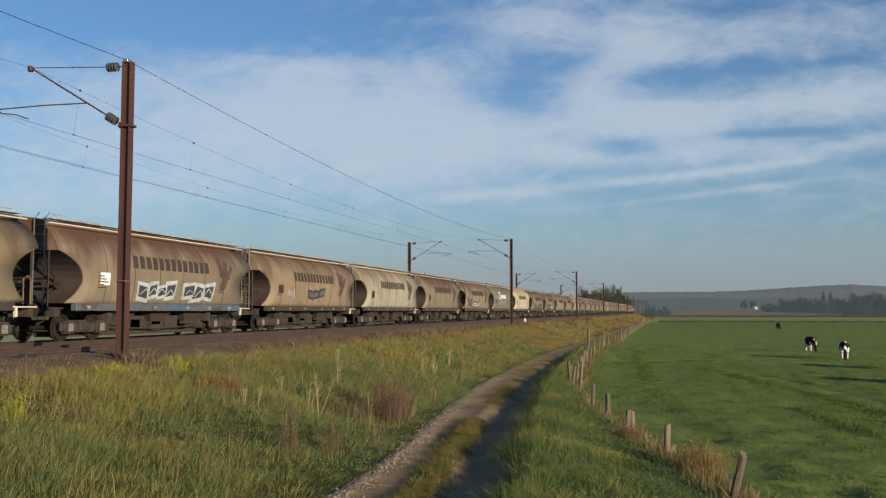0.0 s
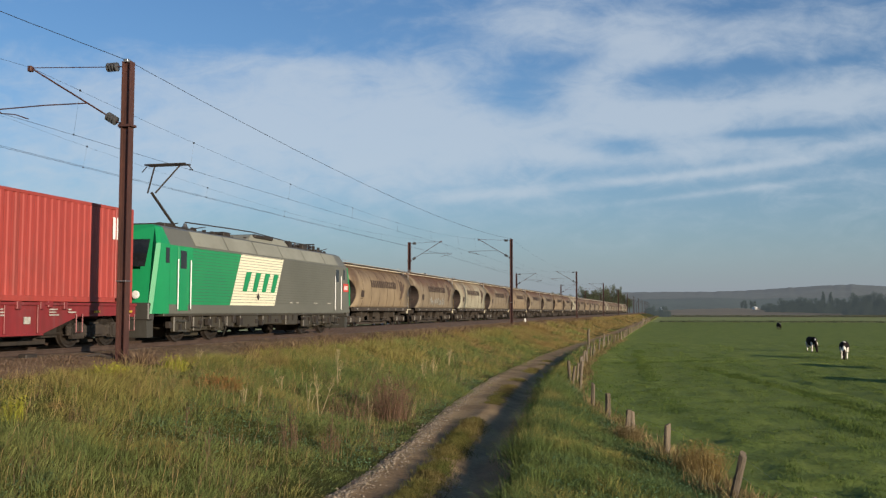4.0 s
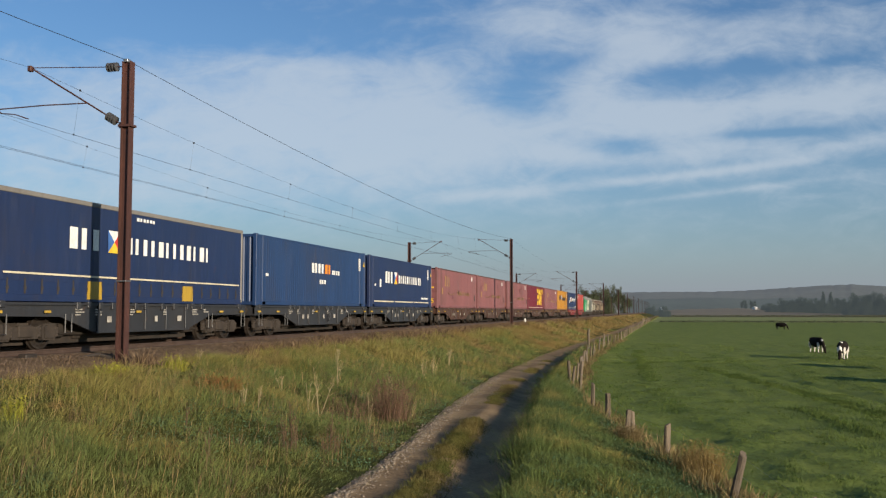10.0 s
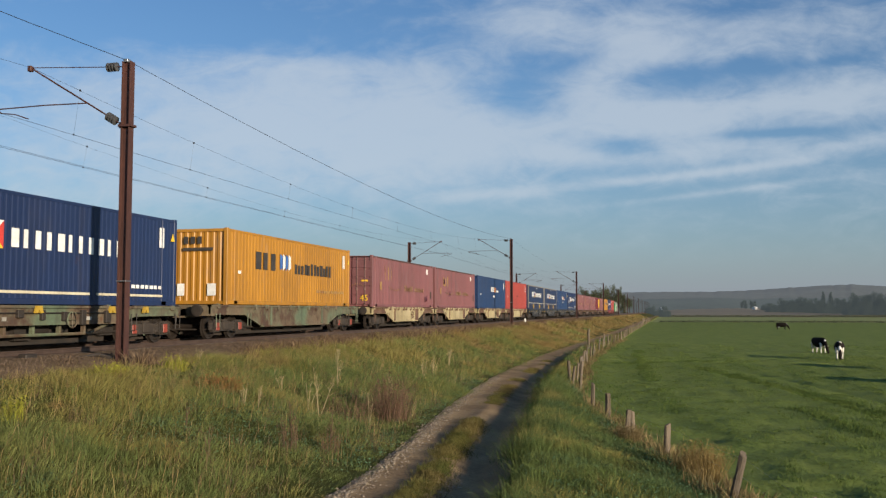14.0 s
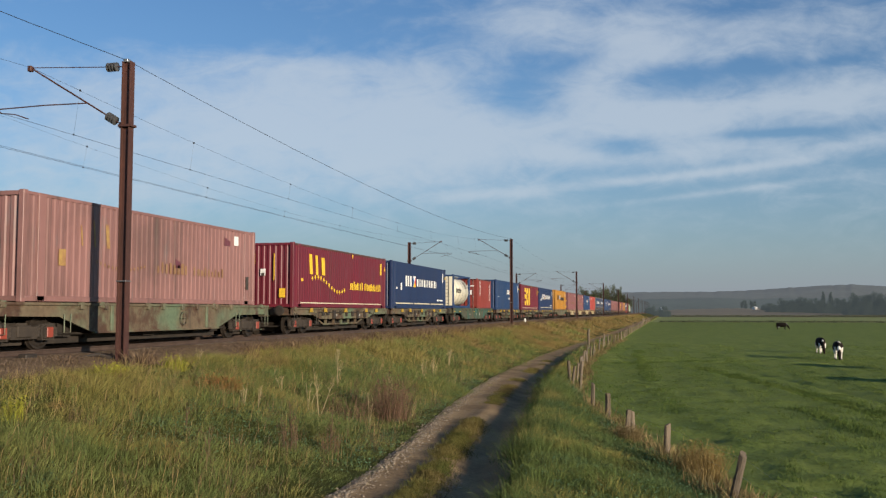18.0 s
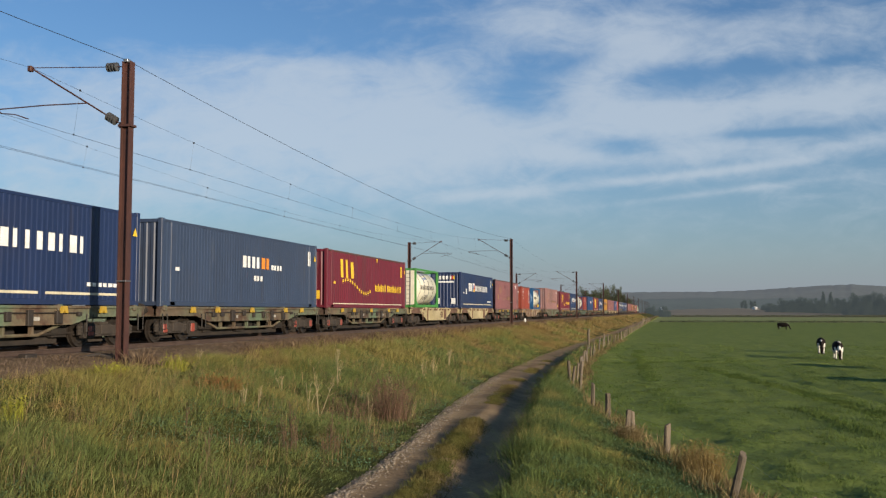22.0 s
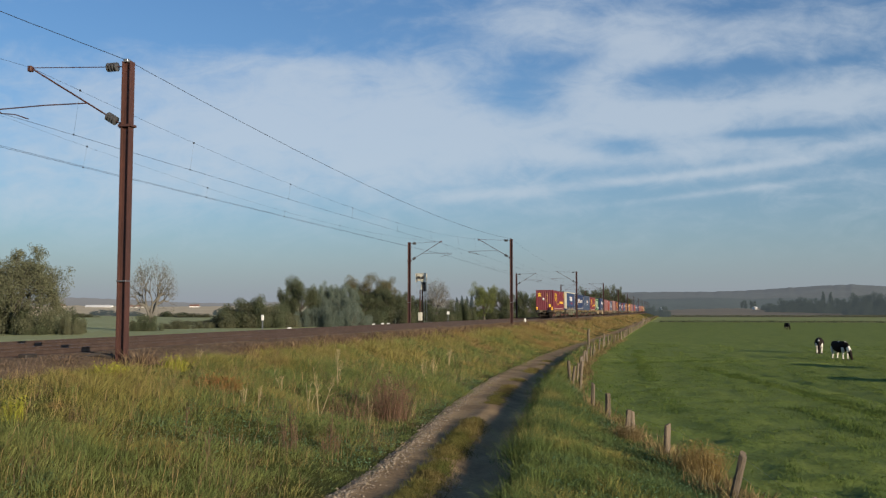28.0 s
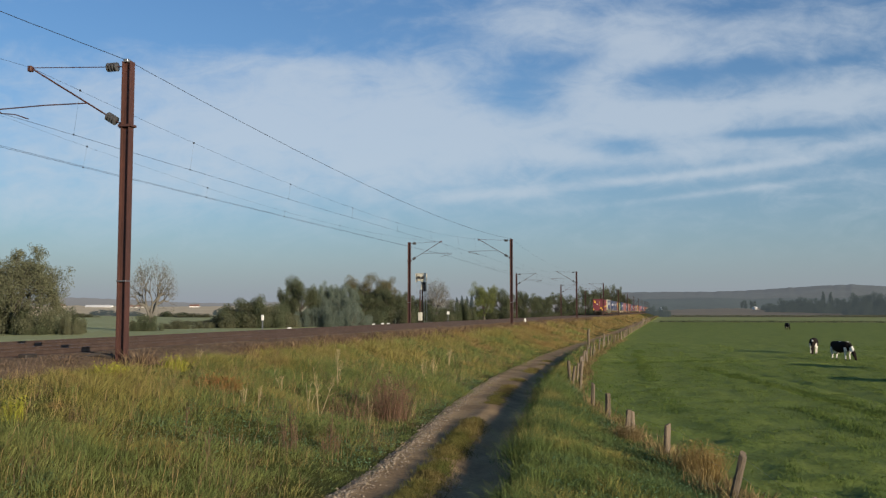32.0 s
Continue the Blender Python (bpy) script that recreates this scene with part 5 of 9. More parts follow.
def tank_box(s0, frame_paint, end_paint, tall_bars, kind):
    """A tank in a 6 m frame."""
    L, H, hx = 6.06, 2.59, 1.22
    e = new("tank_container")
    hy = L / 2
    for s in (-1, 1):
        for y in (-hy + .08, hy - .08):
            part("frame_post", Geo().box(min(s * (hx - .16), s * hx), max(s * (hx - .16), s * hx), y - .08, y + .08, 0, H, .012), frame_paint, e)
        part("top_rail", Geo().box(min(s * (hx - .1), s * hx), max(s * (hx - .1), s * hx), -hy + .1, hy - .1, H - .13, H - .01, .01), frame_paint, e)
        part("bottom_rail", Geo().box(min(s * (hx - .1), s * hx), max(s * (hx - .1), s * hx), -hy + .1, hy - .1, .03, .2, .01), frame_paint, e)
        for z0, z1 in ((.02, .22), (H - .16, H - .01)):
            part("end_beam", Geo().box(-hx + .1, hx - .1, s * (hy - .08) - .06, s * (hy - .08) + .06, z0, z1, .01), frame_paint, e)
        for a in (-1, 1):
            part("gusset", Geo().prism([(s * (hy - .12), .18), (s * (hy - .75), .18), (s * (hy - .12), .55)], min(a * (hx - .09), a * (hx - .04)), max(a * (hx - .09), a * (hx - .04))), frame_paint, e)
    r, b = 1.16, hy - .12
    prof = [(-b, .02), (-b, .35), (-b + .05, .75), (-b + .13, 1.02), (-b + .28, r), (b - .28, r), (b - .13, 1.02), (b - .05, .75), (b, .35), (b, .02)]
    shell_ = part("tank", Geo().lathe((0, 0, 1.33), "y", prof, 36).mesh("tank", True), TANKW, e, "cream-white cylindrical tank")
    if end_paint:
        part("end_shield", Geo().box(-hx + .12, hx - .12, -hy - .02, -hy + .03, .2, H - .15, .01), end_paint, e, "blue end sheet" if end_paint is BLUEF else "white end sheet")
        if end_paint is BLUEF:
            part("end_dome", Geo().lathe((0, -hy - .02, 1.3), "y", [(0, 1.08), (-.03, 1.06), (-.07, .9), (-.10, .5), (-.11, .02)], 30).mesh("end_dome", True), end_paint, e, "blue domed tank end")
            part("end_lettering", Geo().box(-.3, .3, -hy - .135, -hy - .125, 2.05, 2.12), INK_WHITE, e)
        else:
            part("ladder", Geo().tube([(.55, -hy - .06, .15), (.55, -hy - .06, H - .1)], .02, 5).tube([(.85, -hy - .06, .15), (.85, -hy - .06, H - .1)], .02, 5), LOCK, e)
        for k in range(0 if end_paint is BLUEF else 8):
            part("ladder_rung", shared("tank_rung", lambda: Geo().tube([(.55, 0, 0), (.85, 0, 0)], .015, 5).mesh("ladder_rung")), LOCK, e, "", pose(0, -hy - .06, .35 + .27 * k))
        if end_paint is TANKW:
            for z, w, h in ((2.1, .5, .09), (1.75, .55, .05), (1.45, .7, .16), (1.0, .6, .05), (.85, .5, .05)):
                part("end_lettering", Geo().box(-.75, -.75 + w, -hy - .028, -hy - .02, z, z + h), INK_BLACK, e)
    for y in (-1.7, -.55, .6, 1.75):
        part("tank_band", Geo().lathe((0, 0, 1.33), "y", [(y - .018, r + .002), (y - .018, r + .012), (y + .018, r + .012), (y + .018, r + .002)], 36), INK_BLACK if tall_bars else LOCK, shell_)
    part("walkway", Geo().box(-.3, .3, -hy + .3, hy - .3, H - .07, H - .03), LOCK, e)
    part("valve_box", Geo().lathe((0, 0, 2.4), "z", [(0, .3), (.1, .3), (.12, .25)], 14), LOCK, e)

    def wrapped(y0, y1, n, a0, a1, gap):
        """Bars laid on the round tank wall, between two angles up from the side."""
        out = []
        p = (y1 - y0) / n
        for i in range(n):
            g = Geo()
            ya, yb = y0 + i * p, y0 + (i + 1 - gap) * p
            aa = np.linspace(a0, a1, 6)
            g.rings([[((r + .004) * math.cos(a), ya, 1.33 + (r + .004) * math.sin(a)), ((r + .004) * math.cos(a), yb, 1.33 + (r + .004) * math.sin(a)), ((r + .009) * math.cos(a), yb, 1.33 + (r + .009) * math.sin(a)), ((r + .009) * math.cos(a), ya, 1.33 + (r + .009) * math.sin(a))] for a in aa])
            out.append(g)
        return out
    if kind == "ring":
        part("lettering", wrapped(-1.9, 0.0, 7, -.10, .18, .35), INK_BLACK, shell_, "black lettering bars")
        part("data_text", wrapped(1.3, 2.2, 5, .2, .75, .45), LOCK, shell_)
        tagged(e, "cream tank in a blue frame with black lettering bars", "tank container", "tank containers")
    else:
        part("lettering", wrapped(-1.5, 2.0, 9, -.10, .14, .45), INK_BLACK, shell_, "black lettering bars")
        part("emblem", wrapped(-.5, .5, 1, .55, .62, 0), INK_BLUE, shell_)
        part("emblem", wrapped(-.5, -.4, 1, .3, .9, 0), INK_BLUE, shell_)
        part("emblem", wrapped(-.3, .5, 1, .86, .93, 0), INK_BLUE, shell_)
        part("emblem", wrapped(.4, .5, 1, .55, .93, 0), INK_BLUE, shell_)
        part("data_text", wrapped(-.3, .7, 6, -.75, -.4, .5), LOCK, shell_)
        tagged(e, "cream tank in a bright green frame with black lettering bars", "tank container", "tank containers")
    rides(e, X_NEAR, s0, V_OUT, DECK[0])
    return e


W_RED = paint("red_wagon_paint", "8a2f33", 0.35)
W_BROWN = paint("brown_wagon_paint", "543a2e", 0.4)
W_BLACK = paint("black_wagon_paint", "33353a", 0.3)
W_CREAM = weather(mat("dirty_cream_wagon_paint", srgb("b9ab88"), srgb("a2946f"), srgb("5c4c3e"), scale=0.8, rough=0.6, third=0.58), 0.7, 0.7)
W_RUSTY = weather(mat("rusty_brown_rib_paint", srgb("6a5040"), srgb("53392c"), srgb("7c6a54"), scale=1.2, rough=0.75, third=0.56), 0.5, 0.6)
W_GREEN = weather(mat("mossy_green_wagon_paint", srgb("5a6a54"), srgb("665846"), srgb("4a362a"), scale=0.45, rough=0.65, third=0.5), 0.85, 0.8)
W_TEAL = weather(mat("teal_wagon_paint", srgb("2c5a50"), srgb("4a4a3a"), srgb("55402f"), scale=0.7, rough=0.65, third=0.52), 0.6, 0.7)
W_TAN = weather(mat("rusty_tan_wagon_paint", srgb("9a8a72"), srgb("77604c"), srgb("5a3f30"), scale=0.7, rough=0.65, third=0.5), 0.6, 0.7)

# Order from the locomotive back: what it carries, its place at 0 s, and its wagon
TRAIN = [("red", -85.3, W_RED, "belly"), ("navy", -99.6, W_RED, "belly"), ("yellow", -114.9, W_BROWN, "belly"), ("faded", -129.2, W_BROWN, "belly"),
         ("big", -144.6, W_BROWN, "belly"), ("faded", -158.9, W_BROWN, "belly"), ("faded", -174.2, W_BROWN, "belly"), ("faded", -188.7, W_BROWN, "belly"),
         ("navy", -204.1, W_BLACK, "belly"), ("blue", -218.6, W_BLACK, "belly"), ("navycurtain", -233.5, W_BLACK, "belly"), ("navycurtain", -248.0, W_BLACK, "belly"),
         ("red", -263.5, W_CREAM, "belly"), ("blue", -277.8, W_CREAM, "belly"), ("faded", -293.1, W_CREAM, "belly"), ("faded", -307.5, W_CREAM, "belly"),
         ("yellow", -325.0, W_GREEN, "long"), ("navy", -342.4, W_GREEN, "truss"), ("big2", -357.4, W_GREEN, "truss"), ("blue", -373.0, W_GREEN, "truss"),
         ("pair1", -390.25, W_TEAL, "long"), ("navy", -407.6, W_GREEN, "truss"), ("maroon", -422.6, W_GREEN, "truss"), ("fadedpanel", -440.2, W_GREEN, "long"),
         ("pair2", -460.1, W_TAN, "long"), ("faded", -477.5, W_GREEN, "truss"), ("navy", -492.5, W_CREAM, "belly"), ("food", -507.4, W_CREAM, "belly"),
         ("maroon", -522.3, W_GREEN, "truss"), ("bluegrey", -537.4, W_GREEN, "truss"), ("navy", -552.4, W_GREEN, "truss"), ("curtain", -569.6, W_GREEN, "long"),
         ("maroon", -587.3, W_GREEN, "truss")]


def container_train():
    for i, (load, s0, colour, kind) in enumerate(TRAIN):
        L = {"belly": 14.7, "long": 16.9, "truss": 14.95}[kind]
        axle = ORANGE if i >= 16 and colour not in (W_TAN, W_CREAM) else BOGIE
        wname = {W_RED: "dull red", W_BROWN: "dirty brown", W_BLACK: "black", W_CREAM: "dirty cream", W_GREEN: "moss-green, rust-streaked", W_TEAL: "teal and rust", W_TAN: "rusty tan"}[colour]
        w = wagon(L, "truss" if kind == "truss" else "belly", colour, s0, axle, wheel_plate=i % 2 == 1 or i in (8, 24))
        if i == len(TRAIN) - 1:
            lamp = part("tail_lamp", Geo().box(0.98, 1.2, -L / 2 + 0.2, -L / 2 + 0.34, 1.2, 1.62, 0.02), INK_YELLOW, w, "yellow tail lamp case")
            board = part("tail_lamp", Geo().box(-1.2, -0.98, -L / 2 + 0.2, -L / 2 + 0.34, 1.2, 1.62, 0.02), INK_YELLOW, w, "yellow tail lamp case")
            part("lamp_lens", Geo().lathe((-1.09, -L / 2 + 0.2, 1.35), "y", [(0, 0.08), (-0.02, 0.08), (-0.03, 0.05)], 12), INK_RED, board, "red lens")
            part("lamp_lens", Geo().lathe((1.09, -L / 2 + 0.2, 1.45), "y", [(0, 0.08), (-0.02, 0.08), (-0.03, 0.05)], 12), INK_RED, lamp, "red lens")
        DECK[0] = 1.185 if kind == "truss" else 1.265
        tagged(w, wname + " steel container flat wagon on two bogies", "wagon", "wagons of the container train")
        if load == "red":
            red_box(s0)
        elif load == "navy":
            navy_box(s0)
        elif load == "yellow":
            navy_yellow_box(s0)
        elif load == "faded":
            faded_box(s0, "doors", i)
        elif load == "fadedpanel":
            faded_box(s0, "panel", i)
        elif load in ("big", "big2"):
            maroon_box(s0, 1 if load == "big" else 2)
        elif load == "maroon":
            maroon_box(s0)
        elif load in ("blue", "bluegrey"):
            blue_box(s0, BLUE_U if load == "blue" else BLUE_G, "doors" if i == 13 else "panel")
        elif load == "navycurtain":
            curtain_box(s0, BLUE_N, LOCK)
        elif load == "curtain":
            curtain_box(s0, BLUE_F, CREAM, True)
        elif load == "pair1":
            red_twenty(-385.65, BROWN_R)
            tank_box(-394.9, NAVYF, TANKW, False, "ring")
        elif load == "pair2":
            tank_box(-455.5, BLUEF, BLUEF, False, "ring")
            red_twenty(-464.7, ORANGE_R)
        elif load == "food":
            tank_box(-509.75, GREENF, TANKW, True, "food")


container_train()


# ---- grain hopper train on the farther track ----
def hopper_paint(name, base, stain, low, slope=0.16):
    """Dusty paint with brown runs that hang down from the roof."""
    ma = mat(name, base, tuple(x * 0.8 for x in base), None, scale=0.8, rough=0.75, bump=0.03, fine=4, grit=0.08)
    nt = ma.node_tree
    N, K = nt.nodes.new, nt.links.new
    bsdf = nt.nodes["Principled BSDF"]
    old = bsdf.inputs["Base Color"].links[0].from_socket
    tc, mp = N("ShaderNodeTexCoord"), N("ShaderNodeMapping")
    mp.inputs["Scale"].default_value = (0.4, 0.75, 0.12)
    info, off = N("ShaderNodeObjectInfo"), N("ShaderNodeCombineXYZ")
    mul = N("ShaderNodeMath")
    mul.operation = "MULTIPLY"
    mul.inputs[1].default_value = 40
    K(info.outputs["Random"], mul.inputs[0]), K(mul.outputs[0], off.inputs[1])
    K(off.outputs[0], mp.inputs["Location"]), K(tc.outputs["Object"], mp.inputs["Vector"])
    n = N("ShaderNodeTexNoise")
    n.inputs["Scale"].default_value, n.inputs["Detail"].default_value, n.inputs["Roughness"].default_value = 1.0, 6, 0.65
    K(mp.outputs[0], n.inputs["Vector"])
    sep = N("ShaderNodeSeparateXYZ")
    K(tc.outputs["Object"], sep.inputs[0])
    hgt = N("ShaderNodeMapRange")
    K(sep.outputs["Z"], hgt.inputs["Value"])
    hgt.inputs["From Min"].default_value, hgt.inputs["From Max"].default_value = 2.0, 4.1
    hgt.inputs["To Min"].default_value, hgt.inputs["To Max"].default_value = -slope, slope
    add = N("ShaderNodeMath")
    K(n.outputs["Fac"], add.inputs[0]), K(hgt.outputs[0], add.inputs[1])
    r = N("ShaderNodeMapRange")
    r.interpolation_type = "SMOOTHSTEP"
    K(add.outputs[0], r.inputs["Value"])
    r.inputs["From Min"].default_value, r.inputs["From Max"].default_value = 0.40, 0.68
    r.inputs["To Max"].default_value = low
    mx = N("ShaderNodeMix")
    mx.data_type = "RGBA"
    K(r.outputs[0], mx.inputs[0]), K(old, mx.inputs[6])
    mx.inputs[7].default_value = (*stain, 1)
    K(mx.outputs[2], bsdf.inputs["Base Color"])
    return weather(ma, 0.45, 0.3)


H_BEIGE = hopper_paint("dusty_beige_hopper_paint", srgb("88775f"), srgb("543f2f"), 0.85, 0.2)
H_BROWN = hopper_paint("brown_stained_hopper_paint", srgb("7d705d"), srgb("543a2b"), 0.95, 0.24)
H_CREAM = hopper_paint("cream_hopper_paint", srgb("9c9682"), srgb("6e5642"), 0.7)
H_PALE = hopper_paint("pale_cream_hopper_paint", srgb("b6aa8a"), srgb("86714f"), 0.5)
H_OLIVE = hopper_paint("olive_grey_hopper_paint", srgb("736d5b"), srgb("4c4436"), 0.5)
H_DARK = mat("hopper_end_dark", (0.05, 0.032, 0.024), (0.035, 0.024, 0.02), (0.08, 0.05, 0.035), scale=1.2, rough=0.8)
H_LETTER = mat("brown_lettering", (0.05, 0.032, 0.023), (0.035, 0.022, 0.017), scale=2, rough=0.8, bump=0)
H_GREEN = mat("green_lettering", (0.05, 0.10, 0.04), (0.04, 0.075, 0.03), scale=2, rough=0.8, bump=0)
H_EMBLEM = mat("brown_emblem", (0.085, 0.053, 0.036), (0.06, 0.038, 0.027), scale=2, rough=0.8, bump=0)
G_INK = mat("pale_spray_paint", (0.45, 0.47, 0.46), (0.30, 0.33, 0.34), scale=3, rough=0.7, bump=0)
G_INK2 = mat("dark_spray_paint", (0.03, 0.032, 0.035), (0.05, 0.05, 0.05), scale=3, rough=0.7, bump=0)
H_RAIL = mat("dirty_yellow_rail", (0.22, 0.15, 0.05), (0.12, 0.085, 0.045), scale=4, rough=0.7)
H_FRAME = weather(mat("dusty_hopper_frame", (0.046, 0.035, 0.026), (0.031, 0.0235, 0.018), (0.078, 0.057, 0.040), scale=1.6, rough=0.8, third=0.56), 0.4, 0.3)
G_GREY = mat("grey_spray_paint", (0.085, 0.08, 0.072), (0.12, 0.11, 0.10), scale=3, rough=0.7, bump=0)
G_INK3 = mat("green_spray_paint", (0.16, 0.30, 0.12), (0.12, 0.24, 0.1), scale=3, rough=0.7, bump=0)
SILL_BLUE = mat("blue_grey_sill", srgb("3f5a70"), srgb("54565a"), srgb("4a3c34"), scale=0.6, rough=0.7, third=0.5)


def hopper_half_width(z):
    """Half the width of the barrel at height z."""
    if z > 3.95:
        return float(np.interp(z, (3.95, 4.12, 4.2), (0.98, 0.62, 0.02)))
    t = (z - 2.35) / 1.72
    return 1.5 * max(0.0, 1 - abs(t) ** 2.6) ** 0.5 if z > 2.35 else 1.5 - 0.17 * ((2.35 - z) / 1.05) ** 2


def hopper_end(z):
    """How far from its middle the barrel reaches at height z: the ends are hollowed below the roof."""
    return float(np.interp(z, (1.3, 1.6, 1.95, 2.3, 2.65, 2.9, 3.05, 4.2), (6.75, 6.3, 5.98, 5.95, 6.25, 6.75, 7.22, 7.2)))


LEVELS = (1.3, 1.45, 1.6, 1.8, 2.0, 2.2, 2.4, 2.6, 2.8, 2.95, 3.05, 3.3, 3.55, 3.75, 3.95, 4.08, 4.15, 4.2)


def hopper_body():
    ts = np.linspace(-1, 1, 11)
    rows = [[(hopper_half_width(z), t * hopper_end(z), z) for t in ts] + [(-hopper_half_width(z), t * hopper_end(z), z) for t in ts[::-1]] for z in LEVELS]
    me = Geo().rings(rows).mesh("hopper_body")
    me.polygons.foreach_set("use_smooth", [abs(p.normal.y) < 0.35 and abs(p.normal.z) < 0.95 for p in me.polygons])
    return me


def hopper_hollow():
    """The dark brown sheet that lines a hollow end."""
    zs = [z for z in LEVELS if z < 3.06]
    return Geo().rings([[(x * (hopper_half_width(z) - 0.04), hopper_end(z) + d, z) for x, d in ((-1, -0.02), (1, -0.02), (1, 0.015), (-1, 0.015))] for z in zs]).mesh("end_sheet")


def weld_seams():
    g = Geo()
    for y in (-4.6, -2.8, -1.0, 0.8, 2.6, 4.4):
        prof = [(hopper_half_width(z) + d, z) for d in (0.012,) for z in (1.32, 1.6, 1.9, 2.2, 2.5, 2.8, 3.1, 3.35, 3.6, 3.78, 3.95)]
        g.rings([[(x, y - 0.014, z), (x, y + 0.014, z), (x - 0.03, y + 0.014, z), (x - 0.03, y - 0.014, z)] for x, z in prof])
    return g.mesh("weld_seams")


def on_barrel(polys, lift=0.012):
    """Flat outlines of (y, z) laid against the barrel's side, as separate pieces."""
    out = []
    for poly in polys:
        zs = [p[1] for p in poly]
        lo, hi = min(zs), max(zs)
        rows = []
        for z in np.linspace(lo + 1e-4, hi - 1e-4, max(3, int((hi - lo) / 0.07))):
            cut = []
            for (ya, za), (yb, zb) in zip(poly, poly[1:] + poly[:1]):
                if (za - z) * (zb - z) < 0:
                    cut.append(ya + (yb - ya) * (z - za) / (zb - za))
            if len(cut) > 1:
                a, b, x = min(cut), max(cut), hopper_half_width(z) + lift
                rows.append([(x, a, z), (x, b, z), (x + 0.005, b, z), (x + 0.005, a, z)])
        out.append(Geo().rings(rows))
    return out


def joined(geos):
    g = Geo()
    for q in geos:
        g.add(q.v, q.f)
    return g


def letter_boxes(y0, y1, n, z0, z1, gap=0.2, tilt=0.0):
    p = (y1 - y0) / n
    return [[(y0 + i * p, z0), (y0 + (i + 1 - gap) * p, z0), (y0 + (i + 1 - gap) * p + tilt, z1), (y0 + i * p + tilt, z1)] for i in range(n)]


def scribble(y0, y1, z0, z1, n, seed):
    """A sprayed zigzag line that spells nothing."""
    rnd = random.Random(seed)
    out, p = [], (y1 - y0) / n
    for i in range(n):
        y, w = y0 + i * p, 0.07
        lo, hi = z0 + rnd.uniform(0, 0.3) * (z1 - z0), z1 - rnd.uniform(0, 0.35) * (z1 - z0)
        k = p * rnd.uniform(0.35, 0.65)
        out.append([(y, lo), (y + w, lo), (y + k + w, hi), (y + k, hi)])
        out.append([(y + p, lo), (y + p + w, lo), (y + k + w, hi), (y + k, hi)])
    return out


def blobs(y0, y1, z0, z1, n, seed, size=1.0):
    """A row of swollen sprayed shapes that spell nothing."""
    rnd = random.Random(seed)
    out, p = [], (y1 - y0) / n
    for i in range(n):
        cy, cz = y0 + (i + 0.5) * p, (z0 + z1) / 2 + rnd.uniform(-0.06, 0.06)
        ry, rz, t = p * rnd.uniform(0.58, 0.74) * size, (z1 - z0) * rnd.uniform(0.44, 0.60) * size, rnd.uniform(-0.1, 0.5)
        ring = [(u * ry * rnd.uniform(0.62, 1.05), v * rz * rnd.uniform(0.8, 1.1)) for u, v in ((-1, -1), (1, -1), (1, 1), (-1, 1))]
        out.append([(cy + u + v * t, cz + v) for u, v in ring])
    return out


EMBLEM = [[(4.55, 1.95), (4.8, 1.95), (5.05, 2.5), (4.65, 2.6)], [(4.5, 2.5), (5.1, 2.45), (5.2, 2.85), (4.45, 3.0)], [(4.45, 2.9), (4.72, 2.9), (4.62, 3.4), (4.4, 3.3)], [(4.75, 2.9), (5.0, 2.85), (5.05, 3.25), (4.85, 3.3)], [(5.0, 2.6), (5.2, 2.7), (5.4, 3.05), (5.2, 3.1)]]


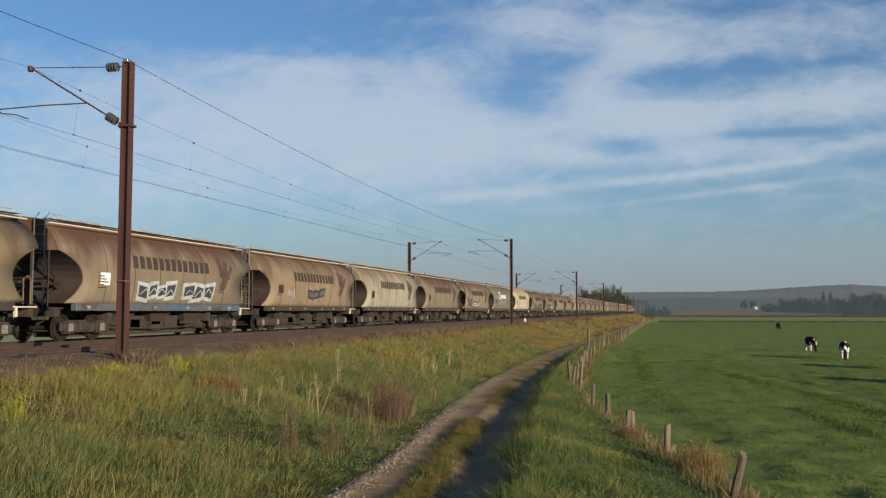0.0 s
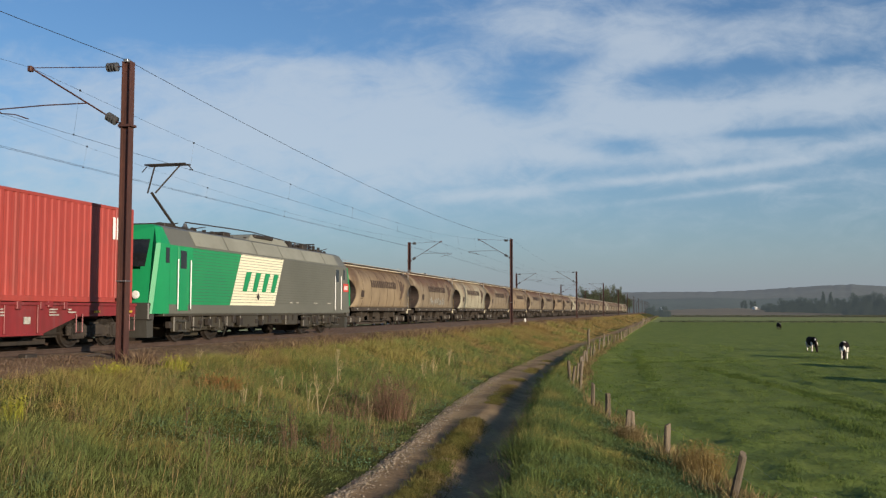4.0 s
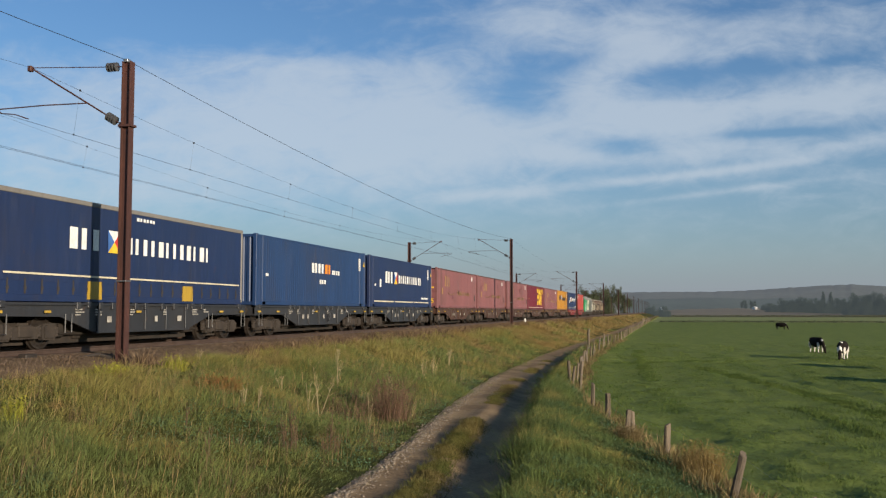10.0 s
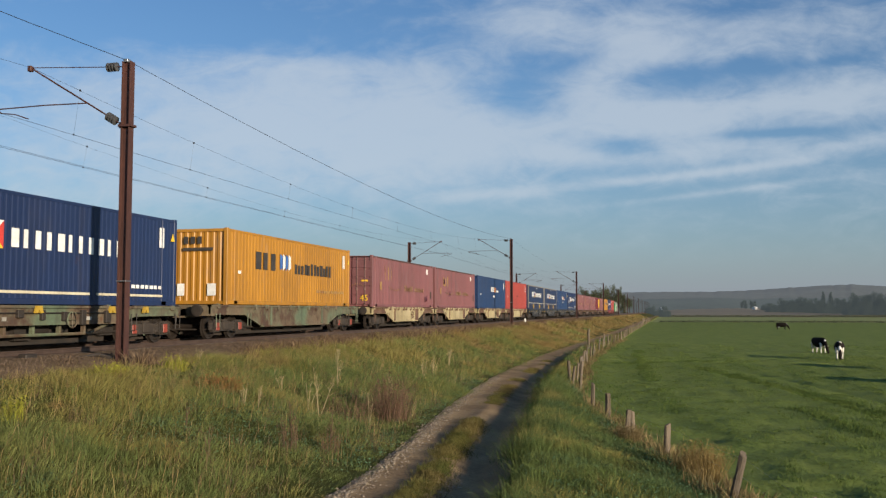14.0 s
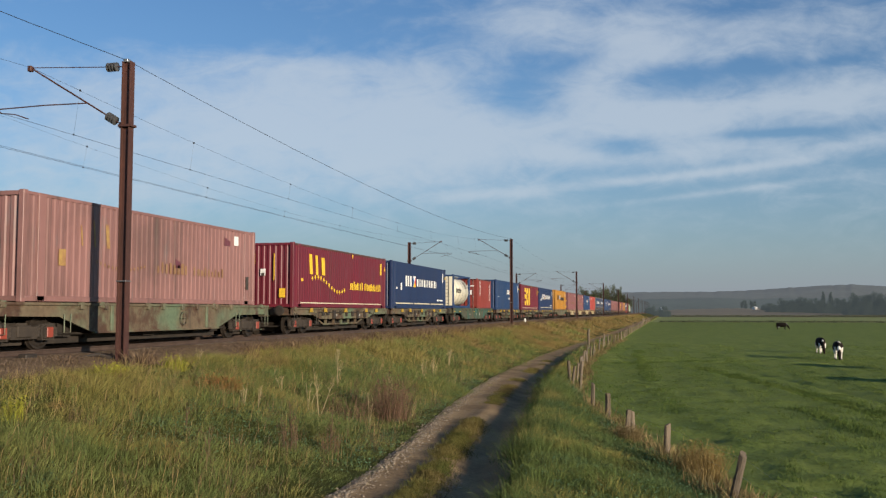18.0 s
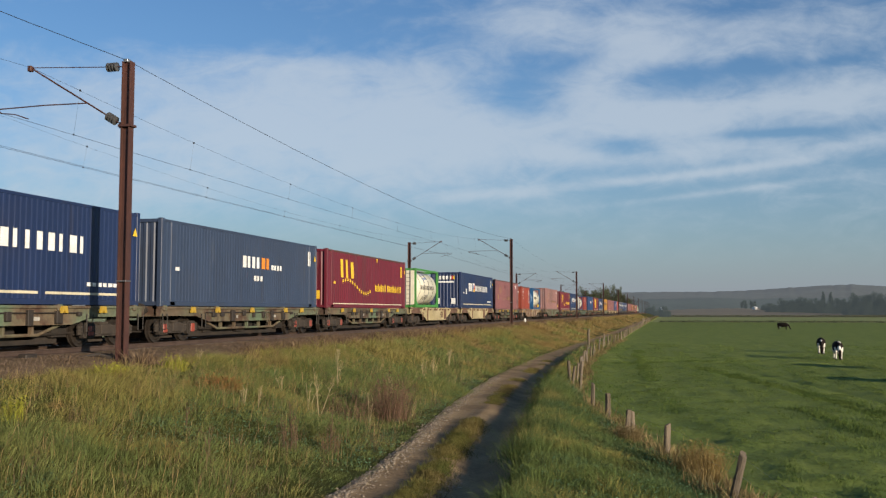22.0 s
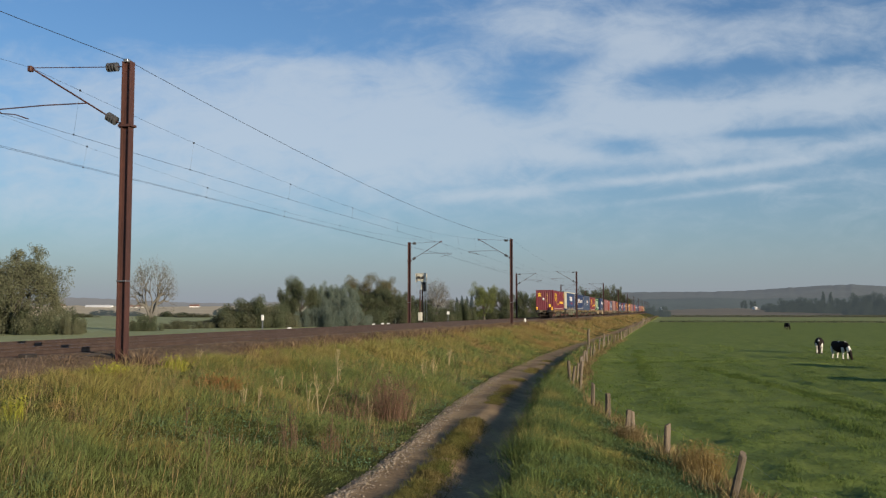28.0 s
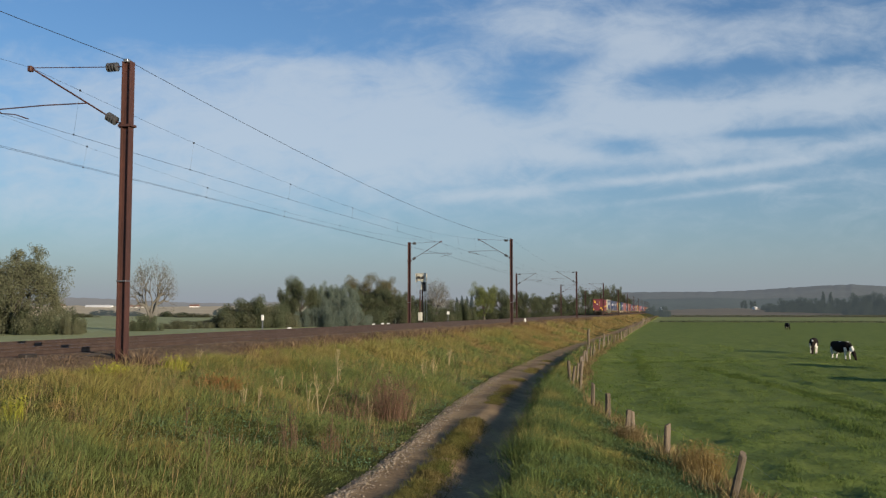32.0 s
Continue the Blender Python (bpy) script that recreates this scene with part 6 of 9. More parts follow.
def hopper_wagon(i, s0, colour, scrawl, letters=True):
    e = new("hopper_wagon")
    S = shared
    body = part("hopper", S("hopper_body", hopper_body), colour, e)
    part("weld_seams", S("weld_seams", weld_seams), H_EMBLEM, body)
    for s in (-1, 1):
        part("end_sheet", S("end_sheet", hopper_hollow), H_DARK, body, "dark brown hollow end sheet", pose(0, 0, 0, 0, 0, 0 if s > 0 else 180))
        part("end_stiffener", S("stiff", lambda: Geo().tube([(0.7, 7.1, 2.95), (0.5, 6.1, 2.1), (0.7, 6.9, 1.35)], 0.05, 5).tube([(-0.7, 7.1, 2.95), (-0.5, 6.1, 2.1), (-0.7, 6.9, 1.35)], 0.05, 5).box(-1.2, 1.2, 6.6, 6.75, 1.9, 2.0).mesh("end_stiffener")), GREASE, body, "", pose(0, 0, 0, 0, 0, 0 if s > 0 else 180))
        part("roof_rail", S("roof_rail", lambda: Geo().box(0.93, 1.03, -7.15, 7.15, 3.955, 4.0, 0.01).mesh("roof_rail")), CREAM, body, "pale strip along the roof edge", pose(0, 0, 0, 0, 0, 0 if s > 0 else 180))
        for q in (-1, 1):
            part("end_post", S("end_post", lambda: Geo().tube([(0, 7.3, 1.1), (0, 7.3, 3.0)], 0.035, 5).mesh("end_post")), GREASE, e, "", pose(q * 1.1, 0, 0) @ pose(0, 0, 0, 0, 0, 0 if s > 0 else 180))
        part("end_rail", S("end_rail", lambda: Geo().tube([(-1.1, 7.3, 2.1), (1.1, 7.3, 2.1)], 0.03, 5).mesh("end_rail")), GREASE, e, "", pose(0, 0, 0, 0, 0, 0 if s > 0 else 180))
        part("end_platform", S("end_platform", lambda: Geo().box(-1.2, 1.2, 6.6, 7.45, 1.1, 1.16).mesh("end_platform")), GREASE, e, "", pose(0, 0, 0, 0, 0, 0 if s > 0 else 180))
        part("grab_rail", S("grab", lambda: Geo().tube([(1.3, 6.7, 1.25), (1.3, 6.7, 2.05), (1.3, 6.9, 2.15), (1.3, 7.05, 2.05), (1.3, 7.05, 1.25)], 0.02, 5).mesh("grab_rail")), H_RAIL, e, "dull yellow grab rail", pose(0, 0, 0, 0, 0, 0 if s > 0 else 180))
        part("step_handle", S("step_h", lambda: Geo().tube([(1.42, 6.1, 1.16), (1.42, 7.2, 1.16)], 0.025, 5).box(1.36, 1.44, 6.2, 6.3, 0.85, 1.16).mesh("step_handle")), CREAM, e, "", pose(0, 0, 0, 0, 0, 0 if s > 0 else 180))
        part("side_sill", S("h_sill", lambda: Geo().box(1.2, 1.42, -6.2, 6.2, 1.04, 1.3, 0.015).mesh("side_sill")), SILL_BLUE if i == 0 else H_FRAME, e, "", pose(0, 0, 0, 0, 0, 0 if s > 0 else 180))
        bogie(e, s * 5.2, LID if i < 14 else BOGIE, H_FRAME)
    for y in (-2.6, 0, 2.6):
        part("discharge_chute", S("chute", lambda: Geo().rings([[(sx * w, sy * w2, z) for sx, sy in ((-1, -1), (1, -1), (1, 1), (-1, 1))] for z, w, w2 in ((1.3, 1.15, 1.15), (0.62, 0.75, 0.42), (0.5, 0.75, 0.42))]).mesh("discharge_chute")), H_FRAME, e, "", pose(0, y, 0))
        part("roof_hatch", S("hatch", lambda: Geo().box(-0.42, 0.42, -0.75, 0.75, 4.12, 4.26, 0.03).tube([(.45, -.7, 4.2), (.45, .7, 4.2)], .02, 5).mesh("roof_hatch")), H_BROWN, e, "", pose(0, y * 1.6, 0))
    part("walkway", S("walkway", lambda: Geo().box(0.6, 0.95, -7.0, 7.0, 4.13, 4.16).tube([(0.95, -7.0, 4.27), (0.95, -6.2, 4.27)], .015, 4).tube([(0.6, 6.3, 4.3), (0.6, 7.0, 4.3)], .015, 4).tube([(.6, 6.3, 4.15), (.6, 6.3, 4.3)], .012, 4).tube([(.6, 7, 4.15), (.6, 7, 4.3)], .012, 4).mesh("walkway")), PLATE, e)

    def ladder():
        g = Geo()
        for x in (0.55, 0.95):
            g.tube([(x, -7.34, 1.2), (x, -7.34, 4.1), (x, -7.1, 4.32)], 0.022, 5)
        for k in range(9):
            g.tube([(0.55, -7.34, 1.4 + k * 0.31), (0.95, -7.34, 1.4 + k * 0.31)], 0.014, 4)
        return g.mesh("ladder")
    part("ladder", S("h_ladder", ladder), STEEL, e)
    part("cross_beam", S("h_beam", lambda: Geo().box(-0.3, 0.3, -7.2, 7.2, 0.85, 1.12).box(-1.3, 1.3, -7.2, -6.95, .85, 1.12).box(-1.3, 1.3, 6.95, 7.2, .85, 1.12).box(-1.1, 1.1, -3.9, -3.6, .6, 1.1).box(-1.1, 1.1, 3.6, 3.9, .6, 1.1).mesh("cross_beam")), H_FRAME, e)
    part("brake_rigging", S(("rig", "h"), lambda: rigging(5.2)), H_FRAME, e, "dark brake gear under the hoppers")
    buffers(e, 7.72, GREASE)
    def sill_text():
        g = Geo()
        for y in (-5.6, -3.4, -1.3, 1.2, 3.1, 5.0):
            g.box(1.421, 1.425, y, y + 0.22, 1.17, 1.21).box(1.421, 1.425, y + 0.03, y + 0.17, 1.11, 1.14)
        return g.mesh("stencil_text")

    def side_text():
        bits = []
        for y in (-5.1, 3.9):
            for r in range(5):
                bits.append([(y, 2.25 - r * 0.1), (y + 0.35 + 0.12 * (r % 3), 2.25 - r * 0.1), (y + 0.35 + 0.12 * (r % 3), 2.29 - r * 0.1), (y, 2.29 - r * 0.1)])
        return joined(on_barrel(bits)).mesh("stencil_text")
    part("stencil_text", S("h_sill_text", sill_text), PLATE, e, "tiny pale stencil bars on the sill")
    part("stencil_text", S("h_side_text", side_text), H_LETTER, body, "rows of tiny dark stencil bars")
    if letters:
        line = on_barrel(letter_boxes(-2.9, 3.1, 13, 2.64, 3.12, 0.32, 0.02))
        part("lettering", line if i < 9 else joined(line), H_GREEN if colour is H_PALE else H_LETTER, body, "dark green lettering bars" if colour is H_PALE else "brown lettering bars")
        if colour is not H_PALE:
            part("emblem", joined(on_barrel([[(4.5 + (y - 4.85) * 1.5, z) for y, z in q] for q in EMBLEM])), H_EMBLEM, body, "brown leaf-shaped emblem")
    elif i == 5:
        ring = [(-2.2 + 0.55 * math.cos(a), 2.85 + 0.5 * math.sin(a)) for a in np.linspace(0, 2 * math.pi, 18, endpoint=False)]
        part("emblem", on_barrel([ring]), INK_WHITE, body, "white round emblem")
        part("emblem_centre", on_barrel([[(-2.2 + (y + 2.2) * 0.62, 2.85 + (z - 2.85) * 0.62) for y, z in ring]], 0.02), H_OLIVE, body)
        part("lettering", on_barrel(letter_boxes(-1.4, 1.9, 6, 2.55, 2.98, 0.3)), INK_WHITE, body, "white lettering bars")
        part("stripe", on_barrel([[(-6.2, 2.55), (-2.9, 2.55), (-2.9, 2.68), (-6.2, 2.68)], [(1.9, 2.55), (6.2, 2.55), (6.2, 2.68), (1.9, 2.68)]]), G_INK3, body)
    part("data_panel", on_barrel([[(-5.0, 1.95), (-4.4, 1.95), (-4.4, 2.4), (-5.0, 2.4)]]), INK_WHITE if i == 0 else H_LETTER, body)
    for j, (y0, y1, z0, z1, n, ink, sd) in enumerate(scrawl):
        m_ = max(2, n // 2 + 1)
        if ink is G_INK2:
            part("spray_shape", on_barrel(blobs(y0, y1, z0, z1, m_, sd), 0.013), G_INK2, body)
            part("spray_fill", on_barrel(blobs(y0, y1, z0 + 0.06, z1 - 0.06, m_, sd, 0.7), 0.02), G_GREY, body)
        elif i == 0:
            part("spray_shape", on_barrel(blobs(y0, y1, z0, z1, m_, sd), 0.013), G_INK, body)
            part("spray_fill", on_barrel(blobs(y0, y1, z0 + 0.05, z1 - 0.05, m_, sd, 0.72), 0.02), G_INK2, body)
            part("spray_stroke", on_barrel(scribble(y0 + 0.1, y1 - 0.1, z0 + 0.2, z1 - 0.2, m_, sd), 0.027), G_INK, body)
        elif i in (3, 4, 8):
            part("spray_shape", on_barrel(blobs(y0, y1, z0, z1, m_, sd), 0.013), G_INK2, body)
            part("spray_fill", on_barrel(blobs(y0, y1, z0 + 0.03, z1 - 0.03, m_, sd, 0.74), 0.02), ink, body)
            part("spray_stroke", on_barrel(scribble(y0 + 0.1, y1 - 0.1, z0 + 0.15, z1 - 0.15, m_, sd), 0.027), G_INK2, body)
        else:
            part("spray_stroke", on_barrel(scribble(y0, y1, z0, z1, n, sd), 0.020 + 0.004 * j), ink, body)
    lab = {H_BEIGE: "dusty beige", H_BROWN: "brown-stained", H_CREAM: "streaked cream", H_PALE: "pale cream", H_OLIVE: "olive-grey"}[colour]
    tagged(e, lab + " barrel-sided grain hopper wagon on two bogies", "hopper wagon", "wagons of the grain train")
    rides(e, X_FAR, s0, V_IN)
    return e


HOPPERS = [H_BEIGE, H_BROWN, H_BEIGE, H_CREAM, H_BROWN, H_BEIGE, H_OLIVE, H_PALE, H_BROWN, H_BROWN, H_BROWN, H_BROWN, H_BROWN, H_BEIGE, H_CREAM, H_BEIGE, H_PALE, H_BROWN, H_BEIGE, H_CREAM]
SCRAWL = {0: [(-2.5, 0.2, 1.45, 2.2, 6, G_INK, 1), (0.9, 3.4, 1.4, 2.25, 5, G_INK, 2)], 1: [(-3.9, -2.9, 1.7, 2.3, 3, G_INK, 5), (-1.0, 1.5, 1.7, 2.3, 5, G_INK2, 4)],
          4: [(-2.2, 1.3, 1.4, 2.15, 6, G_INK, 7), (-4.4, -3.0, 1.5, 2.2, 3, G_INK2, 9)], 5: [(-3.0, 2.5, 1.7, 2.3, 7, G_INK, 10)],
          6: [(-2.0, 2.4, 1.55, 2.2, 6, INK_WHITE, 11)], 7: [(-3.4, -0.4, 1.4, 2.1, 4, G_INK2, 12), (0.4, 4.2, 1.4, 2.15, 6, G_INK2, 16)], 8: [(-3, 0.0, 1.45, 2.2, 5, G_INK2, 13), (0.5, 3.5, 1.45, 2.1, 5, G_INK, 14)], 10: [(-2.6, 2.8, 1.5, 2.2, 8, G_INK, 15)]}
for k in range(-1, 35):
    hopper_wagon(k, 33.9 + 15.45 * k, HOPPERS[k + 1] if k < 8 else (H_BROWN, H_BROWN, H_BEIGE, H_BROWN, H_CREAM, H_BROWN, H_BEIGE)[k % 7], SCRAWL.get(k, []), k != 5)


# ---- electric locomotive ----
def locomotive(s0):
    e = new("electric_locomotive")
    green, grey, whitep = mat("loco_green", srgb("1c8a54"), srgb("198050"), scale=0.5, rough=0.4, bump=0, grit=0.03), mat("loco_grey", srgb("62625a"), srgb("5c5c54"), srgb("57564d"), scale=0.5, rough=0.45, bump=0, grit=0.03), mat("loco_white", srgb("e2dcc2"), srgb("dcd6bc"), scale=0.5, rough=0.4, bump=0, grit=0.03)
    dark, roofp, glass = paint("loco_dark_grey", "46443f", 0.2), mat("loco_roof_grey", srgb("85857a"), srgb("7b7b70"), srgb("67655a"), scale=0.6, rough=0.6, bump=0, grit=0.04), mat("cab_glass", (0.012, 0.014, 0.016), (0.02, 0.022, 0.025), scale=2, rough=0.08, bump=0)
    under, rib_shade = paint("loco_underframe_grey", "443f35", 0.45), mat("loco_rib_shade", srgb("56564c"), srgb("505047"), scale=1, rough=0.5, bump=0, grit=0.03)
    hw = 1.45

    def hull(y0, y1, x=hw):
        """Body shell cross-section between two places, with the roof's slope."""
        sec = [(-x, 0.95), (x, 0.95), (x, 3.22), (x - 0.30, 3.78), (x - 0.48, 3.86), (-x + 0.48, 3.86), (-x + 0.30, 3.78), (-x, 3.22)]
        return Geo().rings([[(a, y, z) for a, z in sec] for y in (y0, y1)])
    part("body", hull(-8.3, 8.3), grey, e, "grey ribbed body shell")
    for s, c in ((-1, green), (1, grey)):
        sec = [(-hw, 0.95), (hw, 0.95), (hw, 3.22), (hw - 0.30, 3.78), (hw - 0.48, 3.86), (-hw + 0.48, 3.86), (-hw + 0.30, 3.78), (-hw, 3.22)]

        def nose(z):
            return 9.45 if z < 2.1 else float(np.interp(z, (2.1, 3.55, 3.86), (9.45, 8.85, 8.55)))
        rows = [[(a, s * 8.3, z) for a, z in sec], [(a, s * (nose(z) - 0.12), z) for a, z in sec], [(a * 0.93, s * nose(z), z) for a, z in sec]]
        cab = part("cab", Geo().rings(rows), c, e, "green driver's cab" if s < 0 else "grey driver's cab with a green edge")
        part("windscreen", Geo().rings([[(x, s * (float(np.interp(z, (2.1, 3.55), (9.45, 8.85))) + d), z) for x, z in ((-1.15, 2.45), (1.15, 2.45), (1.1, 3.35), (-1.1, 3.35))] for d in (0.0, 0.02)]), glass, cab)
        part("side_window", Geo().box(hw, hw + 0.012, s * 8.45 - 0.11, s * 8.45 + 0.11, 2.6, 3.1), glass, cab)
        part("cab_door", Geo().box(hw, hw + 0.018, s * 7.45 - 0.33, s * 7.45 + 0.33, 1.05, 3.18, 0.005), c, e)
        part("door_window", Geo().box(hw + 0.018, hw + 0.024, s * 7.45 - 0.2, s * 7.45 + 0.2, 2.45, 3.05), glass, e)
        for d in (-0.42, 0.42):
            part("handrail", Geo().tube([(hw + 0.07, s * 7.45 + d, 1.1), (hw + 0.07, s * 7.45 + d, 2.75)], 0.022, 6), WHITE, e, "white upright handrail")
        for x in (-0.95, 0.95):
            part("headlight", Geo().lathe((x, s * 9.45, 1.55), "y", [(0, 0.13), (s * 0.03, 0.13), (s * 0.04, 0.08)], 12), WHITE, cab)
        part("steps", Geo().box(hw - 0.25, hw + 0.03, s * 7.45 - 0.28, s * 7.45 + 0.28, 0.35, 0.40).box(hw - 0.25, hw + 0.03, s * 7.45 - 0.28, s * 7.45 + 0.28, 0.68, 0.73).box(hw - .25, hw - .22, s * 7.45 - .28, s * 7.45 + .28, .35, .95), dark, e)
        part("buffer_beam", Geo().box(-1.4, 1.4, min(s * 9.1, s * 9.45), max(s * 9.1, s * 9.45), 0.75, 1.3, 0.03), dark, e)
        part("snow_plough", Geo().prism([(s * 9.0, 0.2), (s * 9.35, 0.2), (s * 9.4, 0.75), (s * 9.0, 0.75)], -1.3, 1.3), dark, e)
    part("green_panel", Geo().prism([(-8.3, 1.25), (-4.0, 1.25), (-3.1, 3.2), (-8.3, 3.2)], hw + 0.002, hw + 0.008), green, e)
    part("white_panel", Geo().prism([(-4.0, 1.25), (0.0, 1.25), (0.9, 3.2), (-3.1, 3.2)], hw + 0.002, hw + 0.008), whitep, e, "cream-white slanted panel")
    # ribs are coloured darker than the body to paint their thin shadow lines
    for z in np.arange(1.36, 3.18, 0.107):
        part("side_rib", shared("rib", lambda: Geo().prism([(-6.8, -0.007), (6.8, -0.007), (6.8, 0.007), (-6.8, 0.007)], hw + 0.008, hw + 0.022).mesh("side_rib")), rib_shade, e, "", pose(0, 0, float(z)))
    for k in range(4):
        y = -3.0 + k * 0.86
        part("lettering", Geo().prism([(y, 1.78), (y + 0.36, 1.78), (y + 0.80, 2.55), (y + 0.34, 2.55)], hw + 0.021, hw + 0.027), green, e, "slanted green lettering blocks")
    part("badge", Geo().prism([(8.35, 2.0), (9.1, 2.0), (9.1, 2.4), (8.35, 2.4)], hw + 0.002, hw + 0.012), INK_RED, e, "red badge")
    part("badge_bars", bars(8.48, 8.98, 4, 2.1, 2.28, hw + 0.013), INK_WHITE, e)
    part("edge_stripe", Geo().prism([(9.22, 1.3), (9.36, 1.3), (9.36, 2.1), (8.95, 3.2), (8.83, 3.2), (9.2, 2.1)], hw - 0.02, hw + 0.008), green, e, "green edge line")
    part("diamond_sign", flat([(-1.6, 1.45), (-1.45, 1.6), (-1.6, 1.75), (-1.75, 1.6)], hw + 0.022), INK_BLACK, e)
    for y0, y1 in ((-6.6, -4.2), (-4.1, -1.7), (-1.6, 0.8), (0.9, 3.3), (3.4, 5.8), (5.9, 7.6)):
        part("roof_side_panel", Geo().rings([[(hw - 0.02, y, 3.27), (hw - 0.012, y, 3.275), (hw - 0.285, y, 3.785), (hw - 0.293, y, 3.78)] for y in (y0, y1)]), roofp, e)
    for y in (-7.2, -2.9, 1.6, 2.4, 3.2, 5.0, 6.9):
        part("roof_unit", Geo().box(-0.55, 0.75, y - 0.28, y + 0.28, 3.86, 4.02 + 0.05 * (int(y * 10) % 3), 0.03), GREASE, e, "black equipment case on the roof")
    part("roof_grille", Geo().box(-0.9, 0.98, -0.9, 0.9, 4.0, 4.15, 0.04), GREASE, e, "black louvred roof vent")
    gear, top = Geo(), Geo()
    rnd = random.Random(3)
    for k in range(26):
        y = -8.2 + k * 0.64 + rnd.uniform(-0.1, 0.1)
        w, a = rnd.uniform(0.08, 0.3), rnd.uniform(0.35, 0.7)
        gear.box(1.3, 1.43, y, y + w, a, a + rnd.uniform(0.1, 0.28))
    for y in (-6.8, -4.4, 4.3, 6.9):
        gear.tube([(1.42, y, 0.9), (1.42, y + 0.1, 0.5), (1.42, y + 0.7, 0.45), (1.42, y + 0.8, 0.85)], 0.025, 4)
    part("underframe_gear", gear, GREASE, e, "dark pipes and cases below the frame")
    for k in range(22):
        y = -7.6 + k * 0.7 + rnd.uniform(-0.2, 0.2)
        h = rnd.uniform(0.06, 0.3)
        x = rnd.uniform(0.1, 0.8)
        top.box(x, x + rnd.uniform(0.05, 0.2), y, y + rnd.uniform(0.05, 0.3), 3.85, 3.86 + h)
        if k % 3 == 0:
            top.tube([(0.7, y, 3.98), (0.7, y + 0.9, 4.05 + 0.1 * rnd.random())], 0.018, 4)
    part("roof_gear", top, GREASE, e, "small black fittings along the roof")
    lines = Geo()
    for y in (-5.2, -1.2, 1.6, 2.3, 4.4, 6.1):
        lines.box(hw + 0.001, hw + 0.006, y, y + rnd.uniform(0.2, 0.6), 1.36, 1.42)
    part("stencil_text", lines, PLATE, e, "tiny pale stencil bars")
    part("skirt", Geo().box(-hw + 0.02, hw - 0.01, -8.6, 8.6, 0.86, 1.25, 0.02), under, e)
    for y, w, z in ((-2.2, 1.6, 0.42), (0.0, 1.9, 0.5), (2.0, 1.3, 0.45)):
        part("equipment_box", Geo().box(-1.35, 1.40, y - w / 2, y + w / 2, z, 0.95, 0.03), under, e)
    for s in (-1, 1):
        b = bogie(e, s * 5.6, under, under)
        for k in (-1.9, -0.6, 0.6, 1.9):
            part("bogie_cover", Geo().box(1.2, 1.36, s * 5.6 + k - 0.3, s * 5.6 + k + 0.25, 0.34 + 0.1 * (k > 0), 0.86, 0.03), under, e)
        part("sand_pipe", Geo().tube([(1.3, s * 5.6 + 1.5, 0.85), (1.3, s * 5.6 + 1.6, 0.4), (1.1, s * 5.6 + 1.8, 0.15)], 0.03, 5), dark, e)
        b.scale = (1.12, 1.35, 1.25)
    part("roof_cowl", Geo().rings([[(a, y, z) for a, z in ((-1.0, 3.8), (1.0, 3.8), (0.85, t), (-0.85, t))] for y, t in ((-1.6, 3.86), (-1.0, 4.12), (2.2, 4.12), (2.9, 3.86))]), roofp, e)
    for y in (-5.5, 3.6, 4.6, 6.4):
        part("roof_insulator", Geo().lathe((0.4, y, 3.84), "z", [(0, 0.12), (0.06, 0.07), (0.1, 0.12), (0.16, 0.07), (0.2, 0.12), (0.26, 0.07), (0.34, 0.05)], 10), CERAMIC, e)
    part("roof_busbar", Geo().tube([(0.4, -5.5, 4.22), (0.4, -1.8, 4.30), (0.4, 0, 4.32), (0.4, 3.6, 4.2), (0.4, 6.4, 4.2)], 0.025, 5), GREASE, e)
    part("folded_pantograph", Geo().tube([(-0.6, 4.2, 4.05), (-0.6, 6.4, 4.12)], 0.03, 5).tube([(0.6, 4.2, 4.05), (0.6, 6.4, 4.12)], 0.03, 5).tube([(-0.85, 5.9, 4.2), (0.85, 5.9, 4.2)], 0.035, 5).box(-.7, .7, 4.0, 6.4, 3.86, 3.95), GREASE, e)
    part("horn", Geo().lathe((0.6, 7.4, 3.92), "y", [(0, 0.03), (0.3, 0.05), (0.45, 0.1)], 8), GREASE, e)
    p = part("raised_pantograph", Geo().box(-0.7, 0.7, -7.0, -5.2, 3.86, 3.97), GREASE, e, "raised single-arm pantograph")
    part("lower_arm", Geo().tube([(0, -5.4, 4.0), (0, -7.1, 5.1)], 0.05, 6), GREASE, p)
    part("upper_arm", Geo().tube([(-.15, -7.1, 5.1), (-.5, -6.1, 6.2)], 0.03, 5).tube([(.15, -7.1, 5.1), (.5, -6.1, 6.2)], 0.03, 5), GREASE, p)
    part("collector_head", Geo().box(-0.8, 0.8, -6.3, -6.2, 6.2, 6.25).box(-0.8, 0.8, -6.0, -5.9, 6.2, 6.25).tube([(.8, -6.1, 6.2), (1.0, -6.1, 6.0)], .02, 5).tube([(-.8, -6.1, 6.2), (-1.0, -6.1, 6.0)], .02, 5), GREASE, p)
    buffers(e, 10.0, GREASE)
    tagged(e, "green, cream and grey electric freight locomotive with a raised pantograph", "locomotive")
    rides(e, X_NEAR, s0, V_OUT)


locomotive(-68.3)


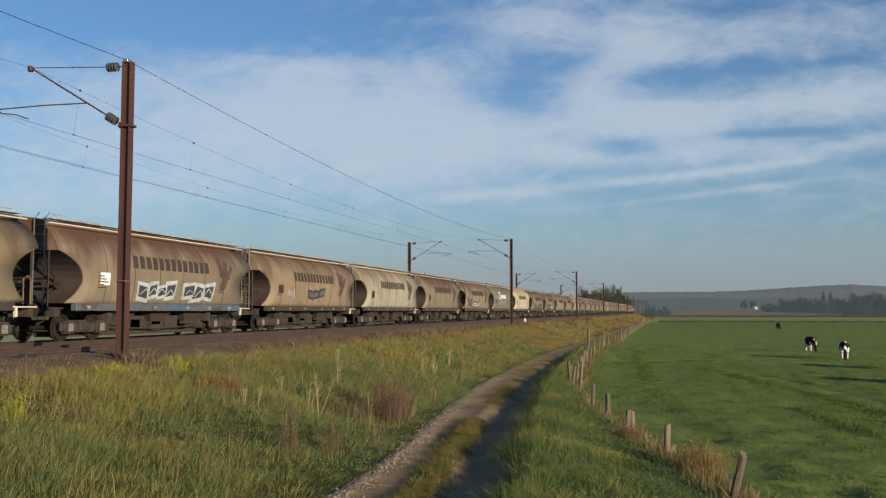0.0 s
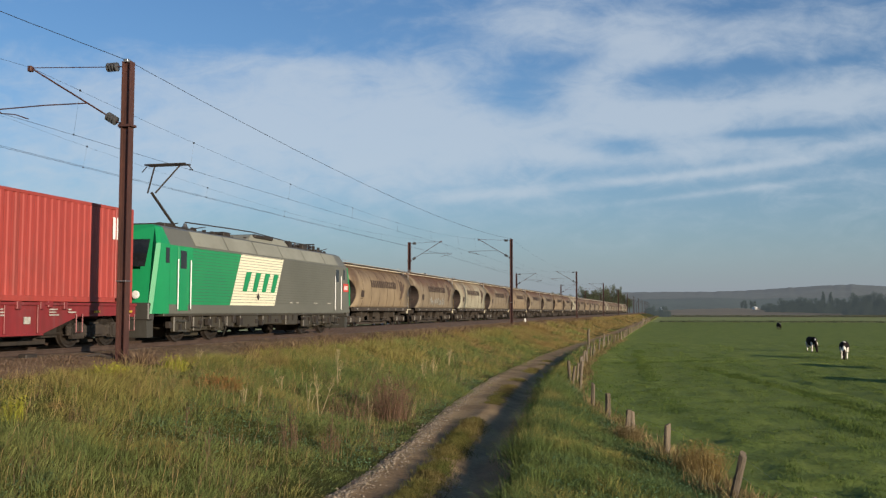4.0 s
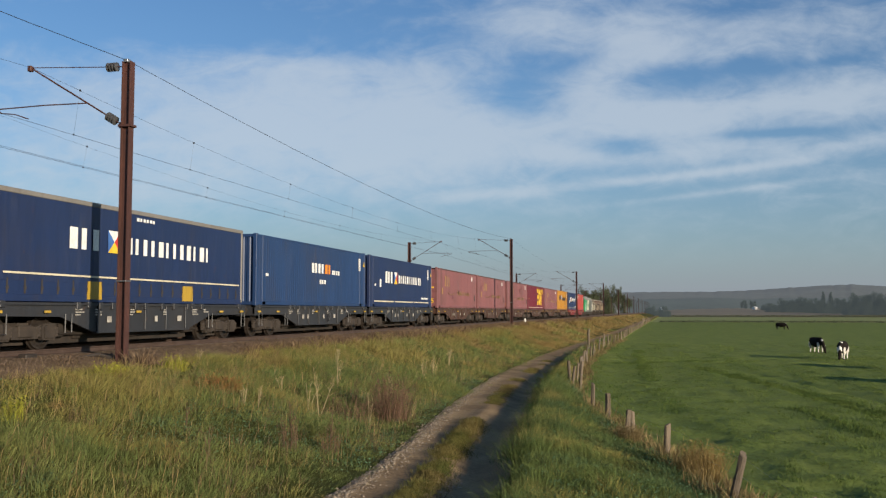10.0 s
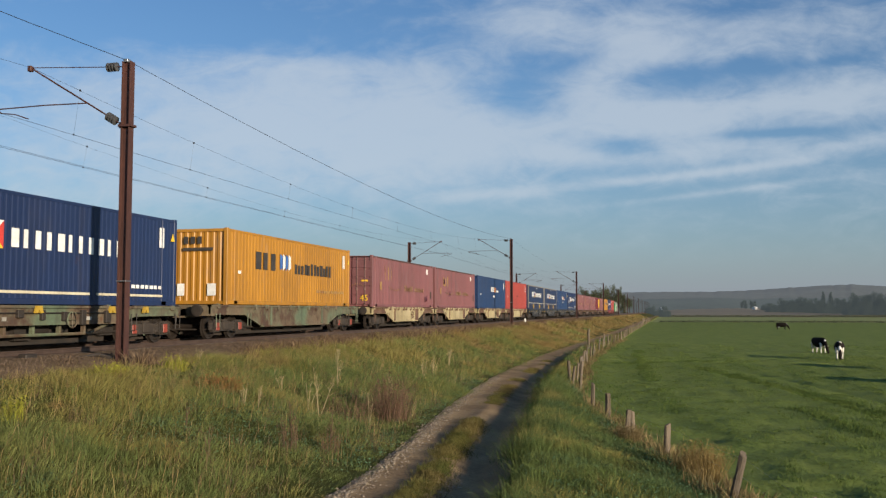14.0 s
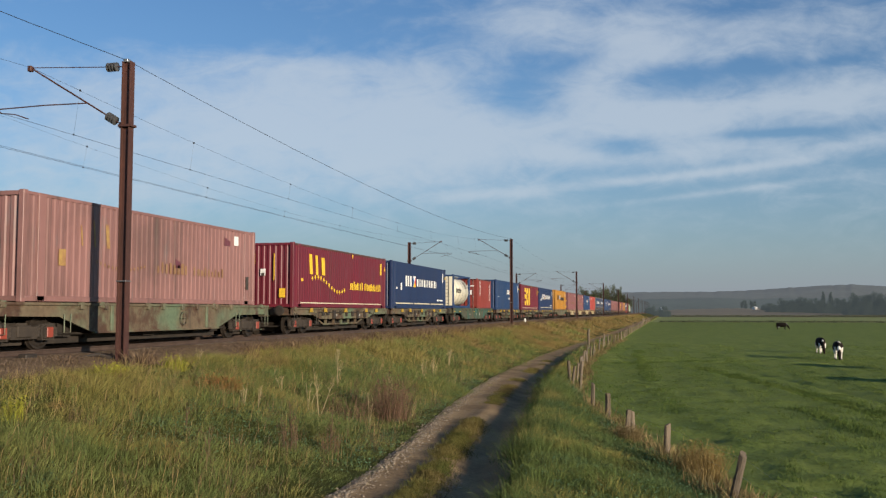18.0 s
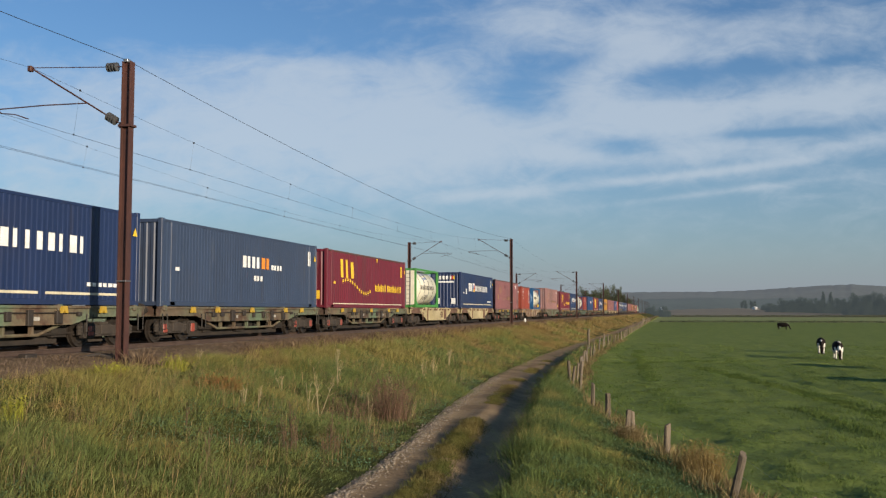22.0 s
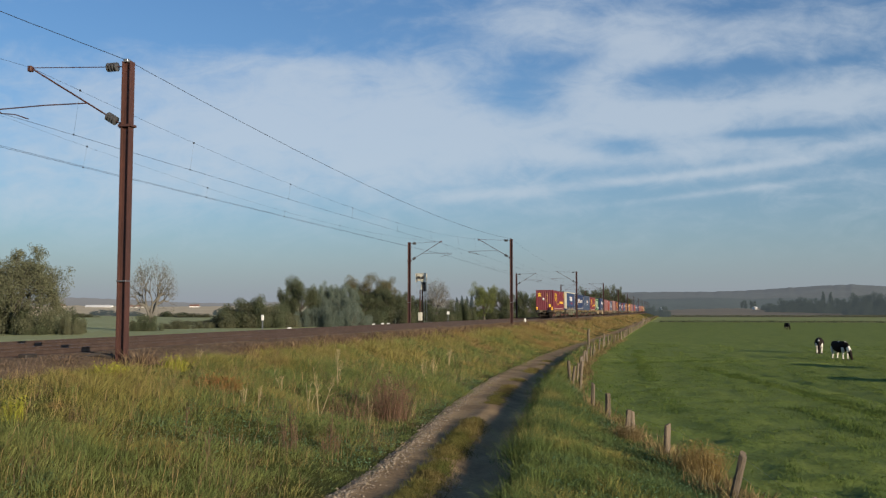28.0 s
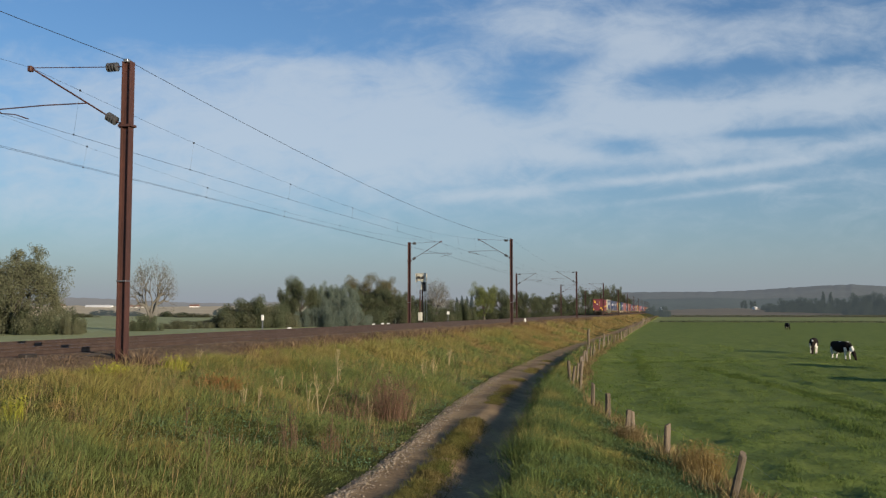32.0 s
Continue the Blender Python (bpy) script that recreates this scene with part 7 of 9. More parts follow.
# ---- fence along the pasture ----
def fence():
    # place, height, thickness, lean across the line of sight, lean along it
    spots = [(1.09, 18.37, 0.98, 0.088, 13, 4), (-0.1, 23.7, 0.87, 0.082, 3, -2), (-1.05, 27.8, 0.74, 0.07, -3, 3), (-1.2, 27.4, 0.76, 0.072, 4, -2), (-2.0, 31.2, 0.95, 0.082, 1, 2),
             (-2.75, 34.5, 0.98, 0.07, 2, -1), (-4.0, 43.2, 1.35, 0.08, 4, 1), (-4.35, 42.0, 1.05, 0.08, -3, 2), (-4.15, 41.2, 0.9, 0.06, 7, 0)]
    rnd = random.Random(5)
    for k in range(8):
        spots.append((float(fence_x(14.2 - 4.3 * k)), 14.2 - 4.3 * k, 1.0, 0.08, rnd.uniform(-4, 4), rnd.uniform(-3, 3)))
    y = 47.5
    while y < 330:
        spots.append((float(fence_x(y)) + rnd.uniform(-.12, .12), y, rnd.uniform(0.8, 1.25), rnd.uniform(0.055, 0.085), rnd.uniform(-7, 7), rnd.uniform(-5, 5)))
        y += rnd.uniform(3.2, 4.6)
    spots.append((-6.25, 75.0, 1.45, 0.11, 1, 0))
    spots.sort(key=lambda s: s[1])
    e = new("wire_fence")
    kinds = []
    for q in range(6):
        # split round stakes: furrowed along the grain, cut at a slant, worn at the rim
        rows = []
        cut = 0.05 * math.sin(q * 2.3)
        for z, r in ((-0.5, 1.04), (0, 1.05), (0.2, 1.0), (0.42, 1.02), (0.62, 0.95), (0.8, 0.98), (0.93, 0.95), (0.992, 0.93), (1.0, 0.86)):
            ring = []
            for k in range(14):
                a = k * math.pi / 7
                f = 1 + 0.13 * math.sin(2 * a + q * 1.9) + 0.07 * math.sin(5 * a + q + 3 * z) - (0.16 if (k + q * 3) % 7 == 0 else 0) + 0.05 * noise.noise((k * 0.9, z * 5, q * 3.1))
                ring.append((r * f * math.cos(a), r * f * math.sin(a), z + (cut * math.cos(a) + 0.012 * math.sin(3 * a + q) if z > 0.9 else 0)))
            rows.append(ring)
        kinds.append(Geo().rings(rows).mesh("fence_post"))
    tops = []
    ahead, across = Vector((-0.236, 0.972, 0)), Vector((0.972, 0.236, 0))
    for i, (x, yy, h, r, lean, back) in enumerate(spots):
        z = ground_z(x, yy) - 0.02
        turn = Matrix.Rotation(radians(lean), 4, ahead) @ Matrix.Rotation(radians(back), 4, across)
        part("fence_post", kinds[i % 6], POST, e, "", Matrix.Translation((x, yy, z)) @ turn @ Matrix.Rotation(i * 0.7, 4, "Z") @ Matrix.Diagonal((r, r, h, 1)))
        tops.append((Vector((x, yy, z)), turn.to_3x3() @ Vector((0, 0, h))))
    for lvl in (0.88, 0.55):
        for (pa, ta), (pb, tb) in zip(tops, tops[1:]):
            if pb.y - pa.y < 1 or pa.y > 120:
                continue
            a, b = pa + ta * lvl, pb + tb * lvl
            p = [a.lerp(b, t) + Vector((0.08, 0, -0.10 * t * (1 - t))) for t in (0, 0.25, 0.5, 0.75, 1)]
            part("fence_wire", Geo().tube(p, 0.0024, 3), STEEL, e)
    tagged(e, "old weathered wooden posts strung with wire along the pasture", "fence")


fence()


# ---- cows ----
def cow_coat(name, threshold, scale, shift):
    ma = mat(name, (0.011, 0.008, 0.007), (0.016, 0.011, 0.009), None, scale=3, rough=0.9, bump=0.1, spec=0.15)
    nt = ma.node_tree
    N, K = nt.nodes.new, nt.links.new
    bsdf = nt.nodes["Principled BSDF"]
    old = bsdf.inputs["Base Color"].links[0].from_socket
    tc, mp, n, r, mx = N("ShaderNodeTexCoord"), N("ShaderNodeMapping"), N("ShaderNodeTexNoise"), N("ShaderNodeMapRange"), N("ShaderNodeMix")
    mp.inputs["Location"].default_value = (shift, shift * 0.7, 0)
    K(tc.outputs["Object"], mp.inputs["Vector"]), K(mp.outputs[0], n.inputs["Vector"])
    n.inputs["Scale"].default_value, n.inputs["Detail"].default_value = scale, 1
    K(n.outputs["Fac"], r.inputs["Value"])
    r.inputs["From Min"].default_value, r.inputs["From Max"].default_value = threshold, threshold + 0.02
    mx.data_type = "RGBA"
    K(r.outputs[0], mx.inputs[0]), K(old, mx.inputs[6])
    mx.inputs[7].default_value = (0.72, 0.69, 0.62, 1)
    K(mx.outputs[2], bsdf.inputs["Base Color"])
    return ma


COAT_LEG = mat("white_leg_hair", (0.70, 0.66, 0.58), (0.6, 0.56, 0.5), scale=4, rough=0.8)
HOOF = mat("hoof_horn", (0.05, 0.04, 0.035), scale=6, rough=0.6)


def cow(coat, label, rows, leg_coat=None):
    """A grazing cow; it faces +y, with its head down."""
    e = new("cow")

    def ell(secs, n=14):
        """Rings of (y, z centre, half width, half height)."""
        return Geo().rings([[(w * math.cos(a), y, zc + h * math.sin(a)) for a in (2 * math.pi * k / n for k in range(n))] for y, zc, w, h in secs])
    part("body", ell([(-1.02, 1.12, 0.05, 0.10), (-0.98, 1.10, 0.2, 0.26), (-0.8, 1.05, 0.29, 0.36), (-0.45, 1.0, 0.36, 0.42), (0.0, 0.96, 0.40, 0.46), (0.4, 0.98, 0.36, 0.44), (0.75, 1.03, 0.28, 0.38), (0.98, 1.06, 0.18, 0.27), (1.05, 1.05, 0.08, 0.12)]).mesh("body", True), coat, e)

    def bent(secs, n=10):
        """Rings square to a line in the y-z plane: (y, z, slope angle, half width, half height)."""
        out = []
        for y, z, a, w, h in secs:
            c, s = math.cos(a), math.sin(a)
            out.append([(w * math.cos(q), y - s * h * math.sin(q), z + c * h * math.sin(q)) for q in (2 * math.pi * k / n for k in range(n))])
        return Geo().rings(out)
    part("neck", bent([(0.85, 1.12, -0.5, 0.17, 0.28), (1.1, 0.93, -0.75, 0.14, 0.22), (1.32, 0.68, -0.95, 0.12, 0.17), (1.42, 0.52, -1.1, 0.11, 0.14)]).mesh("neck", True), coat, e)
    head = part("head", bent([(1.36, 0.56, -1.05, 0.06, 0.08), (1.40, 0.5, -1.05, 0.13, 0.13), (1.5, 0.34, -1.05, 0.12, 0.12), (1.58, 0.2, -1.05, 0.085, 0.09), (1.63, 0.1, -1.05, 0.085, 0.08), (1.66, 0.05, -1.05, 0.05, 0.05)]).mesh("head", True), coat, e)
    for s in (-1, 1):
        part("ear", Geo().rings([[(s * (0.12 + d), 1.34 + b, 0.55 + c) for b, c in ((-w, 0), (0, w * 0.5), (w, 0), (0, -w * 0.5))] for d, w in ((0, 0.03), (0.1, 0.06), (0.2, 0.01))]), coat, head)
        part("horn", Geo().tube([(s * 0.08, 1.32, 0.62), (s * 0.16, 1.30, 0.68), (s * 0.18, 1.33, 0.75)], [0.025, 0.018, 0.006], 6), COAT_LEG, head)
        for y, lean in ((0.72, 0.03), (-0.78, -0.05)):
            leg = part("leg", Geo().tube([(s * 0.2, y, 0.95), (s * 0.2, y + lean, 0.62), (s * 0.19, y - lean, 0.40), (s * 0.19, y, 0.12), (s * 0.19, y + 0.02, 0.07)], [0.13, 0.10, 0.06, 0.045, 0.055], 9).mesh("leg", True), leg_coat or coat, e)
            part("hoof", Geo().tube([(s * 0.19, y + 0.02, 0.075), (s * 0.19, y + 0.04, 0.0)], [0.055, 0.07], 8), HOOF, leg)
    part("tail", Geo().tube([(0, -1.0, 1.3), (0, -1.09, 1.1), (0, -1.08, 0.6), (0, -1.07, 0.4)], [0.03, 0.025, 0.02, 0.045], 6), coat, e)
    part("udder", Geo().lathe((0, -0.5, 0.42), "z", [(0.2, 0.2), (0.08, 0.18), (0.02, 0.1), (0, 0.03)], 10), COAT_LEG, e)
    tagged(e, label, "cow", "grazing cows")
    out = []
    for t, x, y, yaw in rows:
        out.append((t, pose(x, y, ground_z(x, y) - 0.01, 0, 0, yaw)))
    STEPS.append((e, out))
    e.matrix_basis = out[0][1]


STEPS = []
BLACK_COAT, MIXED_COAT = cow_coat("black_cow_coat", 0.72, 1.1, 3.0), cow_coat("pied_cow_coat", 0.60, 1.3, 7.4)
# yaw: 0 faces up the line, 180 faces the camera, -90 faces away from the railway
cow(BLACK_COAT, "black cow with white legs grazing in the pasture", [(0, 12.7, 91.5, 188), (5.5, 12.8, 91, 188), (9, 12.85, 89.5, 196), (13, 13.0, 89, 201), (17, 13.1, 88.5, 186), (25, 13.1, 88, 172), (29, 12.8, 87.8, 170), (32, 12.4, 87.5, 168)], COAT_LEG)
cow(MIXED_COAT, "black and white pied cow grazing in the pasture", [(0, 13.3, 78.0, 172), (6, 13.2, 77.7, 164), (8, 13.1, 77.5, 158), (9.5, 13.1, 77.5, 160), (12, 12.95, 77.3, 168), (14, 12.8, 77.2, 172), (24, 12.65, 77, 180), (26, 12.75, 76.8, 190), (28, 12.75, 76.6, 200), (32, 12.8, 76.5, 209)], COAT_LEG)
cow(BLACK_COAT, "black cow far out in the pasture", [(0, 21.7, 200, 185), (8, 22.0, 200, 197), (11, 22.2, 200, 250), (21, 22.3, 200, 250), (24, 23.0, 199, 220), (32, 23.3, 199, 190)])

cow(MIXED_COAT, "pied cow grazing beyond the view, its long shadow on the grass", [(0, 15.2, 64.8, 167), (16, 15.0, 64.7, 168), (32, 14.6, 64.7, 167)], COAT_LEG)
cow(BLACK_COAT, "black cow grazing beyond the view, its long shadow on the grass", [(0, 14.6, 51.3, 165), (16, 15.0, 51.4, 165), (32, 15.4, 51.4, 164)], COAT_LEG)


# ---- lineside things ----
def signal():
    e = new("railway_signal")
    x, y = -24.9, 93.5
    e.matrix_basis = pose(x, y, -0.45)
    cream = paint("signal_cream", "d8d4c4", 0.2)
    part("mast", Geo().box(-0.07, 0.07, -0.07, 0.07, 0, 5.0, 0.01).box(-0.3, -0.2, -0.05, 0.05, 0, 3.7), RUST, e)
    part("signal_head", Geo().box(-0.55, 0.30, -0.22, -0.12, 4.62, 5.32, 0.06), cream, e, "pale back of the signal head")
    part("back_plate", Geo().box(-0.14, 0.26, -0.20, -0.12, 3.72, 4.62, 0.04), cream, e)
    part("lamp_housing", Geo().box(0.02, 0.34, -0.26, 0.25, 3.55, 4.5, 0.04), INK_BLACK, e)
    for x, z in ((-0.32, 5.0), (0.1, 4.96)):
        part("lamp_hood", Geo().lathe((x, -0.24, z), "y", [(0, 0.13), (-0.18, 0.15)], 12), INK_BLACK, e)
    part("weather_hood", Geo().box(-0.68, 0.42, -0.3, 0.3, 5.36, 5.42, 0.01), cream, e, "pale hood over the signal head")
    for x in (-0.66, 0.38):
        part("hood_side", Geo().box(x, x + 0.04, -0.28, 0.28, 4.5, 5.36), cream, e)
    part("guard_rail", Geo().tube([(-0.5, -0.4, 3.2), (-0.5, -0.4, 4.1), (0.5, -0.4, 4.1), (0.5, -0.4, 3.2)], 0.02, 5), STEEL, e)
    part("platform", Geo().box(-0.5, 0.5, -0.4, 0.3, 3.15, 3.2), STEEL, e)
    part("control_cabinet", Geo().box(-0.35, 0.05, -0.45, -0.15, 0.5, 1.35, 0.03), cream, e)
    part("ladder", Geo().tube([(0.25, -0.15, 0), (0.25, -0.15, 5)], 0.025, 5).tube([(0.5, -0.15, 0), (0.5, -0.15, 5)], 0.025, 5), STEEL, e)
    tagged(e, "pale railway colour-light signal beside the track", "signal")


signal()


def marker(x, y, h, w, label):
    e = new("lineside_marker")
    z = ground_z(x, y)
    e.matrix_basis = pose(x, y, z)
    part("post", Geo().box(-0.03, 0.03, -0.03, 0.03, -0.2, h - 0.2), STEEL, e)
    part("plate", Geo().box(-w / 2, w / 2, -0.05, 0.02, h - 0.35, h, 0.02), WHITE, e)
    tagged(e, label, "marker post", "white lineside markers")


marker(-25.4, 55.4, 1.55, 0.17, "white-topped kilometre post beside the track")
for yy, h in ((59.3, 0.75), (78, 0.75), (80.6, 0.8), (82.4, 0.75)):
    marker(-25.2, yy, h * 0.85, 0.26, "small white block beside the track")
marker(-25.2, 106.4, 1.7, 0.3, "slim pale marker post beside the track")
marker(-13.9, 92.0, 0.85, 0.18, "short white marker in the bank grass")


def trough_lid(x, y, z, rz, w, l):
    tagged(part("cable_trough", Geo().box(-w / 2, w / 2, -l / 2, l / 2, 0, 0.14, 0.02), GREASE, None, "", pose(x, y, z, 0, 0, rz)), "dark track-side junction box on the ballast", "junction box", "lineside boxes")


trough_lid(-15.2, 21.2, -0.30, 4, 0.3, 0.7)
trough_lid(-15.9, 20.6, -0.2, 0, 0.25, 0.45)
trough_lid(-18.9, 22.4, -0.22, 0, 0.25, 0.5)
trough_lid(-18.9, 21.0, -0.22, 0, 0.25, 0.4)
tagged(part("hose", Geo().tube([(-15.1, 21.6, -0.2), (-14.75, 21.9, -0.12), (-14.5, 22.3, -0.25), (-14.4, 22.6, -0.5)], 0.05, 6), GREASE), "thick black cable bent over the ballast edge", "cable")


# ---- trees and shrubs ----
def leaf_cloud(centres, radii, n, size, rng):
    """Small quads in clumps round the given centres."""
    c = np.array(centres)
    w = np.array(radii) ** 2
    idx = rng.choice(len(c), n, p=w / w.sum())
    d = rng.normal(size=(n, 3))
    d /= np.linalg.norm(d, axis=1)[:, None]
    p = c[idx] + d * (np.array(radii)[idx] * rng.random(n) ** 0.45)[:, None]
    a, b = rng.normal(size=(n, 3)), rng.normal(size=(n, 3))
    a /= np.linalg.norm(a, axis=1)[:, None]
    b -= a * (a * b).sum(1)[:, None]
    b /= np.linalg.norm(b, axis=1)[:, None]
    s = size * rng.uniform(0.6, 1.4, n)[:, None]
    q = np.stack([p - a * s, p + b * s * 0.55, p + a * s, p - b * s * 0.55], 1)
    return q.reshape(-1, 3), np.arange(4 * n).reshape(-1, 4)


def grown(rnd, levels, trunk, spread, rise, shrink, girth):
    """A branching tree, limb by limb: its wood, and the ends of its twigs."""
    g, ends = Geo(), []

    def limb(p, d, length, r, level):
        q = p + d * length
        bow = Vector((rnd.gauss(0, 1), rnd.gauss(0, 1), rnd.gauss(0, 0.6))) * length * 0.07
        g.tube([p, p.lerp(q, 0.5) + bow, q], [r, r * 0.82, r * 0.66], 7 if level < 2 else 4 if level < 4 else 3)
        if level >= levels:
            ends.append((q, length))
            return
        if level >= levels - 2:
            ends.append((q, length))
        turn = rnd.uniform(0, 6.28)
        count = 5 if level == 0 else rnd.choice((2, 3, 3))
        side = d.cross(Vector((0, 1, 0.1))).normalized()
        for k in range(count):
            a = turn + 6.283 * k / count + rnd.uniform(-0.4, 0.4)
            out = Matrix.Rotation(a, 3, d) @ side
            way = (d + out * rnd.uniform(0.6, 1.15) * spread + Vector((0, 0, rise))).normalized()
            limb(q, way, length * rnd.uniform(*shrink), r * (rnd.uniform(0.52, 0.68) if level < 3 else 0.52), level + 1)
    limb(Vector((0, 0, -0.05)), Vector((0.02, 0, 1)).normalized(), trunk, girth, 0)
    return g, ends


def tree_meshes(kind, seed):
    """Trunk and crown of a tree one unit high."""
    rng = np.random.default_rng(seed)
    rnd = random.Random(seed)
    g, centres, radii = Geo(), [], []
    if kind == "shrub":
        for i in range(22):
            a, r = rnd.uniform(0, 6.28), 0.86 * math.sqrt(rnd.random())
            top = 0.86 * (1 - r * r) ** 0.55 * rnd.uniform(0.62, 1.0)
            tip = (r * math.cos(a), r * math.sin(a), top)
            g.tube([(0.1 * tip[0], 0.1 * tip[1], -0.05), (tip[0] * 0.6, tip[1] * 0.6, top * 0.55), (tip[0], tip[1], top + 0.08)], [0.022, 0.014, 0.004], 4)
            centres += [tip, (tip[0] * 0.95, tip[1] * 0.95, top * 0.5), (tip[0] * 1.02, tip[1] * 1.02, 0.08)]
            radii += [rnd.uniform(0.14, 0.24), rnd.uniform(0.18, 0.27), rnd.uniform(0.14, 0.22)]
        leaves = leaf_cloud(centres, radii, 34000, 0.015, rng)
    elif kind == "poplar":
        g.tube([(0, 0, -0.05), (0, 0, 0.5), (0, 0, 0.95)], [0.03, 0.02, 0.004], 6)
        for i in range(14):
            z = 0.18 + i * 0.057
            centres.append((rnd.uniform(-.03, .03), rnd.uniform(-.03, .03), z)), radii.append(0.10 * math.sin(math.pi * (z + 0.05)) + 0.03)
        leaves = leaf_cloud(centres, radii, 1500, 0.03, rng)
    elif kind in ("bare", "old"):
        bare = kind == "bare"
        g, ends = grown(rnd, 7 if bare else 6, 0.12 if bare else 0.2, 0.85 if bare else 0.95, 0.07 if bare else 0.02, (0.70, 0.86) if bare else (0.66, 0.84), 0.024 if bare else 0.035)
        for q, length in ends:
            centres.append(q[:]), radii.append(length * (0.5 if bare else 0.75))
        if not bare:
            # drooping boughs right down to the ground
            for i in range(90):
                a, z = rnd.uniform(0, 6.28), rnd.uniform(0.02, 0.5)
                r = rnd.uniform(0.12, 0.46)
                centres.append((r * math.cos(a), r * math.sin(a), z)), radii.append(rnd.uniform(0.04, 0.09))
        leaves = leaf_cloud(centres, radii, 250 if bare else 46000, 0.006 if bare else 0.0062, rng)
    else:
        fork = rnd.uniform(0.18, 0.26)
        g.tube([(0, 0, -0.05), (0.01, 0, fork * 0.5), (0.0, 0.01, fork)], [0.04, 0.032, 0.028], 8)
        for i in range(11):
            a, up = i * 2.4 + rnd.uniform(-0.4, 0.4), rnd.uniform(0.25, 1.0)
            r = 0.42 * math.sin(math.acos(min(1, max(-1, up * 1.5 - 0.75)))) + 0.05
            tip = Vector((r * math.cos(a), r * math.sin(a), 0.25 + 0.66 * up))
            base = Vector((0, 0, fork * rnd.uniform(0.8, 1.9)))
            mid = base.lerp(tip, 0.5) + Vector((0, 0, 0.05))
            g.tube([base, mid, tip], [0.018, 0.011, 0.004], 5)
            for t in (0.55, 0.8, 1.0):
                centres.append(mid.lerp(tip, t * 2 - 1)[:]), radii.append(rnd.uniform(0.07, 0.15))
        # a full crown, uneven at its rim, down to low boughs
        for i in range(52):
            d = Vector((rnd.gauss(0, 1), rnd.gauss(0, 1), rnd.gauss(0, 1))).normalized() * rnd.uniform(0.55, 1) ** 0.5
            centres.append((d.x * 0.40, d.y * 0.40, 0.51 + d.z * 0.38)), radii.append(rnd.uniform(0.05, 0.12))
        leaves = leaf_cloud(centres, radii, 36000, 0.0078, rng)
    q, f = leaves
    top = np.percentile(q[:, 2], 99.5)
    q[:, 2] /= top
    if kind in ("bare", "old"):
        wide = np.percentile(np.hypot(q[:, 0], q[:, 1]), 97)
        q[:, :2] /= 2 * wide
        g.v = [(a / (2 * wide), b / (2 * wide), c / top) for a, b, c in g.v]
    return g.mesh("trunk"), fast_mesh("crown", q, f, LEAF_DARK)


TREES = {}
PALE_BARK = mat("pale_bark", (0.135, 0.125, 0.105), (0.10, 0.092, 0.078), scale=4, rough=0.9, bump=0.3)


def tree(px, base_y, top_y, width, kind, leaf, level=-2.5, seed=0, label=None, far=None):
    """A tree by its bearing: px is its place across the view, base_y and top_y set distance and height."""
    d = far or (1.03 - level) * 1640 / (base_y - 551)
    way = AIM.to_3x3() @ Vector(((px - 784) / 1640, 0, -1))
    way.z = 0
    p = Vector((0, 0, 0)) + way * d
    h = (base_y - top_y) * d / 1640 * 1.05
    w = width * d / 1640
    key = (kind, seed % 4)
    if key not in TREES:
        TREES[key] = tree_meshes(kind, 11 + seed % 4 + len(kind) * 10)
    tm, cm = TREES[key]
    spread = {"shrub": 1.9, "poplar": 0.3, "bare": 1.0, "old": 1.0}.get(kind, 1.02)
    e = new({"shrub": "bush"}.get(kind, "tree"))
    e.matrix_basis = pose(p.x, p.y, level - 0.1, 0, 0, seed * 77)
    sc = Matrix.Diagonal((w / spread, w / spread, h, 1))
    # beyond 600 m trunk and crown both take the glowing haze colour
    part("trunk", tm, LEAF_HAZE_GLOW if d > 600 else PALE_BARK if kind == "bare" else BARK, e, "", sc)
    part("crown", cm, LEAF_HAZE_GLOW if d > 600 else leaf, e, "", sc)
    word = {LEAF_DARK: "dark green", LEAF_OLIVE: "olive-grey", LEAF_LIGHT: "light green", LEAF_BLUE: "dull blue-green", LEAF_BROWN: "brownish olive"}[leaf]
    tagged(e, label or (word + {"shrub": " dense bush beyond the railway", "old": " spreading old tree beyond the railway", "bare": " half-bare tree with a fan of thin branches", "poplar": " slender poplar far behind the fields"}.get(kind, " leafy tree beyond the railway")), "bush" if kind == "shrub" else "tree", "trees and bushes beyond the railway")


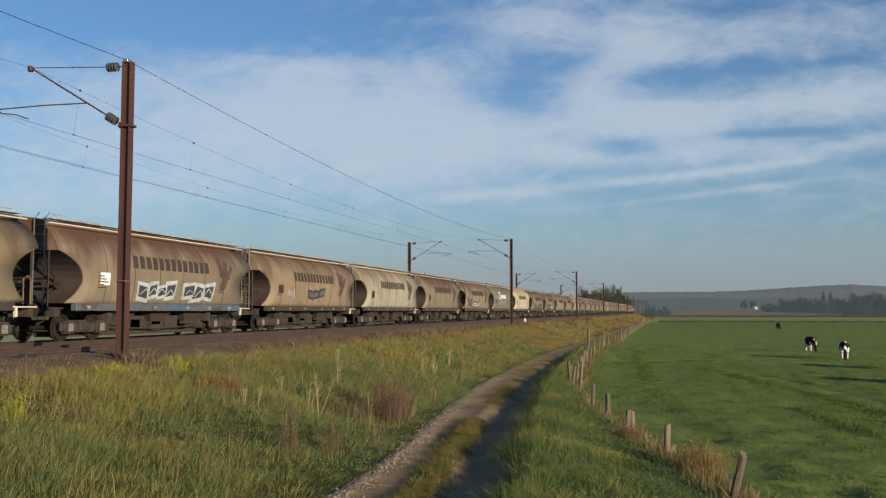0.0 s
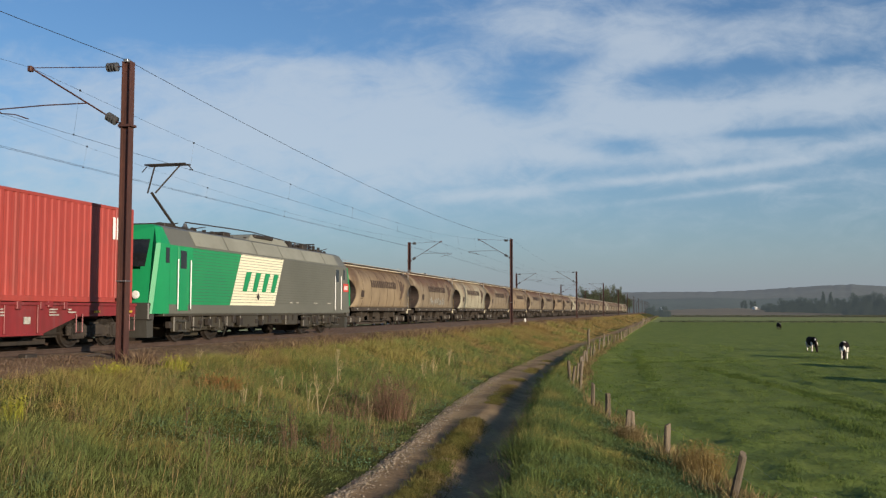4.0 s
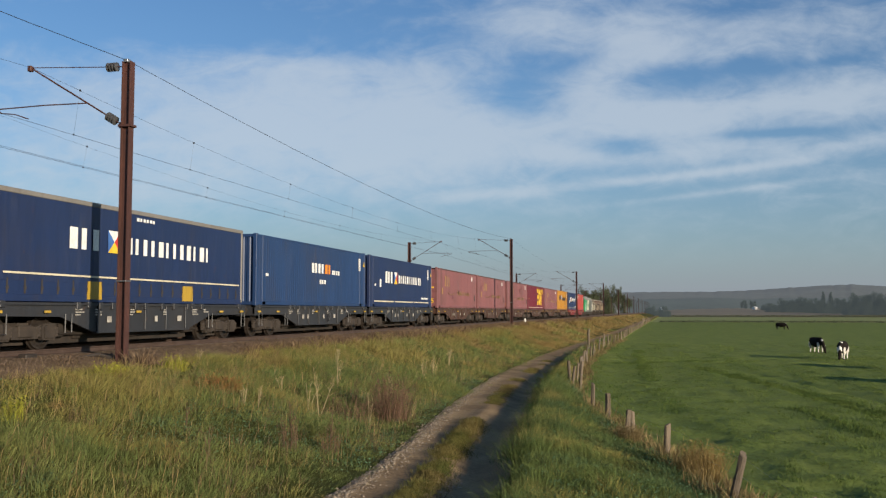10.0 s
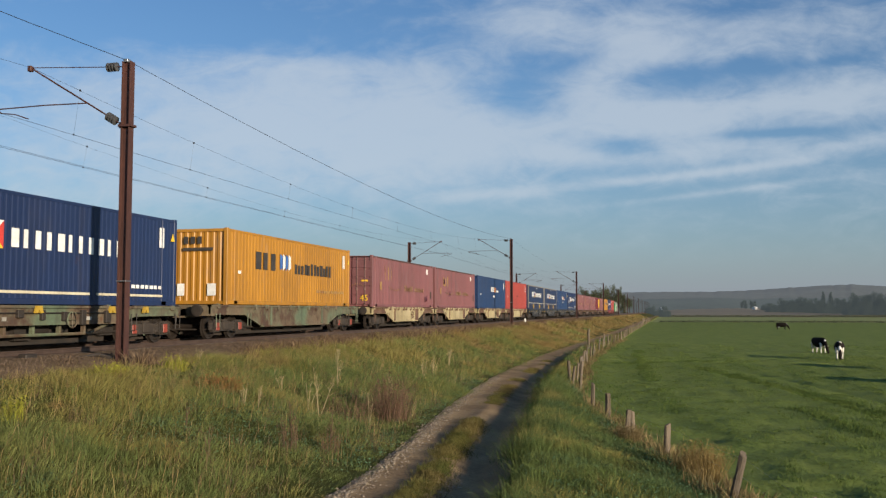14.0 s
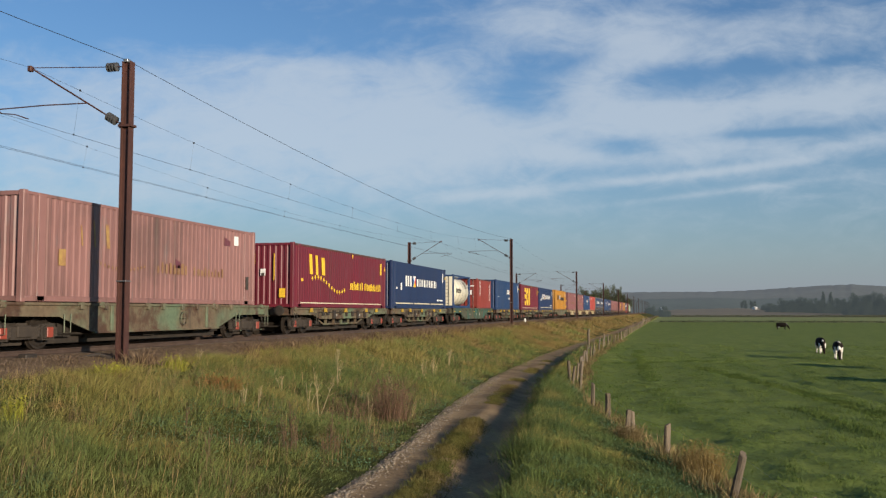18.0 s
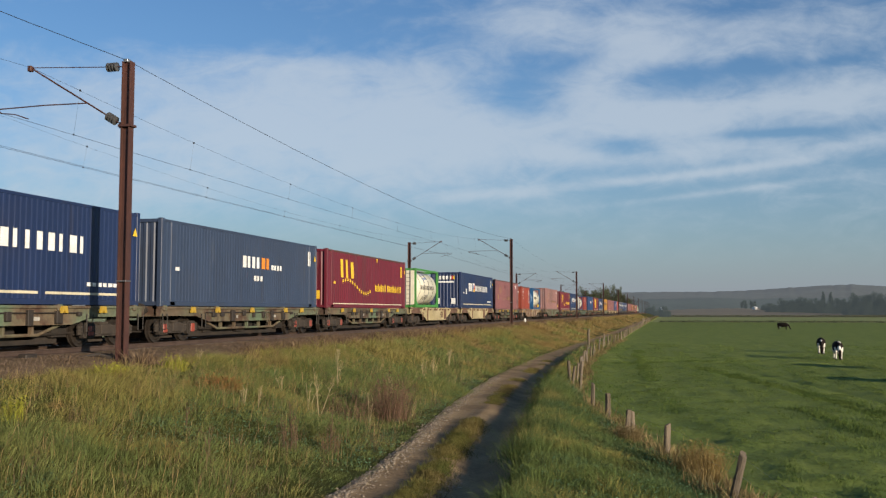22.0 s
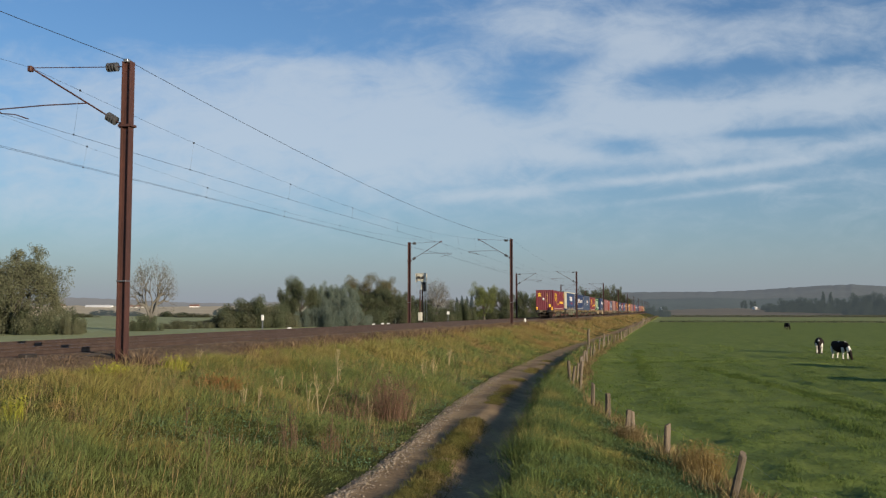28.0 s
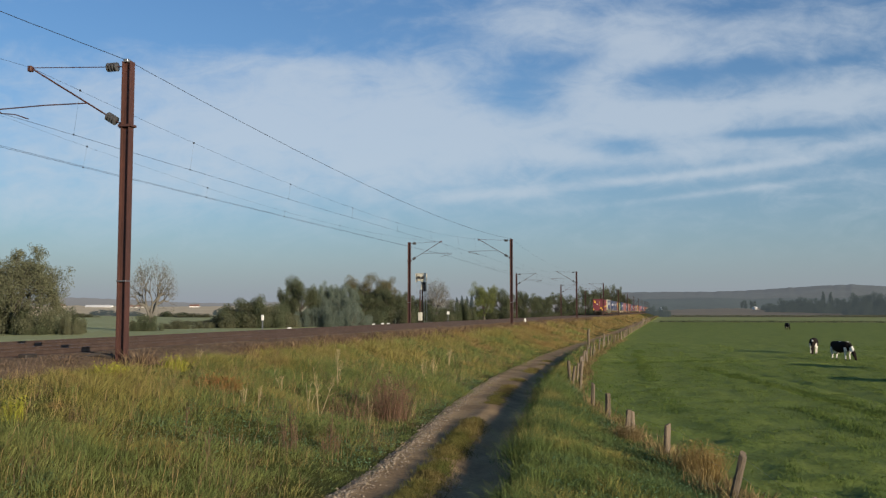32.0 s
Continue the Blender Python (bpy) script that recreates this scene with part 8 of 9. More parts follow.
WOODS = [(34, 592, 449, 172, "old", LEAF_OLIVE, 1), (-40, 592, 470, 120, "full", LEAF_OLIVE, 2), (60, 592, 545, 90, "shrub", LEAF_DARK, 3), (118, 590, 546, 70, "shrub", LEAF_DARK, 1), (128, 592, 560, 50, "shrub", LEAF_OLIVE, 3), (10, 590, 530, 90, "shrub", LEAF_OLIVE, 0),
         (269, 586, 463, 92, "bare", LEAF_OLIVE, 1), (262, 586, 558, 60, "shrub", LEAF_DARK, 2), (320, 582, 567, 60, "shrub", LEAF_OLIVE, 2), (360, 581, 569, 50, "shrub", LEAF_OLIVE, 3), (188, 559, 549, 56, "shrub", LEAF_OLIVE, 1), (150, 562, 555, 60, "shrub", LEAF_OLIVE, 2), (232, 560, 552, 70, "shrub", LEAF_OLIVE, 0), (305, 561, 552, 66, "shrub", LEAF_DARK, 3), (350, 562, 555, 80, "shrub", LEAF_OLIVE, 2), (392, 559, 547, 30, "shrub", LEAF_DARK, 1), (430, 559, 543, 40, "shrub", LEAF_DARK, 2), (400, 572, 565, 90, "shrub", LEAF_OLIVE, 0), (340, 575, 568, 80, "shrub", LEAF_OLIVE, 1),
         (436, 580, 533, 110, "shrub", LEAF_DARK, 1), (470, 580, 529, 100, "shrub", LEAF_DARK, 3), (455, 580, 541, 150, "shrub", LEAF_OLIVE, 1), (410, 580, 551, 70, "shrub", LEAF_OLIVE, 2), (548, 578.5, 548, 70, "shrub", LEAF_BLUE, 1), (585, 578.5, 544, 80, "shrub", LEAF_BLUE, 3), (622, 578.5, 546, 80, "shrub", LEAF_BLUE, 1), (533, 578, 495, 66, "full", LEAF_DARK, 0), (512, 578, 512, 40, "full", LEAF_DARK, 3),
         (566, 577, 509, 44, "full", LEAF_BLUE, 2), (590, 577, 505, 46, "full", LEAF_BLUE, 1), (614, 577, 507, 46, "full", LEAF_BLUE, 3), (580, 577.5, 530, 70, "full", LEAF_BLUE, 0), (612, 577.5, 530, 70, "full", LEAF_BLUE, 2), (657, 573, 492, 92, "full", LEAF_BROWN, 3), (680, 573, 512, 60, "full", LEAF_BROWN, 2), (640, 576, 545, 110, "shrub", LEAF_DARK, 3), (590, 574, 540, 120, "shrub", LEAF_DARK, 2), (640, 574, 514, 70, "full", LEAF_DARK, 1), (600, 573, 516, 80, "full", LEAF_DARK, 0), (700, 574, 540, 110, "shrub", LEAF_DARK, 0), (690, 574, 512, 56, "full", LEAF_DARK, 0),
         (716, 573, 520, 50, "full", LEAF_DARK, 2), (772, 573, 496, 62, "bare", LEAF_OLIVE, 2), (745, 573, 528, 50, "full", LEAF_DARK, 1), (770, 574, 545, 80, "shrub", LEAF_DARK, 1), (800, 571, 534, 50, "shrub", LEAF_DARK, 2), (560, 575, 548, 100, "shrub", LEAF_OLIVE, 1),
         (826, 571, 535, 44, "shrub", LEAF_DARK, 3), (856, 571, 506, 52, "full", LEAF_LIGHT, 1), (886, 570, 514, 40, "full", LEAF_DARK, 2), (905, 569, 524, 44, "full", LEAF_DARK, 3), (932, 569, 519, 46, "full", LEAF_DARK, 0), (958, 568, 524, 46, "full", LEAF_DARK, 1),
         (984, 567, 522, 44, "full", LEAF_DARK, 2), (1008, 566, 525, 40, "full", LEAF_DARK, 3), (880, 570, 545, 90, "shrub", LEAF_DARK, 0), (950, 568, 545, 90, "shrub", LEAF_DARK, 1), (1010, 566, 543, 70, "shrub", LEAF_DARK, 2),
         (1040, 564, 513, 40, "full", LEAF_DARK, 1), (1066, 563, 514, 36, "full", LEAF_DARK, 2), (1084, 562, 509, 34, "full", LEAF_DARK, 3), (1104, 562, 522, 26, "full", LEAF_DARK, 0), (1060, 563, 540, 60, "shrub", LEAF_DARK, 1)]
for px, by, ty, w, kind, leaf, sd in WOODS:
    tree(px, by, ty, w, kind, leaf, seed=sd)
for px, ty in ((808, 529), (817, 526), (826, 527), (834, 524)):
    tree(px, 556, ty, 8, "poplar", LEAF_DARK, seed=1)
for px, by, ty, w, kind, leaf, sd in [(1152, 561, 543, 26, "shrub", LEAF_DARK, 0), (1174, 561, 544, 28, "shrub", LEAF_DARK, 1), (1390, 557, 531, 34, "full", LEAF_DARK, 1), (1415, 557, 528, 30, "full", LEAF_DARK, 2), (1440, 557, 530, 30, "full", LEAF_DARK, 3),
                                      (1454, 557, 519, 9, "poplar", LEAF_DARK, 1), (1468, 557, 520, 9, "poplar", LEAF_DARK, 2), (1490, 557, 530, 34, "full", LEAF_DARK, 0), (1520, 558, 522, 40, "full", LEAF_LIGHT, 1), (1545, 558, 520, 36, "full", LEAF_DARK, 2),
                                      (1566, 558, 523, 36, "full", LEAF_DARK, 3), (1600, 558, 522, 40, "full", LEAF_DARK, 1), (1505, 557, 533, 40, "shrub", LEAF_LIGHT, 2), (1360, 556, 538, 40, "shrub", LEAF_DARK, 1), (1315, 555, 532, 12, "full", LEAF_DARK, 2), (1330, 555, 533, 14, "full", LEAF_DARK, 1)] + [(1376 + 21 * i, 557, 540 - 3 * (i % 3), 46, "shrub", LEAF_DARK, i) for i in range(11)] + [(1512 + 18 * i, 558, 544 - 2 * (i % 2), 44, "shrub", LEAF_DARK, i) for i in range(5)]:
    tree(px, by, ty, w, kind, leaf, level=-2.7, seed=sd, label={"shrub": "dark bush at the pasture's far edge", "poplar": "slender dark poplar beyond the pasture"}.get(kind, "leafy tree beyond the pasture"))


# ---- grass ----
def blades(name, x, y, h, w, material, label, rng, bend=0.35, wind=(0.0, 0.0), fine=True, lift=-0.03, tuft=0):
    """Bent grass blades standing on the ground."""
    n = len(x)
    a = rng.uniform(0, 2 * np.pi, n)
    if tuft:
        # gather the blades into tussocks that lean outwards
        k = rng.integers(0, max(1, n // tuft), n)
        order = rng.permutation(n)[:max(1, n // tuft)]
        r = np.abs(rng.normal(0, 0.12 * (tuft / 30) ** 0.5, n)) * np.interp(y, (10, 80), (1, 2))
        size = rng.uniform(0.4, 1.5, len(order))[k]
        x, y, h = x[order][k] + np.cos(a) * r, y[order][k] + np.sin(a) * r, h[order][k] * size * rng.uniform(0.6, 1.1, n)
    z = ground_zv(x, y) + lift
    dx, dy = np.cos(a) * bend * rng.random(n) + wind[0], np.sin(a) * bend * rng.random(n) + wind[1]
    f = rng.uniform(0, 2 * np.pi, n)
    wx, wy = np.cos(f) * w / 2, np.sin(f) * w / 2
    P = lambda s, k, q: np.stack([x + dx * h * q + wx * s, y + dy * h * q + wy * s, z + h * k], 1)
    if fine:
        V = np.stack([P(-1, 0, 0), P(1, 0, 0), P(-0.8, 0.55, 0.3), P(0.8, 0.55, 0.3), P(0, 0.96, 1.0)], 1).reshape(-1, 3)
        T = np.array([(0, 1, 3), (0, 3, 2), (2, 3, 4)])
        k = 5
    else:
        V = np.stack([P(-1, 0, 0), P(1, 0, 0), P(0, 0.97, 0.8)], 1).reshape(-1, 3)
        T, k = np.array([(0, 1, 2)]), 3
    F = (np.arange(n)[:, None, None] * k + T[None]).reshape(-1, 3)
    return tagged(new(name, fast_mesh(name, V, F, material)), label, "grass", kind="stuff")


G_WORN = grass("worn_grass", ((0.15, 0.14, 0.04), (0.19, 0.15, 0.055), (0.11, 0.125, 0.035)), 0.5)
G_RANK = grass("rank_grass", ((0.085, 0.130, 0.032), (0.105, 0.145, 0.036), (0.07, 0.11, 0.03)), 0.3)
G_HERB = grass("herb_leaves", ((0.082, 0.150, 0.080), (0.100, 0.165, 0.085), (0.075, 0.135, 0.082)), 0.4)
G_FRESH = grass("fresh_verge_grass", ((0.102, 0.142, 0.041), (0.125, 0.155, 0.047), (0.083, 0.124, 0.044)), 0.45, scale=0.7, glow=0.12)
G_STRAW = grass("faded_straw", ((0.235, 0.178, 0.086), (0.19, 0.138, 0.068), (0.140, 0.128, 0.050)), 0.5)


def meadow():
    rng = np.random.default_rng(7)

    def strip(n, y0, y1, power, lo, hi):
        y = y0 + (y1 - y0) * rng.random(n) ** power
        t = rng.random(n)
        a, b = lo(y), hi(y)
        return a + (b - a) * t, y, t
    shoulder = lambda y: np.full_like(y, -13.7)
    # rough grass on the bank, in leaning tussocks
    for n, y0, y1, pw, hs, ws, fine in ((230000, 7, 34, 1.0, (0.15, 0.40), (0.004, 0.009), True), (110000, 34, 90, 1.2, (0.18, 0.45), (0.010, 0.020), True), (45000, 90, 420, 1.8, (0.3, 0.6), (0.04, 0.10), False)):
        x, y, t = strip(n, y0, y1, pw, shoulder, lambda q: path_l(q) + 0.06)
        lump = patch(x, y, 0.42, 41.0)
        h = rng.uniform(*hs, n) * (0.35 + 1.15 * patch(x, y, 0.9, 1.0)) * (0.65 + 0.7 * lump) * np.interp(t, (0, 0.12, 0.8, 0.95, 1), (0.6, 1, 0.8, 0.45, 0.2))
        h *= 1 - 0.70 * np.exp(-((x + 8.2) / 2.0) ** 2 - ((y - 17.8) / 2.8) ** 2)
        green = 0.6 * np.exp(-((x + 8.6) / 1.7) ** 2 - ((y - 17.9) / 2.4) ** 2) + patch(x, y, 0.55, 4.0) + rng.normal(0, 0.14, n) - 0.12 * np.interp(y, (45, 110), (0, 1)) + 0.45 * (t - 0.58) + 0.26 * np.exp(-((t - 0.72) / 0.22) ** 2) * np.interp(y, (18, 24, 36, 46), (0, 1, 1, 0))
        tan = (patch(x, y, 0.16, 7.0) + rng.normal(0, 0.12, n) + np.interp(y, (25, 50, 75, 120), (-0.4, -0.16, 0.05, 0.26))) > 0.62
        for nm, pick, ma, lab in (("bank_grass", (green < 0.50) & ~tan, G_BANK, "rough yellow-brown autumn grass on the railway bank"), ("tan_grass", tan, G_TAN, "tan and orange withered grass along the bank"), ("green_grass", (green >= 0.50) & ~tan, G_GREEN, "greener grass among the rough on the bank")):
            blades(nm, x[pick], y[pick], h[pick], rng.uniform(*ws, pick.sum()), ma, lab, rng, 1.5, (0.30, 0.12), fine, tuft=70)
    # broad-leaved herbs low among the grass
    n = 70000
    x, y, t = strip(n, 6, 46, 1.0, shoulder, path_l)
    keep = patch(x, y, 0.45, 12.0) + 0.25 * (t - 0.5) + rng.normal(0, 0.08, n) + 0.14 * np.interp(y, (22, 27, 38, 44), (0, 1, 1, 0)) * (t > 0.45) + 0.40 * np.exp(-((x + 8.7) / 1.5) ** 2 - ((y - 17.9) / 2.0) ** 2) > 0.64
    x, y = x[keep], y[keep]
    n = len(x)
    p = np.stack([x, y, ground_zv(x, y) + 0.01 + 0.15 * rng.random(n) ** 1.5], 1)
    a, b = rng.normal(size=(n, 3)), rng.normal(size=(n, 3))
    a[:, 2] *= 0.5
    s = rng.uniform(0.012, 0.032, n)[:, None]
    a, b = a / np.linalg.norm(a, axis=1)[:, None] * s, b / np.linalg.norm(b, axis=1)[:, None] * s * 0.5
    tagged(new("herb_leaves", fast_mesh("herb_leaves", np.stack([p - a, p + b, p + a, p - b], 1).reshape(-1, 3), np.arange(4 * n).reshape(-1, 4), G_HERB)), "low broad-leaved herbs among the bank grass", "herbs", kind="stuff")
    # the same herbs on the verge
    n = 30000
    x, y, t = strip(n, 9, 40, 1.0, lambda q: path_r(q) + 0.25, fence_x)
    keep = patch(x, y, 0.7, 15.0) + 0.2 * (t - 0.5) + rng.normal(0, 0.1, n) > 0.56
    x, y = x[keep], y[keep]
    n = len(x)
    p = np.stack([x, y, ground_zv(x, y) + 0.03 + 0.16 * rng.random(n)], 1)
    a, b = rng.normal(size=(n, 3)), rng.normal(size=(n, 3))
    a[:, 2] *= 0.5
    s = rng.uniform(0.012, 0.030, n)[:, None]
    a, b = a / np.linalg.norm(a, axis=1)[:, None] * s, b / np.linalg.norm(b, axis=1)[:, None] * s * 0.5
    tagged(new("herb_leaves", fast_mesh("herb_leaves", np.stack([p - a, p + b, p + a, p - b], 1).reshape(-1, 3), np.arange(4 * n).reshape(-1, 4), G_HERB)), "low broad-leaved herbs in the verge grass", "herbs", kind="stuff")
    # brown withered weeds along the ballast's foot
    n = 120000
    y = 14 + 150 * rng.random(n) ** 1.1
    x = -14.35 + rng.normal(0, 0.55, n)
    keep = patch(x, y, 0.35, 5.0) > np.interp(y, (14, 27, 34, 46), (0.85, 0.72, 0.42, 0.0))
    blades("ballast_weeds", x[keep], y[keep], rng.uniform(0.10, 0.40, keep.sum()) * (0.5 + 0.9 * patch(x[keep], y[keep], 0.8, 77.0)), rng.uniform(0.007, 0.016, keep.sum()) * np.interp(y[keep], (20, 120), (0.8, 3)), WEED, "brown withered weeds along the ballast's foot", rng, 0.9, lift=0.12, tuft=18)
    # weeds along the far side of the line
    n = 30000
    y = 2 + 150 * rng.random(n) ** 1.3
    x = -25.9 + rng.normal(0, 0.5, n)
    zf = np.interp(x, (-32, -24.6), (-2.5, -0.55))
    h = rng.uniform(0.2, 0.5, n) * (0.55 + 0.8 * patch(x, y, 0.4, 6.0))
    a = rng.uniform(0, 6.28, n)
    w = rng.uniform(0.012, 0.03, n)
    V = np.stack([np.stack([x - np.cos(a) * w, y - np.sin(a) * w, zf], 1), np.stack([x + np.cos(a) * w, y + np.sin(a) * w, zf], 1), np.stack([x + rng.normal(0, 0.15, n), y + rng.normal(0, 0.15, n), zf + h], 1)], 1).reshape(-1, 3)
    tagged(new("far_side_weeds", fast_mesh("far_side_weeds", V, np.arange(3 * n).reshape(-1, 3), G_BANK)), "rough weeds along the far side of the line", "weeds", kind="stuff")
    # straw-coloured seed stems
    x, y, t = strip(4200, 5, 60, 1.1, shoulder, lambda q: path_l(q) - 0.4)
    blades("dry_stems", x, y, rng.uniform(0.35, 0.65, len(x)) * (0.6 + 0.6 * patch(x, y, 0.7, 9.0)), rng.uniform(0.005, 0.010, len(x)), G_DRY, "pale dry stems over the bank grass", rng, 0.4, (0.12, 0.1))
    # thin brown seed stems
    x, y, t = strip(9000, 8, 60, 1.1, shoulder, lambda q: path_l(q) - 0.2)
    blades("seed_stems", x, y, rng.uniform(0.25, 0.5, len(x)) * (0.5 + 0.9 * patch(x, y, 0.6, 71.0)), rng.uniform(0.003, 0.007, len(x)), WEED, "thin brown seed stems among the bank grass", rng, 0.7, (0.25, 0.1), tuft=9)
    # grass between the wheel ruts and along them
    n = 150000
    y = 10 + 60 * rng.random(n) ** 1.6
    t = np.where(rng.random(n) < 0.93, 0.47 + np.interp(y, (16, 23), (0.085, 0.055)) * rng.normal(size=n), rng.uniform(0.26, 0.66, n))
    x = path_l(y) + (path_r(y) - path_l(y)) * t
    keep = patch(x, y, 0.7, 2.0) > np.interp(np.abs(t - 0.47), (0.06, 0.17), (0.18, 0.62))
    keep &= patch(x * 0.3, y, 0.22, 61.0) > np.interp(y, (22, 28, 34), (0.0, 0.50, 0.72))
    blades("track_grass", x[keep], y[keep], rng.uniform(0.06, 0.15, keep.sum()) * (0.4 + patch(x[keep], y[keep], 1.4, 3.0)) * np.interp(y[keep], (15, 18, 24, 30), (0.85, 0.95, 0.9, 0.5)), rng.uniform(0.005, 0.011, keep.sum()), G_WORN, "short worn grass between the wheel ruts", rng, 1.1, (0.1, 0), lift=-0.012, tuft=16)
    # verge between the track and the fence, in low tussocks
    for n, y0, y1, pw, ws in ((170000, 8, 36, 1.0, (0.004, 0.009)), (52000, 36, 110, 1.5, (0.012, 0.028))):
        x, y, t = strip(n, y0, y1, pw, lambda q: path_r(q) - 0.06, fence_x)
        lump = patch(x, y, 0.75, 47.0)
        h = rng.uniform(0.07, 0.24, n) * np.interp(t, (0, 0.06, 0.2, 0.45, 1), (1.75, 2.1, 1.6, 1.0, 0.95)) * (0.30 + 1.0 * patch(x, y, 1.1, 6.0)) * (0.6 + 0.8 * lump)
        mixed = patch(x, y, 0.8, 63.0) + rng.normal(0, 0.12, n) > 0.68
        fresh = ~mixed & (patch(x, y, 0.5, 65.0) + rng.normal(0, 0.1, n) - 0.25 * (t - 0.4) > 0.52)
        for pick, ma in ((~mixed & ~fresh, G_VERGE), (fresh, G_FRESH), (mixed, G_BANK)):
            blades("verge_grass", x[pick], y[pick], h[pick], rng.uniform(*ws, pick.sum()), ma, "thick green tussocky grass on the verge beside the track", rng, 1.7, (0.0, 0.0), tuft=64)
    # a few taller stems along the verge's crest
    n = 420
    y = 13 + 32 * rng.random(n)
    x = path_r(y) + rng.uniform(0.05, 0.55, n)
    blades("verge_stems", x, y, rng.uniform(0.25, 0.5, n), rng.uniform(0.006, 0.010, n), G_FRESH, "taller grass stems along the verge", rng, 0.5, tuft=6)
    # dry tufts under the fence
    y = 10 + 110 * rng.random(24000) ** 1.5
    x = fence_x(y) + rng.normal(-0.05, 0.28, 24000)
    keep = patch(x, y, 0.9, 8.0) > np.interp(y, (16, 24, 50), (0.45, 0.30, 0.34))
    blades("fence_grass", x[keep], y[keep], rng.uniform(0.10, 0.42, keep.sum()), rng.uniform(0.007, 0.02, keep.sum()) * np.interp(y[keep], (20, 100), (0.8, 2.0)), G_STRAW, "straw-coloured dry grass under the fence", rng, 0.7, tuft=30)
    # the same pasture farther off, sunlit blade tips put into a lighter colour
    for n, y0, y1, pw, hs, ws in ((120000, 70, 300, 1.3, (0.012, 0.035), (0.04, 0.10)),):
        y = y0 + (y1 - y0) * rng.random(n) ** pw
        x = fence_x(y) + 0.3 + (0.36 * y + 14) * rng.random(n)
        blades("pasture_grass", x, y, rng.uniform(*hs, n) * (0.6 + 0.9 * patch(x, y, 0.15, 3.0)), rng.uniform(*ws, n), G_FIELD_FAR_LIT, "short pasture grass farther off", rng, 0.8, fine=False, lift=-0.01)
    # cropped pasture
    n = 240000
    y = 9 + 70 * rng.random(n) ** 1.25
    x = fence_x(y) + 0.2 + (np.minimum(0.36 * y + 6, 60)) * rng.random(n)
    blades("pasture_grass", x, y, rng.uniform(0.02, 0.05, n) * (0.25 + 1.3 * patch(x, y * 0.6, 1.5, 53.0)), rng.uniform(0.006, 0.012, n) * np.interp(y, (10, 70), (0.8, 2.4)), G_FIELD, "short cropped pasture grass", rng, 0.8, fine=False, lift=-0.01)
    # longer grass left along old wheel tracks and dung patches
    n = 90000
    y = 10 + 100 * rng.random(n) ** 1.2
    x = fence_x(y) + 0.4 + (0.38 * y + 6) * rng.random(n)
    lane = patch(x + 0.10 * y, y * 0.10, 0.75, 21.0)
    keep = lane * (0.6 + 0.5 * patch(x, y, 0.6, 23.0)) > 0.47
    blades("rank_grass", x[keep], y[keep], rng.uniform(0.06, 0.15, keep.sum()), rng.uniform(0.008, 0.016, keep.sum()) * np.interp(y[keep], (10, 90), (0.8, 3)), G_RANK, "darker longer grass in streaks across the pasture", rng, 0.9, fine=False, lift=-0.01)
    # low tussocks that the cattle left
    n = 90000
    y = 15 + 53 * rng.random(n) ** 1.6
    x = fence_x(y) + 0.5 + (0.36 * y + 6) * rng.random(n)
    keep = patch(x, y * 0.6, 1.5, 53.0) > 0.56
    blades("tussock_grass", x[keep], y[keep], rng.uniform(0.05, 0.12, keep.sum()), rng.uniform(0.007, 0.013, keep.sum()) * np.interp(y[keep], (20, 70), (1.0, 2)), G_RANK, "low dark tussocks in the cropped pasture", rng, 0.9, fine=False, lift=-0.01, tuft=26)
    # ranker lines where the turf was left between the strips
    for line, n in ((((1.7, 64.2), (5.2, 49.5), (7.1, 39.0), (7.8, 32.3)), 13000), (((-2.9, 90.7), (-1.8, 64.0), (0.3, 35.5)), 6000), (((-4.1, 66.9), (0.6, 71.1), (5.9, 72.4)), 2200), (((4.6, 38.6), (6.2, 29.8)), 1800)):
        at = np.linspace(0, 1, len(line))
        s = rng.random(n)
        x = np.interp(s, at, [q[0] for q in line]) + rng.normal(0, 0.24, n) + 0.5 * (patch(s * 30, s * 0, 1.0, n) - 0.5)
        y = np.interp(s, at, [q[1] for q in line]) + rng.normal(0, 0.16, n)
        keep = patch(x, y, 0.8, 3.0) > 0.35
        blades("rank_grass", x[keep], y[keep], rng.uniform(0.09, 0.19, keep.sum()), rng.uniform(0.010, 0.022, keep.sum()) * np.interp(y[keep], (30, 90), (0.8, 2)), G_RANK, "thin line of darker longer grass in the pasture", rng, 0.9, fine=False, lift=-0.01)


meadow()


def gravel():
    rng = np.random.default_rng(12)
    n = 9000
    y = 9 + 33 * rng.random(n) ** 2.6
    t = np.where(rng.random(n) < 0.85, rng.normal(0.085, 0.045, n), np.where((rng.random(n) < 0.35) | (y > 17), rng.uniform(0.0, 0.22, n), rng.normal(0.66, 0.03, n)))
    x = path_l(y) + (path_r(y) - path_l(y)) * t
    s = 0.009 + 0.030 * rng.random(n) ** 2.2
    o = np.array([(1, 0, 0), (0, 1, 0), (-1, 0, 0), (0, -1, 0), (0, 0, 0.8)], float)[None] * rng.uniform(0.6, 1.3, (n, 5, 3)) * s[:, None, None]
    P = np.stack([x, y, ground_zv(x, y) - 0.0], 1)[:, None] + o
    F = (np.arange(n)[:, None, None] * 5 + np.array([(0, 1, 4), (1, 2, 4), (2, 3, 4), (3, 0, 4)])[None]).reshape(-1, 3)
    tagged(new("track_stones", fast_mesh("track_stones", P.reshape(-1, 3), F, GRAVEL)), "pale loose stones along the farm track's edge", "stones", kind="stuff")


gravel()


